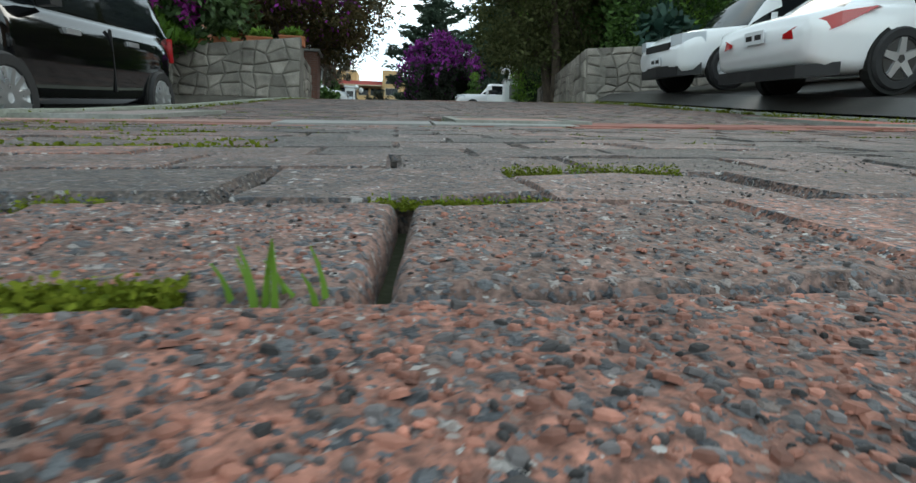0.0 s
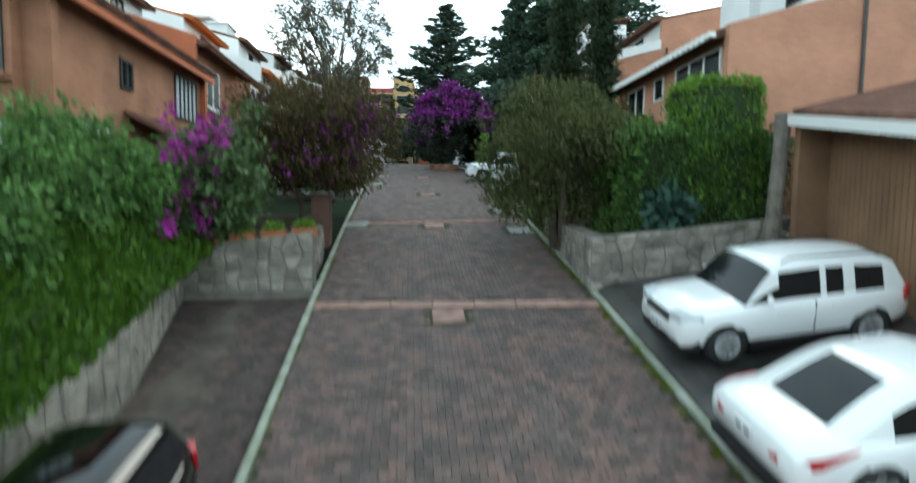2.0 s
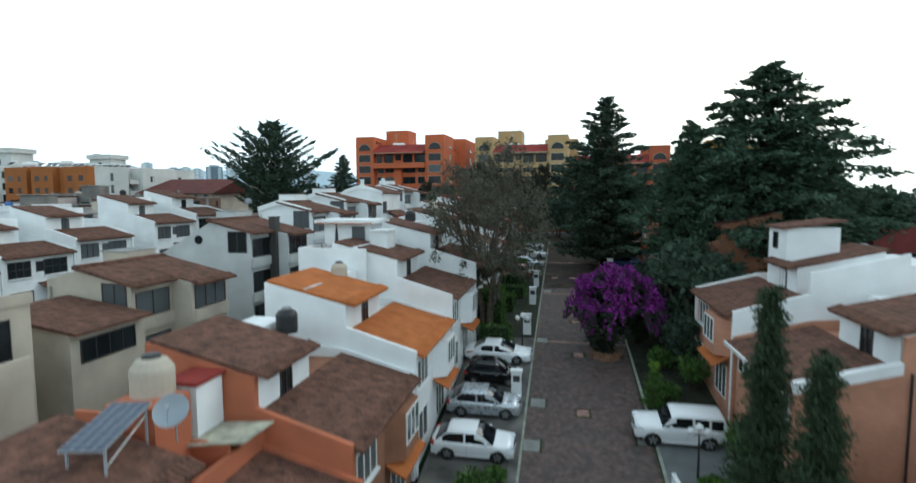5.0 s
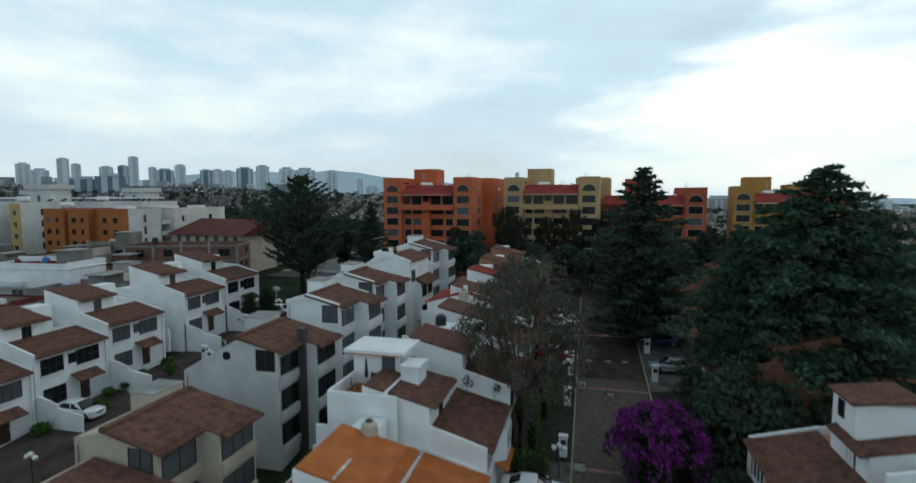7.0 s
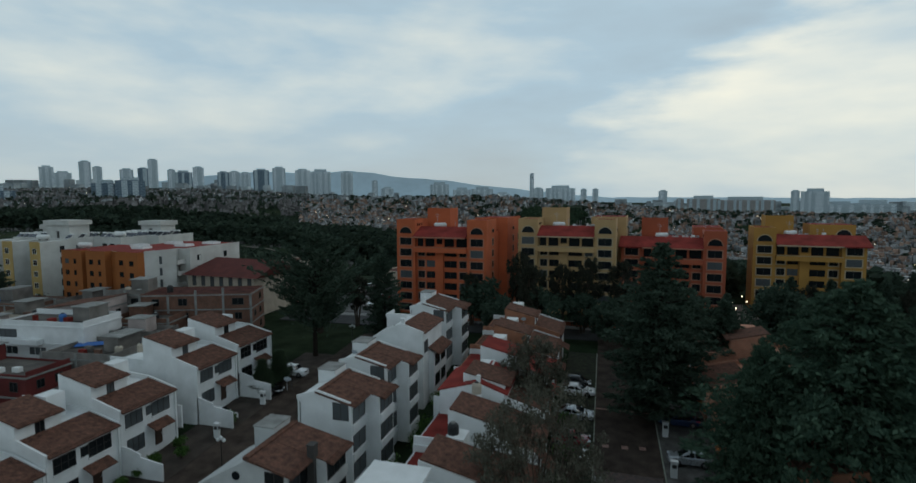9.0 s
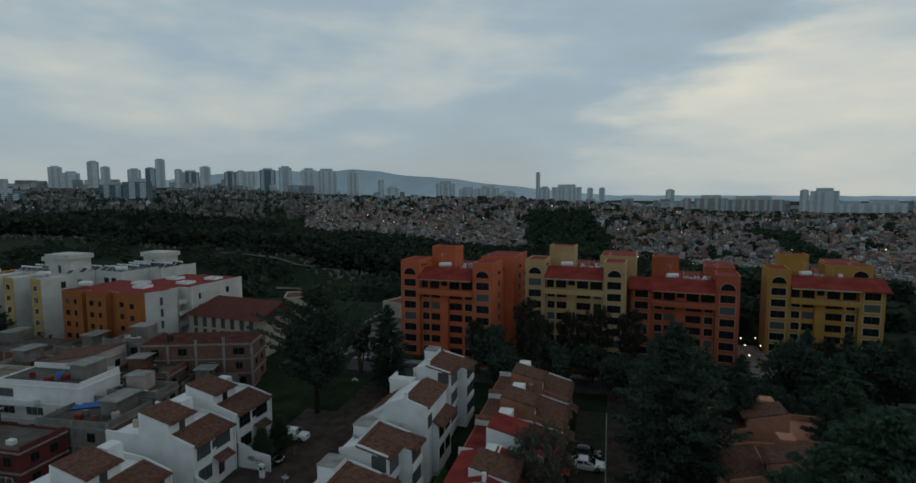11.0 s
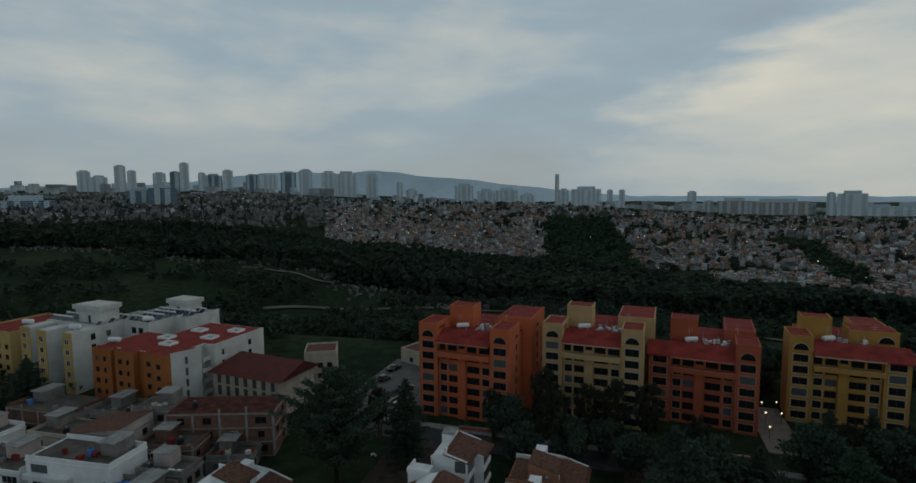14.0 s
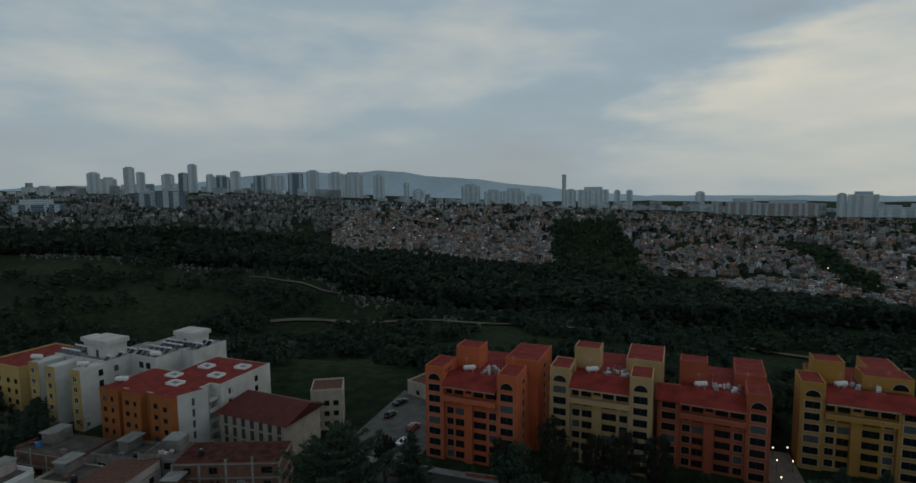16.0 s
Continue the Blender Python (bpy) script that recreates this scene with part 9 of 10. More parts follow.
def stone_wall(p0, p1, thick, h0, h1, name, label, seed, size=0.34, dz=0.0, limit=150):
    """A wall of irregular stones in mortar between two points; the stones stand proud on both faces of the side to the viewer."""
    rng = random.Random(seed)
    (x0, y0), (x1, y1) = p0, p1
    ln = math.hypot(x1 - x0, y1 - y0)
    ux, uy = (x1 - x0) / ln, (y1 - y0) / ln
    nx, ny = uy, -ux  # outward: to the right of the way from p0 to p1
    w = thing(name, label, "stone wall", kind="structure")
    z0, z1 = ground_z(x0, y0) + dz, ground_z(x1, y1) + dz
    mb = Mb()
    q = [(x0, y0), (x1, y1), (x1 - nx * thick, y1 - ny * thick), (x0 - nx * thick, y0 - ny * thick)]
    tops = [z0 + h0, z1 + h1, z1 + h1, z0 + h0]
    mb.add([(*c, min(z0, z1) - 0.8) for c in q] + [(*c, t) for c, t in zip(q, tops)], [(3, 2, 1, 0), (4, 5, 6, 7), (0, 1, 5, 4), (1, 2, 6, 5), (2, 3, 7, 6), (3, 0, 4, 7)])
    part("mortar_core", mb, MORTAR, w)
    # uneven quadrilaterals from a jittered grid
    nu, nv = max(2, int(ln / size)), max(2, int(max(h0, h1) / (size * 0.8)))
    if nu * nv > limit:
        k = math.sqrt(nu * nv / limit)
        nu, nv = int(nu / k), max(2, int(nv / k))
    jit = {(i, j): (rng.uniform(-0.33, 0.33) if 0 < i < nu else 0, rng.uniform(-0.33, 0.33) if 0 < j < nv else 0) for i in range(nu + 1) for j in range(nv + 1)}
    for i in range(nu):
        for j in range(nv):
            cs = []
            for a, b in ((i, j), (i + 1, j), (i + 1, j + 1), (i, j + 1)):
                da, db = jit[a, b]
                cs.append(((a + da) / nu, (b + db) / nv))
            cu, cv = sum(c[0] for c in cs) / 4, sum(c[1] for c in cs) / 4
            pts = []
            proud = rng.uniform(0.02, 0.06)
            for shrink, out in ((0.93, 0.0), (0.86, proud * 0.7), (0.60, proud)):
                for u, v in cs:
                    uu, vv = cu + (u - cu) * shrink, cv + (v - cv) * shrink
                    gz = z0 + (z1 - z0) * uu
                    hh = h0 + (h1 - h0) * uu
                    pts.append((x0 + ux * ln * uu + nx * out, y0 + uy * ln * uu + ny * out, gz + 0.0 + vv * hh))
            f = [(k * 4 + e, k * 4 + (e + 1) % 4, k * 4 + 4 + (e + 1) % 4, k * 4 + 4 + e) for k in range(2) for e in range(4)] + [(8, 9, 10, 11)]
            part("stone", Mb().add(pts, f), STONE, w)
    return w


stone_wall((-5.6, 13.5), (-2.41, 13.5), 0.5, 1.15, 1.5, "retaining_wall", "irregular grey stone retaining wall with flower boxes", 1)
stone_wall((-2.62, 13.76), (-2.62, 16.4), 0.45, 1.4, 0.95, "retaining_wall", "irregular grey stone retaining wall beside the street", 2, 0.36)
stone_wall((-4.75, -3.0), (-4.75, 9.2), 0.4, 1.25, 1.25, "retaining_wall", "long grey stone retaining wall below a planted bank", 6, 0.42, -0.1, 100)
stone_wall((-4.75, 9.2), (-5.6, 13.5), 0.4, 1.25, 1.25, "retaining_wall", "long grey stone retaining wall below a planted bank", 3, 0.42, -0.1, 120)
stone_wall((4.95, 18.6), (4.62, 12.8), 0.5, 0.55, 1.35, "retaining_wall", "grey stone retaining wall beside the street", 4, 0.36)
stone_wall((4.62, 12.8), (10.3, 12.9), 0.5, 1.35, 1.75, "retaining_wall", "grey stone retaining wall behind the parked cars", 5, 0.36)
# earth behind the walls
whole("planting_bed", Mb().plate([(-5.55, 13.9), (-2.9, 13.9), (-2.9, 20), (-7, 20), (-9.5, 14)], 1.0, lambda x, y: ground_z(-4, 13.5) + 1.2 + (y - 13.5) * 0.1), SOIL, "raised bed of dark soil behind the wall", "planting bed", kind="structure")
whole("planting_bed", Mb().plate([(4.95, 13.2), (10.3, 13.3), (10.3, 20), (5.3, 20)], 1.0, lambda x, y: ground_z(6, 13) + 1.2 + (y - 13) * 0.05), SOIL, "raised bed of dark soil behind the wall", "planting bed", kind="structure")
for i in range(4):
    x = -5.0 + 0.78 * i
    fb = thing("flower_box", "terracotta flower box with yellow-green plants on the wall", "flower box", pose(x, 13.8, ground_z(-4, 13.5) + 1.2 + 0.07 * i), "flower boxes")
    part("box", Mb().plate([(-0.3, -0.11), (0.3, -0.11), (0.3, 0.11), (-0.3, 0.11)], 0, 0.22).box(-0.32, 0.32, -0.13, 0.13, 0.19, 0.23), mat("terracotta", (0.42, 0.15, 0.07), 0.85, 0.2, 4, 50, 0.3), fb)
    rngf = np.random.default_rng(300 + i)
    p, q = clump_points(rngf, (0, 0, 0.32), (0.32, 0.16, 0.16), 260, 0.3)
    leaves("plant", leaf_quads(p, 0.07, rngf, 0, 1.6, q), GREEN_BRIGHT, fb)

# brick gate pier by the street tree
gp = thing("gate_pier", "square brick gate pier beside the street", "gate pier", pose(-2.95, 18.3, ground_z(-3, 18.3)))
part("shaft", Mb().box(-0.3, 0.3, -0.3, 0.3, -0.4, 1.55), brickish("dark_brick", (0.15, 0.06, 0.04), (0.12, 0.05, 0.035), (0.16, 0.12, 0.10)), gp)
part("cap", Mb().box(-0.36, 0.36, -0.36, 0.36, 1.55, 1.63), CONCRETE, gp)

# garage wall and beam at the east, and the bare trunk beside it
ga = thing("garage_wall", "brown ribbed garage front under a white beam and tiled roof", "garage")
RIBWALL = mat("brown_rib_wall", (0.26, 0.150, 0.088), 0.9, 0.2, 0.8, 40, 0.3)
GA, GB = Vector((9.4, 12.2, 7.5)), Vector((7.93, 1.5, 5.33))


def garage_at(f, dx, dz=0.0):
    p = GA.lerp(GB, f)
    return (p.x + dx, p.y, p.z + dz)


def garage_bar(f0, f1, x0, x1, z0, z1):
    return Mb().add([garage_at(f, x, z) for f in (f0, f1) for x, z in ((x0, z0), (x1, z0), (x1, z1), (x0, z1))], [(0, 1, 2, 3), (7, 6, 5, 4), (0, 4, 5, 1), (1, 5, 6, 2), (2, 6, 7, 3), (3, 7, 4, 0)])


part("wall", garage_bar(0, 1, 0.95, 1.2, -4.6, 0.0), RIBWALL, ga)
for i in range(64):
    part("rib", garage_bar((i + 0.1) / 64, (i + 0.62) / 64, 0.932, 0.95, -4.3, -0.02), RIBWALL, ga)
part("end_wall", garage_bar(0.0, 0.02, 0.1, 4.5, -4.4, -0.05), RIBWALL, ga)
part("beam", garage_bar(-0.01, 1, -0.12, 0.06, -0.2, 0.06), FRAME_WHITE, ga)
part("soffit", garage_bar(0, 1, 0.06, 0.95, -0.06, 0.0), RIBWALL, ga)
part("tiled_roof", Mb().add([garage_at(f, x, z) for f in (0, 1) for x, z in ((0.0, 0.06), (4.6, 1.2), (4.6, 1.36), (0.0, 0.2))], [(0, 1, 2, 3), (7, 6, 5, 4), (0, 4, 5, 1), (1, 5, 6, 2), (2, 6, 7, 3), (3, 7, 4, 0)]), ROOF, ga)
st = thing("tree_stump", "tall bare grey trunk beside the garage wall", "tree trunk", pose(9.2, 12.4, 4.2))
part("trunk", Mb().tube([(-0.06, 0, -0.4, 0.22), (0.0, 0, 1.0, 0.19), (0.08, 0, 2.4, 0.18), (0.12, 0, 3.4, 0.2), (0.1, 0, 3.45, 0.1)], 10), mat("grey_bark", (0.20, 0.175, 0.15), 0.95, 0.35, 3, 25, 0.8), st)


# covers, slabs and bands let into the paving
RIM = mat("worn_rim_concrete", (0.27, 0.265, 0.25), 0.9, 0.3, 3, 40, 0.4, tint=(0.17, 0.175, 0.14))


def slab(x0, x1, y0, y1, material, label, rim=RIM, name="utility_cover", skew=0.0, group="utility covers"):
    t = thing(name, label, "utility cover", kind="structure")
    z = lambda x, y: ground_z(x, y) + 0.012
    lo = lambda x, y: ground_z(x, y) - 0.06
    part("panel", Mb().plate([(x0 + 0.06, y0 + 0.06), (x1 - 0.06, y0 + 0.06 + skew), (x1 - 0.06, y1 - 0.06 + skew), (x0 + 0.06, y1 - 0.06)], lo, z), material, t)
    if rim:
        zr = lambda x, y: ground_z(x, y) + 0.02
        for q in (((x0, y0), (x1, y0 + skew), (x1, y0 + 0.055 + skew), (x0, y0 + 0.055)), ((x0, y1 - 0.055), (x1, y1 - 0.055 + skew), (x1, y1 + skew), (x0, y1)), ((x0, y0 + 0.055), (x0 + 0.055, y0 + 0.055), (x0 + 0.055, y1 - 0.055), (x0, y1 - 0.055)), ((x1 - 0.055, y0 + 0.055 + skew), (x1, y0 + 0.055 + skew), (x1, y1 - 0.055 + skew), (x1 - 0.055, y1 - 0.055 + skew))):
            part("rim", Mb().plate(list(q), lo, zr), rim, t)
    return t


slab(-2.10, -1.42, 3.14, 4.62, mat("grey_pink_concrete", (0.29, 0.235, 0.22), 0.85, 0.3, 2.5, 50, 0.3), "greyish pink concrete service cover with grey rim")
slab(0.33, 1.15, 3.05, 4.0, PINK, "pink concrete service cover in the paving")
slab(3.62, 4.58, 3.65, 5.25, mat("salmon_concrete", (0.46, 0.17, 0.13), 0.85, 0.25, 2.5, 50, 0.3), "salmon concrete service cover with pale rim")
COVERS = [(0.93, 11.7), (0.98, 19.9), (0.98, 26.95), (0.93, 34.7), (0.9, 43.0), (0.9, 50.5), (0.9, 58.5), (0.9, 67.0), (-1.2, 66.9), (2.8, 67.2), (0.9, 76.0)]
for x, y in COVERS:
    slab(x - 0.42, x + 0.42, y - 0.38, y + 0.38, PINK, "square pink concrete cover in the street's middle", None)
for x, y in ((-2.0, 20.4), (-1.95, 31.2), (-1.8, 35.6), (4.1, 22.2), (4.2, 32.4), (-1.9, 45.5), (-1.9, 60.5), (4.1, 18.9)):
    slab(x - 0.45, x + 0.45, y - 0.5, y + 0.5, CONCRETE, "pale concrete cover beside the kerb")


def band(y0, y1, segs, label, skew=0.0):
    t = thing("paving_band", label, "paving band", kind="structure")
    x = RX0 + 0.02
    n = len(segs)
    for i, (w, material) in enumerate(segs):
        a, b = max(x, kerb_x(y0) - 0.08), x + w - 0.02
        k = lambda xx: skew * (xx - RX0)
        part("band_stone", Mb().plate([(a, y0 + k(a)), (b, y0 + k(b)), (b, y1 + k(b)), (a, y1 + k(a))], lambda p, q: ground_z(p, q) - 0.06, lambda p, q: ground_z(p, q) + 0.006), material, t)
        x += w


band(2.52, 2.86, [(0.9, PINK), (0.88, PINK), (0.82, CONCRETE), (0.84, CONCRETE), (0.82, REDCONC), (0.84, REDCONC), (0.66, REDCONC), (0.6, PINK), (0.64, PINK)], "band of pink, red and grey concrete across the street", 0.11)
for y in (12.2, 20.35, 45.2, 59.4, 75.6):
    band(y + (0.22 if y < 13 else 0), y + 0.34 + (0.22 if y < 13 else 0), [(1.0, PINK)] * 7, "band of pink concrete blocks across the street", -0.075 if y < 13 else 0.0)
# a course of brick-red edging stones before the first band
ec = thing("edging_course", "worn brick-red edging stones across the street", "edging", kind="structure")
for i in range(17):
    a, b = max(-2.1, -2.35 + 0.41 * i), -1.97 + 0.41 * i
    part("edging_stone", Mb().plate([(a, 2.36 + 0.11 * (a - RX0)), (b, 2.36 + 0.11 * (b - RX0)), (b, 2.5 + 0.11 * (b - RX0)), (a, 2.5 + 0.11 * (a - RX0))], lambda p, q: ground_z(p, q) - 0.06, lambda p, q: ground_z(p, q) + 0.004 - 0.01 * random.random()), REDCONC, ec)


# meters and gate posts along the kerb
def meter_box(x, y, label="white meter cabinet beside a parking bay"):
    t = thing("meter_cabinet", label, "meter cabinet", pose(x, y, ground_z(x, y)), "meter cabinets")
    part("cabinet", Mb().box(-0.32, 0.32, -0.2, 0.2, -0.2, 1.65), WHITE, t)
    part("cap", Mb().box(-0.38, 0.38, -0.26, 0.26, 1.65, 1.75), WHITE, t)
    part("meter", Mb().box(0.325, 0.36, -0.14, 0.14, 1.0, 1.4), FRAME_DARK, t)
    part("meter", Mb().box(-0.22, 0.22, -0.225, -0.2, 1.0, 1.4), FRAME_DARK, t)


for x, y in ((-3.2, 36.3), (-3.2, 46.8), (-3.2, 55.5), (-3.2, 62.5), (5.4, 24.2), (5.5, 62.5), (5.5, 70.5), (-46.3, 58.6), (-46.2, 67.4)):
    meter_box(x, y)
gw = thing("garden_wall", "low white curved wall beside the grey drive", "garden wall")
mb = Mb()
n = 14
for i in range(n + 1):
    a = math.pi * 0.5 * i / n
    for rr in (2.6, 2.8):
        x, y = 7.6 - rr * math.cos(a), 26.0 + 2.6 - rr * math.sin(a) * 0.9
        z = ground_z(x, y)
        mb.v += [(x, y, z - 0.2), (x, y, z + 0.75)]
for i in range(n):
    a, b = 4 * i, 4 * i + 4
    mb.f += [(a, a + 1, b + 1, b), (a + 3, a + 2, b + 2, b + 3), (a + 1, a + 3, b + 3, b + 1)]
mb.f += [(0, 2, 3, 1), (4 * n, 4 * n + 1, 4 * n + 3, 4 * n + 2)]
part("wall", mb, WHITE, gw)


def street_lamp(x, y, globes=2, h=3.3):
    t = thing("street_lamp", "black post lamp with white globes beside the side street", "street lamp", pose(x, y, ground_z(x, y)), "globe lamps")
    part("post", Mb().tube([(0, 0, -0.2, 0.07), (0, 0, 0.3, 0.06), (0, 0, h, 0.04)], 8), FRAME_DARK, t)
    part("arm", Mb().tube([(-0.35, 0, h - 0.1, 0.025), (0, 0, h, 0.03), (0.35, 0, h - 0.1, 0.025)], 6), FRAME_DARK, t)
    for gx, gz in ((-0.38, h + 0.1), (0.38, h + 0.1), (0, h + 0.32))[: globes + 1]:
        part("globe", Mb().lathe([(0.06, gz - 0.2), (0.17, gz - 0.1), (0.2, gz), (0.17, gz + 0.1), (0.06, gz + 0.2)], gx, 0, 12), plain("opal_globe", (0.72, 0.73, 0.72), 0.3), t)


for x, y in ((-41.0, 53.0), (-45.0, 72.5), (-44.6, 91.0), (-41.0, 34.0), (-3.4, 44.0), (-3.4, 60.0), (-3.4, 76.0), (6.2, 29.5)):
    street_lamp(x, y, h=3.3 if x < -20 else 2.2)

# roof things of the nearest western houses
water_tank(-13.8, 17.9, 12.9, CREAM, "large cream water tank on an orange roof", 0.68, 1.8)
dish(-11.9, 16.6, 12.55, 18, 0.52)
sp = thing("solar_collector", "tilted dark solar panel of square cells on a metal stand", "solar collector", pose(-12.9, 15.2, 12.75, 0, 0, 12))
TILT = pose(0, 0, 0.85, 10, 0, 0)
RIM_GREY = plain("grey_aluminium", (0.34, 0.36, 0.38), 0.5, 0.3)
part("cell_sheet", Mb().box(-0.58, 0.58, -1.15, 1.15, -0.02, 0.02), plain("solar_cells", (0.045, 0.06, 0.095), 0.3, spec=0.35), sp, m=TILT)
for i in range(5):
    x = -0.58 + 0.29 * i
    part("frame_bar", Mb().box(x - 0.007, x + 0.007, -1.17, 1.17, -0.03, 0.028), RIM_GREY, sp, m=TILT)
for i in range(9):
    y = -1.15 + 2.3 * i / 8
    part("frame_bar", Mb().box(-0.59, 0.59, y - 0.006, y + 0.006, -0.03, 0.027), RIM_GREY, sp, m=TILT)
for x, y, h in ((0.5, -0.95, 0.68), (0.5, 0.95, 1.0), (-0.5, -0.95, 0.68), (-0.5, 0.95, 1.0)):
    part("leg", Mb().box(x - 0.03, x + 0.03, y - 0.03, y + 0.03, -0.3, h), RIM_GREY, sp)
part("brace", Mb().tube([(0.5, -0.95, 0.1, 0.02), (0.5, 0.95, 0.75, 0.02)], 6), FRAME_WHITE, sp)
for i, (x, y, z, k) in enumerate(((-13.2, 25.6, 14.6, 1), (-14, 33.5, 15.8, 0), (-14, 41.5, 17.2, 0), (-14.2, 50, 18.6, 1), (-14, 58, 19.4, 0), (16.5, 20.2, 14.2, 1), (-59, 52, 18.6, 1), (-59.5, 61, 19.4, 0), (-59.3, 70, 20.2, 1))):
    water_tank(x, y, z - 1.0, (CREAM, BLACK)[k], ("cream", "black")[k] + " plastic water tank on a house roof", 0.5, 1.1)
for x, y, z, r in ((-30, 62.5, 20, 170), (-33, 53.5, 19.5, 200), (18, 40, 16.6, 160), (-13, 84, 20, 190), (-60, 44, 17.6, 180)):
    dish(x, y, z - 1.0, r, 0.4)


# ---- the pavers ----
def paver_mesh(name, w, d, seed, rise=0.0):
    """One paver with worn, rounded edges, uneven on top."""
    rng = random.Random(seed)
    x, y = w / 2, d / 2
    mb = Mb()
    for k, (ins, z) in enumerate(((0.0, -0.055), (0.0, -0.009), (0.006, 0.0))):
        for sx, sy in ((-1, -1), (0, -1), (1, -1), (1, 0), (1, 1), (0, 1), (-1, 1), (-1, 0)):
            j = 0.0025 if k else 0
            mb.v.append((sx * (x - ins) + rng.uniform(-j, j), sy * (y - ins) + rng.uniform(-j, j), z + (rng.uniform(-0.003, 0.003) if k == 2 else 0)))
    for k in range(2):
        mb.f += [(k * 8 + j, k * 8 + (j + 1) % 8, k * 8 + 8 + (j + 1) % 8, k * 8 + 8 + j) for j in range(8)]
    mb.f.append(tuple(range(16, 24)))
    return mb


def rough_paver(x0, x1, y0, y1, step, skew, material):
    """A paver that the eye nearly touches: its top a fine net with the relief of worn aggregate, edges crumbled."""
    nx, ny = int((x1 - x0) / step), int((y1 - y0) / step)
    mb = Mb()
    for j in range(ny + 1):
        for i in range(nx + 1):
            x, y = x0 + (x1 - x0) * i / nx, y0 + (y1 - y0) * j / ny
            edge = min(x - x0, x1 - x, y - y0, y1 - y)
            p = Vector((x, y, 0.0))
            stone = noise.voronoi(p * 120, distance_metric="DISTANCE")[0][0]
            h = 0.0030 * noise.noise(p * 22) + 0.0016 * noise.noise(p * 75) + 0.0016 * max(0.0, 0.45 - stone) / 0.45
            worn = 0.004 + 0.005 * (0.5 + 0.5 * noise.noise(p * 45))
            h -= 0.011 * max(0.0, 1 - edge / worn) ** 2
            xs = x + skew * (y - 0.19)
            mb.v.append((xs, y + 0.003 * noise.noise(p * 30) * (edge < 0.004), ground_z(xs, y) + h - 0.001))
    w = nx + 1
    mb.f = [(j * w + i, j * w + i + 1, j * w + w + i + 1, j * w + w + i) for j in range(ny) for i in range(nx)]
    rim = [i for i in range(w)] + [j * w + nx for j in range(1, ny + 1)] + [ny * w + i for i in range(nx - 1, -1, -1)] + [j * w for j in range(ny - 1, 0, -1)]
    k = len(mb.v)
    mb.v += [(mb.v[i][0], mb.v[i][1], mb.v[i][2] - 0.045) for i in rim]
    mb.f += [(rim[(i + 1) % len(rim)], rim[i], k + i, k + (i + 1) % len(rim)) for i in range(len(rim))]
    return mb


PW, PD, GAP = 0.252, 0.200, 0.007
PAVER = aggregate("paver_concrete", 0.05, gain=1.0)
PAVER_JOINED = aggregate("paver_concrete_joined", 0.24, True, 0.74)
PAVER_RED = aggregate("paver_concrete_red", 0.95, gain=1.08)
PAVER_MID = aggregate("paver_concrete_brown", 0.34, gain=1.05)
TAKEN = [(-2.12, -1.40, 3.12, 4.64), (0.31, 1.17, 3.03, 4.02), (3.60, 4.60, 3.63, 5.27)] + [(x - 0.43, x + 0.43, y - 0.39, y + 0.39) for x, y in COVERS]
TAKEN += [(x - 0.46, x + 0.46, y - 0.51, y + 0.51) for x, y in ((-2.0, 20.4), (-1.95, 31.2), (-1.8, 35.6), (4.1, 22.2), (4.2, 32.4), (-1.9, 45.5), (-1.9, 60.5), (4.1, 18.9))]


def free(x, y):
    if any(a - PW / 2 < x < b + PW / 2 and c - PD / 2 < y < d + PD / 2 for a, b, c, d in TAKEN):
        return False
    if 2.28 < y - 0.11 * (x - RX0) < 2.94:
        return False
    for q in (12.2, 20.35, 45.2, 59.4, 75.6):
        k = 0.22 - 0.075 * (x - RX0) if q < 13 else 0
        if q - 0.09 < y - k < q + 0.43:
            return False
    return True


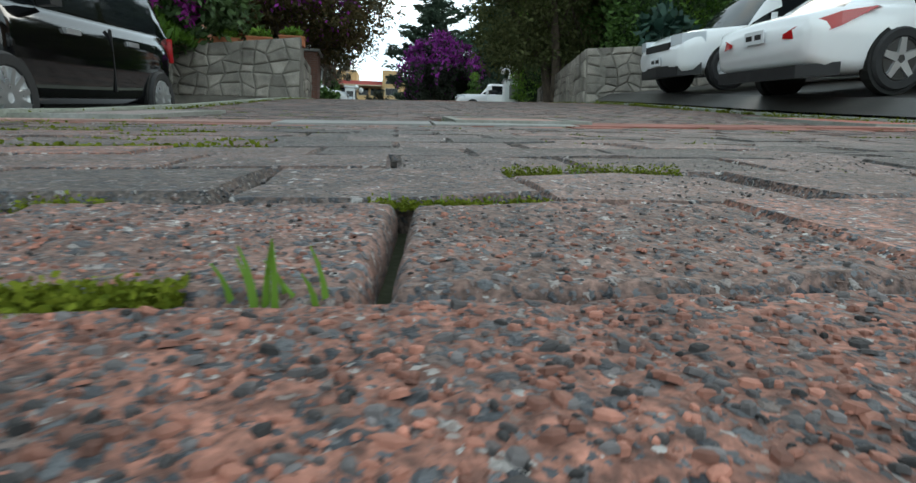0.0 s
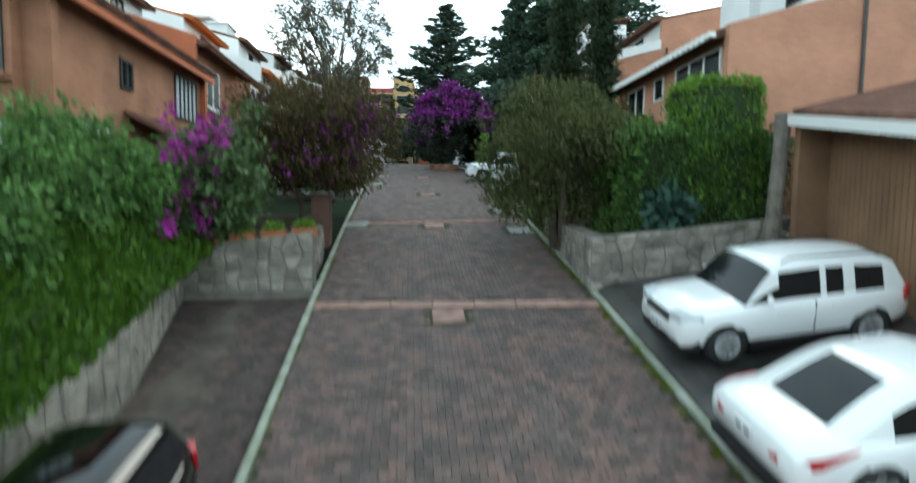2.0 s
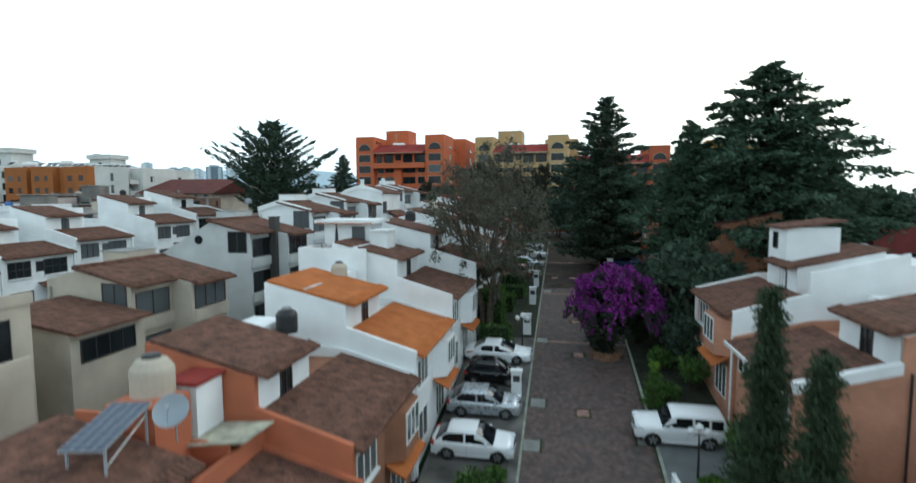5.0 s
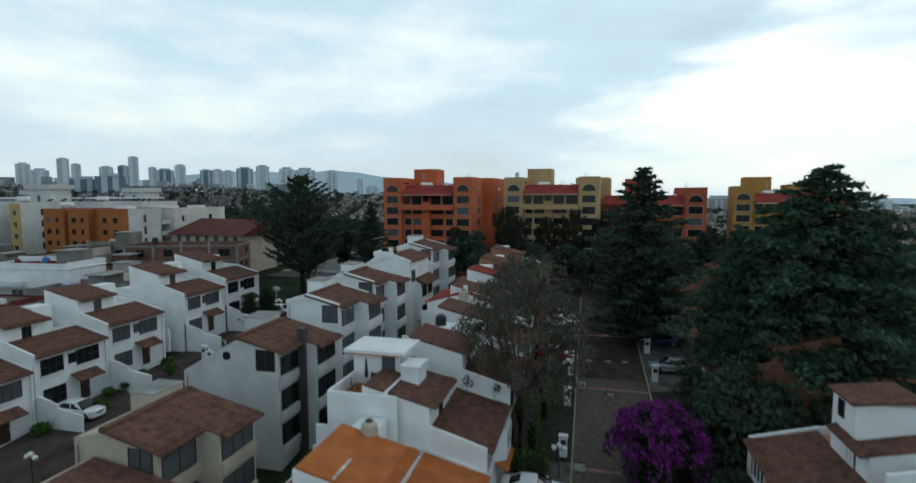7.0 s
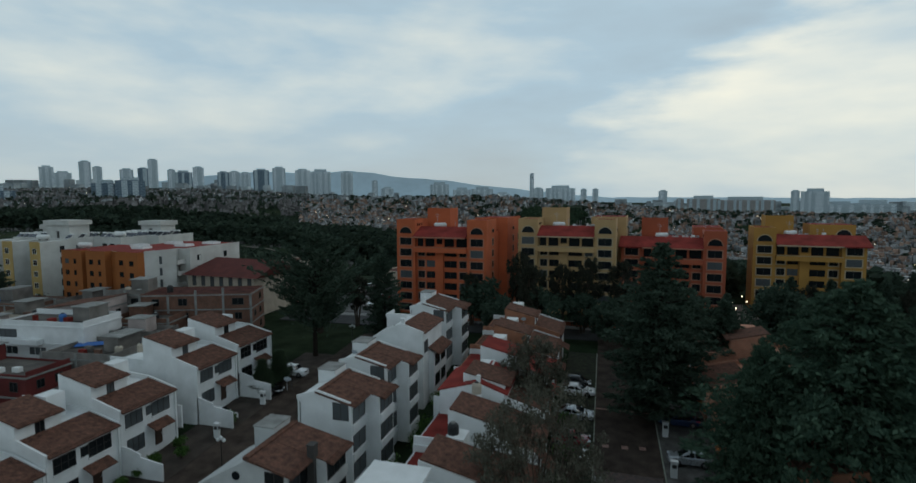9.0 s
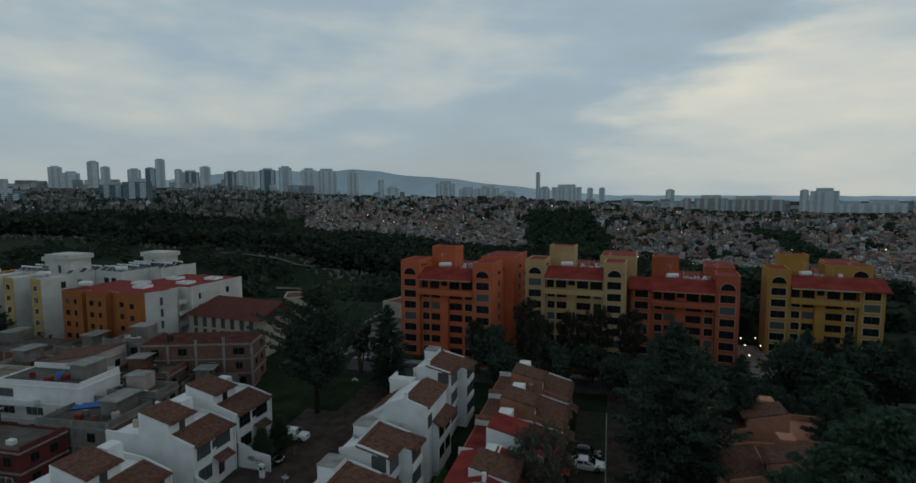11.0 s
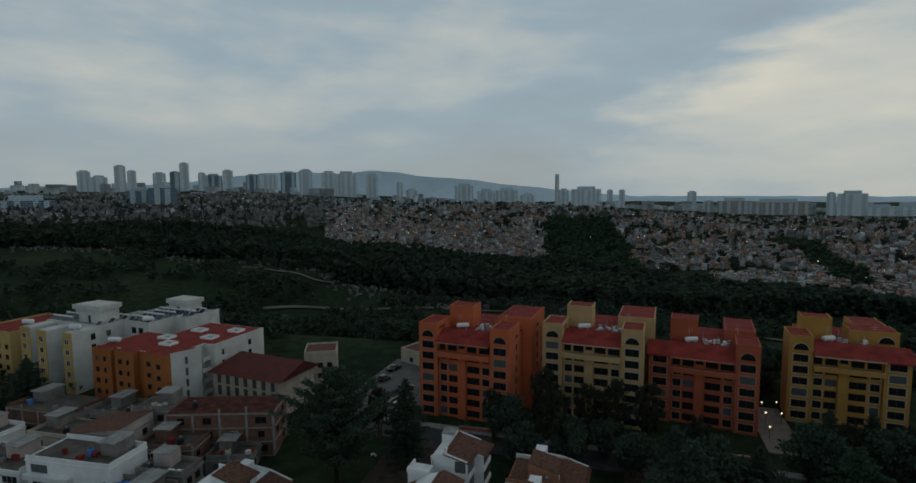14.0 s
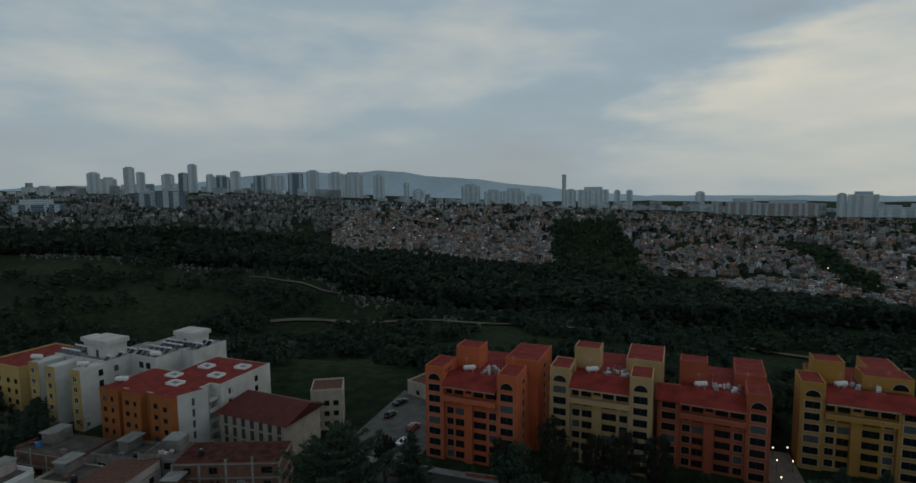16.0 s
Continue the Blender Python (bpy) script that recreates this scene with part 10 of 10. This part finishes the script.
mids = [fix_normals(paver_mesh("paver", PW - GAP, PD - GAP, s).mesh("paver", PAVER_MID)) for s in range(3)]
shapes = [fix_normals(paver_mesh("paver", PW - GAP, PD - GAP, s).mesh("paver", PAVER)) for s in range(6)]
reds = [fix_normals(paver_mesh("paver", PW - GAP, PD - GAP, s).mesh("paver", PAVER_RED)) for s in range(3)]
rp = random.Random(77)
many_v, many_f = [], []
base = [paver_mesh("paver", PW - GAP, PD - GAP, s) for s in range(6)]
made = 0
Y0 = -0.005  # a joint crosses the street just ahead of the start
rows_n = int(62 / PD)
for r in range(-12, rows_n):
    y = Y0 + PD * (r + 0.5) + 0.0
    off = PW / 2 if r % 2 == 0 else 0.0
    n = int((RX1 - RX0) / PW)
    for c in range(n + 1):
        x = -0.005 - 10 * PW + PW / 2 + PW * c + off
        if r == 0 and abs(x) < 0.45:
            continue
        if r == 1 and abs(x) < 0.2:
            continue
        if not (kerb_x(y) + 0.02 < x < RX1 - 0.10) or not free(x, y):
            continue
        dz = rp.uniform(-0.0025, 0.0025)
        tilt = (rp.uniform(-0.5, 0.5), rp.uniform(-0.5, 0.5))
        z = ground_z(x, y) + dz
        slope = math.degrees(math.atan2(ground_z(x, y + 0.1) - ground_z(x, y - 0.1), 0.2))
        if made < 300 and -0.3 < y < 2.5 and abs(x - 0.3) < 1.5:
            red = y < 0.2
            mid = 0.2 < y < 0.4 or rp.random() < 0.12
            ob = new("paver", (reds if red else mids if mid else shapes)[rp.randrange(3 if red or mid else 6)])
            ob.parent = road
            ob.matrix_basis = pose(x, y, z, slope + tilt[0], tilt[1] - 1.8, rp.uniform(-1, 1))
            made += 1
            continue
        k = len(many_v)
        s = math.tan(radians(slope + tilt[0]))
        sx = math.tan(radians(-tilt[1] + 1.8))
        b = base[rp.randrange(6)]
        many_v += [(x + vx, y + vy, z + vz + s * vy + sx * vx) for vx, vy, vz in b.v]
        many_f += [tuple(i + k for i in f) for f in b.f]
for x0, x1, y0, y1, step, skew, material in ((-0.36, 0.36, Y0 + 0.0035, Y0 + PD - 0.005, 0.0022, 0.0, PAVER_RED), (-0.258, -0.0135, Y0 + PD + 0.002, Y0 + 2 * PD - 0.0035, 0.003, 0.075, PAVER_MID), (-0.0035, 0.243, Y0 + PD + 0.0035, Y0 + 2 * PD - 0.0035, 0.003, 0.075, PAVER_MID)):
    ob = new("paver", rough_paver(x0, x1, y0, y1, step, skew, material).mesh("paver", material))
    ob.parent = road
    ob.data.shade_smooth()
mb = Mb()
mb.v, mb.f = many_v, many_f
pv = new("paver_field", mb.mesh("paver_field", PAVER_JOINED))
pv.parent = road
tagged(pv, "brown-grey concrete pavers laid in running bond", kind="stuff")

# the same pavers, redder and damp, on the lower drive west of the kerb
mb = Mb()
for r in range(int(19 / PD)):
    y = -4.9 + PD * (r + 0.5)
    for c in range(12):
        x = kerb_x(y) - 0.27 - PW * c - (PW / 2 if r % 2 else 0)
        z = ground_z(x, y) - 0.183 + rp.uniform(-0.004, 0.004)
        s, sx = (ground_z(x, y + 0.1) - ground_z(x, y - 0.1)) / 0.2, rp.uniform(-0.01, 0.01)
        b = base[rp.randrange(6)]
        k = len(mb.v)
        mb.v += [(x + vx, y + vy, z + vz + s * vy + sx * vx) for vx, vy, vz in b.v]
        mb.f += [tuple(i + k for i in f) for f in b.f]
pv = new("paver_field", mb.mesh("paver_field", aggregate("damp_red_paver", 0.26, True, 0.45)))
pv.parent = bpy.data.objects["driveway"]
tagged(pv, "damp reddish-brown pavers on the lower drive", kind="stuff")

# loose and half-sunk pebbles on the pavers at the start
rng = np.random.default_rng(9)
PEBBLE = mat("pebble", (0.125, 0.112, 0.112), 0.7, 0.35, 30, 200, 0.2, island=0.85)
PEBBLE_RED = mat("red_pebble", (0.36, 0.15, 0.105), 0.65, 0.35, 30, 200, 0.2, island=0.5)
for nm, material, count, share in (("pebbles", PEBBLE, 5200, 0.0), ("red_pebbles", PEBBLE_RED, 3400, 1.0)):
    mb = Mb()
    for _ in range(count):
        y = rng.uniform(0.03, 0.34) if share else 0.03 + 0.9 * rng.random() ** 1.7
        x = rng.uniform(-1, 1) * (0.12 + y * 1.0) + 0.08 * y
        row = int((y - Y0) / PD)
        fy = (y - Y0) / PD - row
        if fy < 0.07 or fy > 0.93 or row == 1 and abs(x - 0.075 * (y - 0.19) + 0.0085) < 0.012:
            continue
        s = rng.uniform(0.0009, 0.0030 if y < 0.22 else 0.0021) * (1.0 if rng.random() < 0.5 else 0.6)
        p = Vector((x, y, 0.0))
        z = ground_z(x, y) - 0.0006 + (0.0030 * noise.noise(p * 22) + 0.0016 * noise.noise(p * 75) if y < 0.39 else 0.0)
        e, n, pts = rng.uniform(0.6, 1.6), 6, []
        a0, tx, ty = rng.uniform(0, 6), *rng.uniform(-0.35, 0.35, 2)
        jag = rng.uniform(0.65, 1.25, n)
        for q, hgt in ((1.0, -0.4), (0.85, 0.25), (0.42, 0.5)):
            for i in range(n):
                dx, dy = s * e * q * jag[i] * math.cos(a0 + i * 1.047), s * q * jag[i] * math.sin(a0 + i * 1.047)
                pts.append((x + dx, y + dy, z + s * hgt + tx * dx + ty * dy))
        mb.add(pts, [(k + i, k + (i + 1) % n, k + n + (i + 1) % n, k + n + i) for k in (0, n) for i in range(n)] + [tuple(range(2 * n, 3 * n))])
    ob = new(nm, mb.mesh(nm, material))
    tagged(ob, "small pebbles set in the surface of the pavers", "pebbles", kind="stuff")

# grass blades and moss in the joints
def tuft(x, y, n, h, seed, spread=0.03, label="green grass blades growing from a paving joint"):
    rng = np.random.default_rng(seed)
    t = thing("grass_tuft", label, "grass", pose(x, y, ground_z(x, y) - 0.012), "grass tufts")
    for i in range(n):
        a, l = rng.uniform(0, 2 * math.pi), h * rng.uniform(0.5, 1.1)
        bx, by = rng.normal(size=2) * spread * np.array([1, 0.15])
        lean = rng.uniform(0.1, 0.7)
        w, pts = 0.0011 * (1 + h * 6), []
        for k in range(5):
            f = k / 4
            px, py, pz = bx + lean * l * f * f * math.cos(a), by + lean * l * f * f * math.sin(a) * 0.4, l * f * (1 - 0.25 * lean * f)
            ww = w * (1 - f) ** 0.7 + 0.0002
            pts += [(px - ww, py, pz), (px + ww, py + 0.0012, pz)]
        part("blade", Mb().add(pts, [(2 * k, 2 * k + 1, 2 * k + 3, 2 * k + 2) for k in range(4)]), leafy("young_grass", (0.05, 0.12, 0.01), (0.17, 0.30, 0.03)), t)


tuft(-0.040, Y0 + PD + 0.004, 9, 0.03, 401, 0.013)
tuft(0.06, Y0 + 2 * PD, 14, 0.02, 402, 0.03)
tuft(0.19, Y0 + 3 * PD, 8, 0.022, 403, 0.02)
tuft(0.55, Y0 + 3 * PD, 6, 0.02, 404, 0.02)
MOSS = leafy("moss", (0.06, 0.085, 0.008), (0.20, 0.23, 0.025), 0.9, 30)


def moss(name, label, spots, seed, size=0.006):
    rng = np.random.default_rng(seed)
    cs = []
    for x0, x1, y, n, hgt, wid in spots:
        c = np.stack([rng.uniform(x0, x1, n), y + rng.normal(size=n) * wid, np.zeros(n)], 1)
        c[:, 2] = [ground_z(a, b) for a, b in c[:, :2]] + abs(rng.normal(size=n)) * hgt - 0.006
        cs.append(c)
    c = np.concatenate(cs)
    ob = new(name, quads_mesh(name, leaf_quads(c, size, rng, 0.2, 1.3), MOSS))
    tagged(ob, label, "moss", kind="stuff")


moss("moss", "yellow-green moss along the nearest paving joints", [(-0.24, -0.075, Y0 + PD, 9000, 0.004, 0.005), (-0.02, 0.12, Y0 + 2 * PD, 1600, 0.003, 0.004), (-0.26, -0.2, Y0 + 2 * PD, 350, 0.004, 0.006), (0.12, 0.19, Y0 + 3 * PD, 900, 0.005, 0.006), (0.2, 0.34, Y0 + 3 * PD + 0.01, 1300, 0.006, 0.008)], 51, 0.0028)
spots, rm = [], random.Random(8)
for i in range(230):
    r = rm.randrange(4, 30)
    y, side = Y0 + PD * r, rm.choice([-1, -1, 1, 0])
    x = rm.uniform(-2.3, -0.5) if side < 0 else (rm.uniform(1.4, 4.4) if side > 0 else rm.uniform(-0.5, 1.4))
    spots.append((x, x + rm.uniform(0.03, 0.16), y, 45 if side else 15, 0.004, 0.008))
for i in range(90):
    y = Y0 + PD * rm.randrange(3, 12)
    x = rm.uniform(-2.3, -0.35) if rm.random() < 0.7 else rm.uniform(1.6, 4.4)
    spots.append((x, x + rm.uniform(0.04, 0.2), y, 70, 0.004, 0.014))
moss("moss", "moss and fine weeds in the paving joints", spots, 52, 0.009)
spots = []
for i in range(520):
    y = rm.uniform(2.9, 26)
    x = rm.choice([kerb_x(y) + 0.05, RX1 + 0.22, RX1 - 0.1]) + rm.uniform(-0.1, 0.1)
    if x < 0:
        x = kerb_x(y) + rm.uniform(-0.01, 0.03)
        spots.append((x - 0.02, x + 0.04, y, 14, 0.012, 0.04))
        continue
    spots.append((x - 0.05, x + rm.uniform(0.05, 0.4), y, 70, 0.022, 0.07))
moss("moss", "weeds and moss along the kerbs", spots, 53, 0.022)

strip("road_upper", RX0, RX1, 61.4, 104, -0.1, -0.004, mat("brown_pavers_far", (0.085, 0.072, 0.064)), "brown-grey paved upper street", "road")
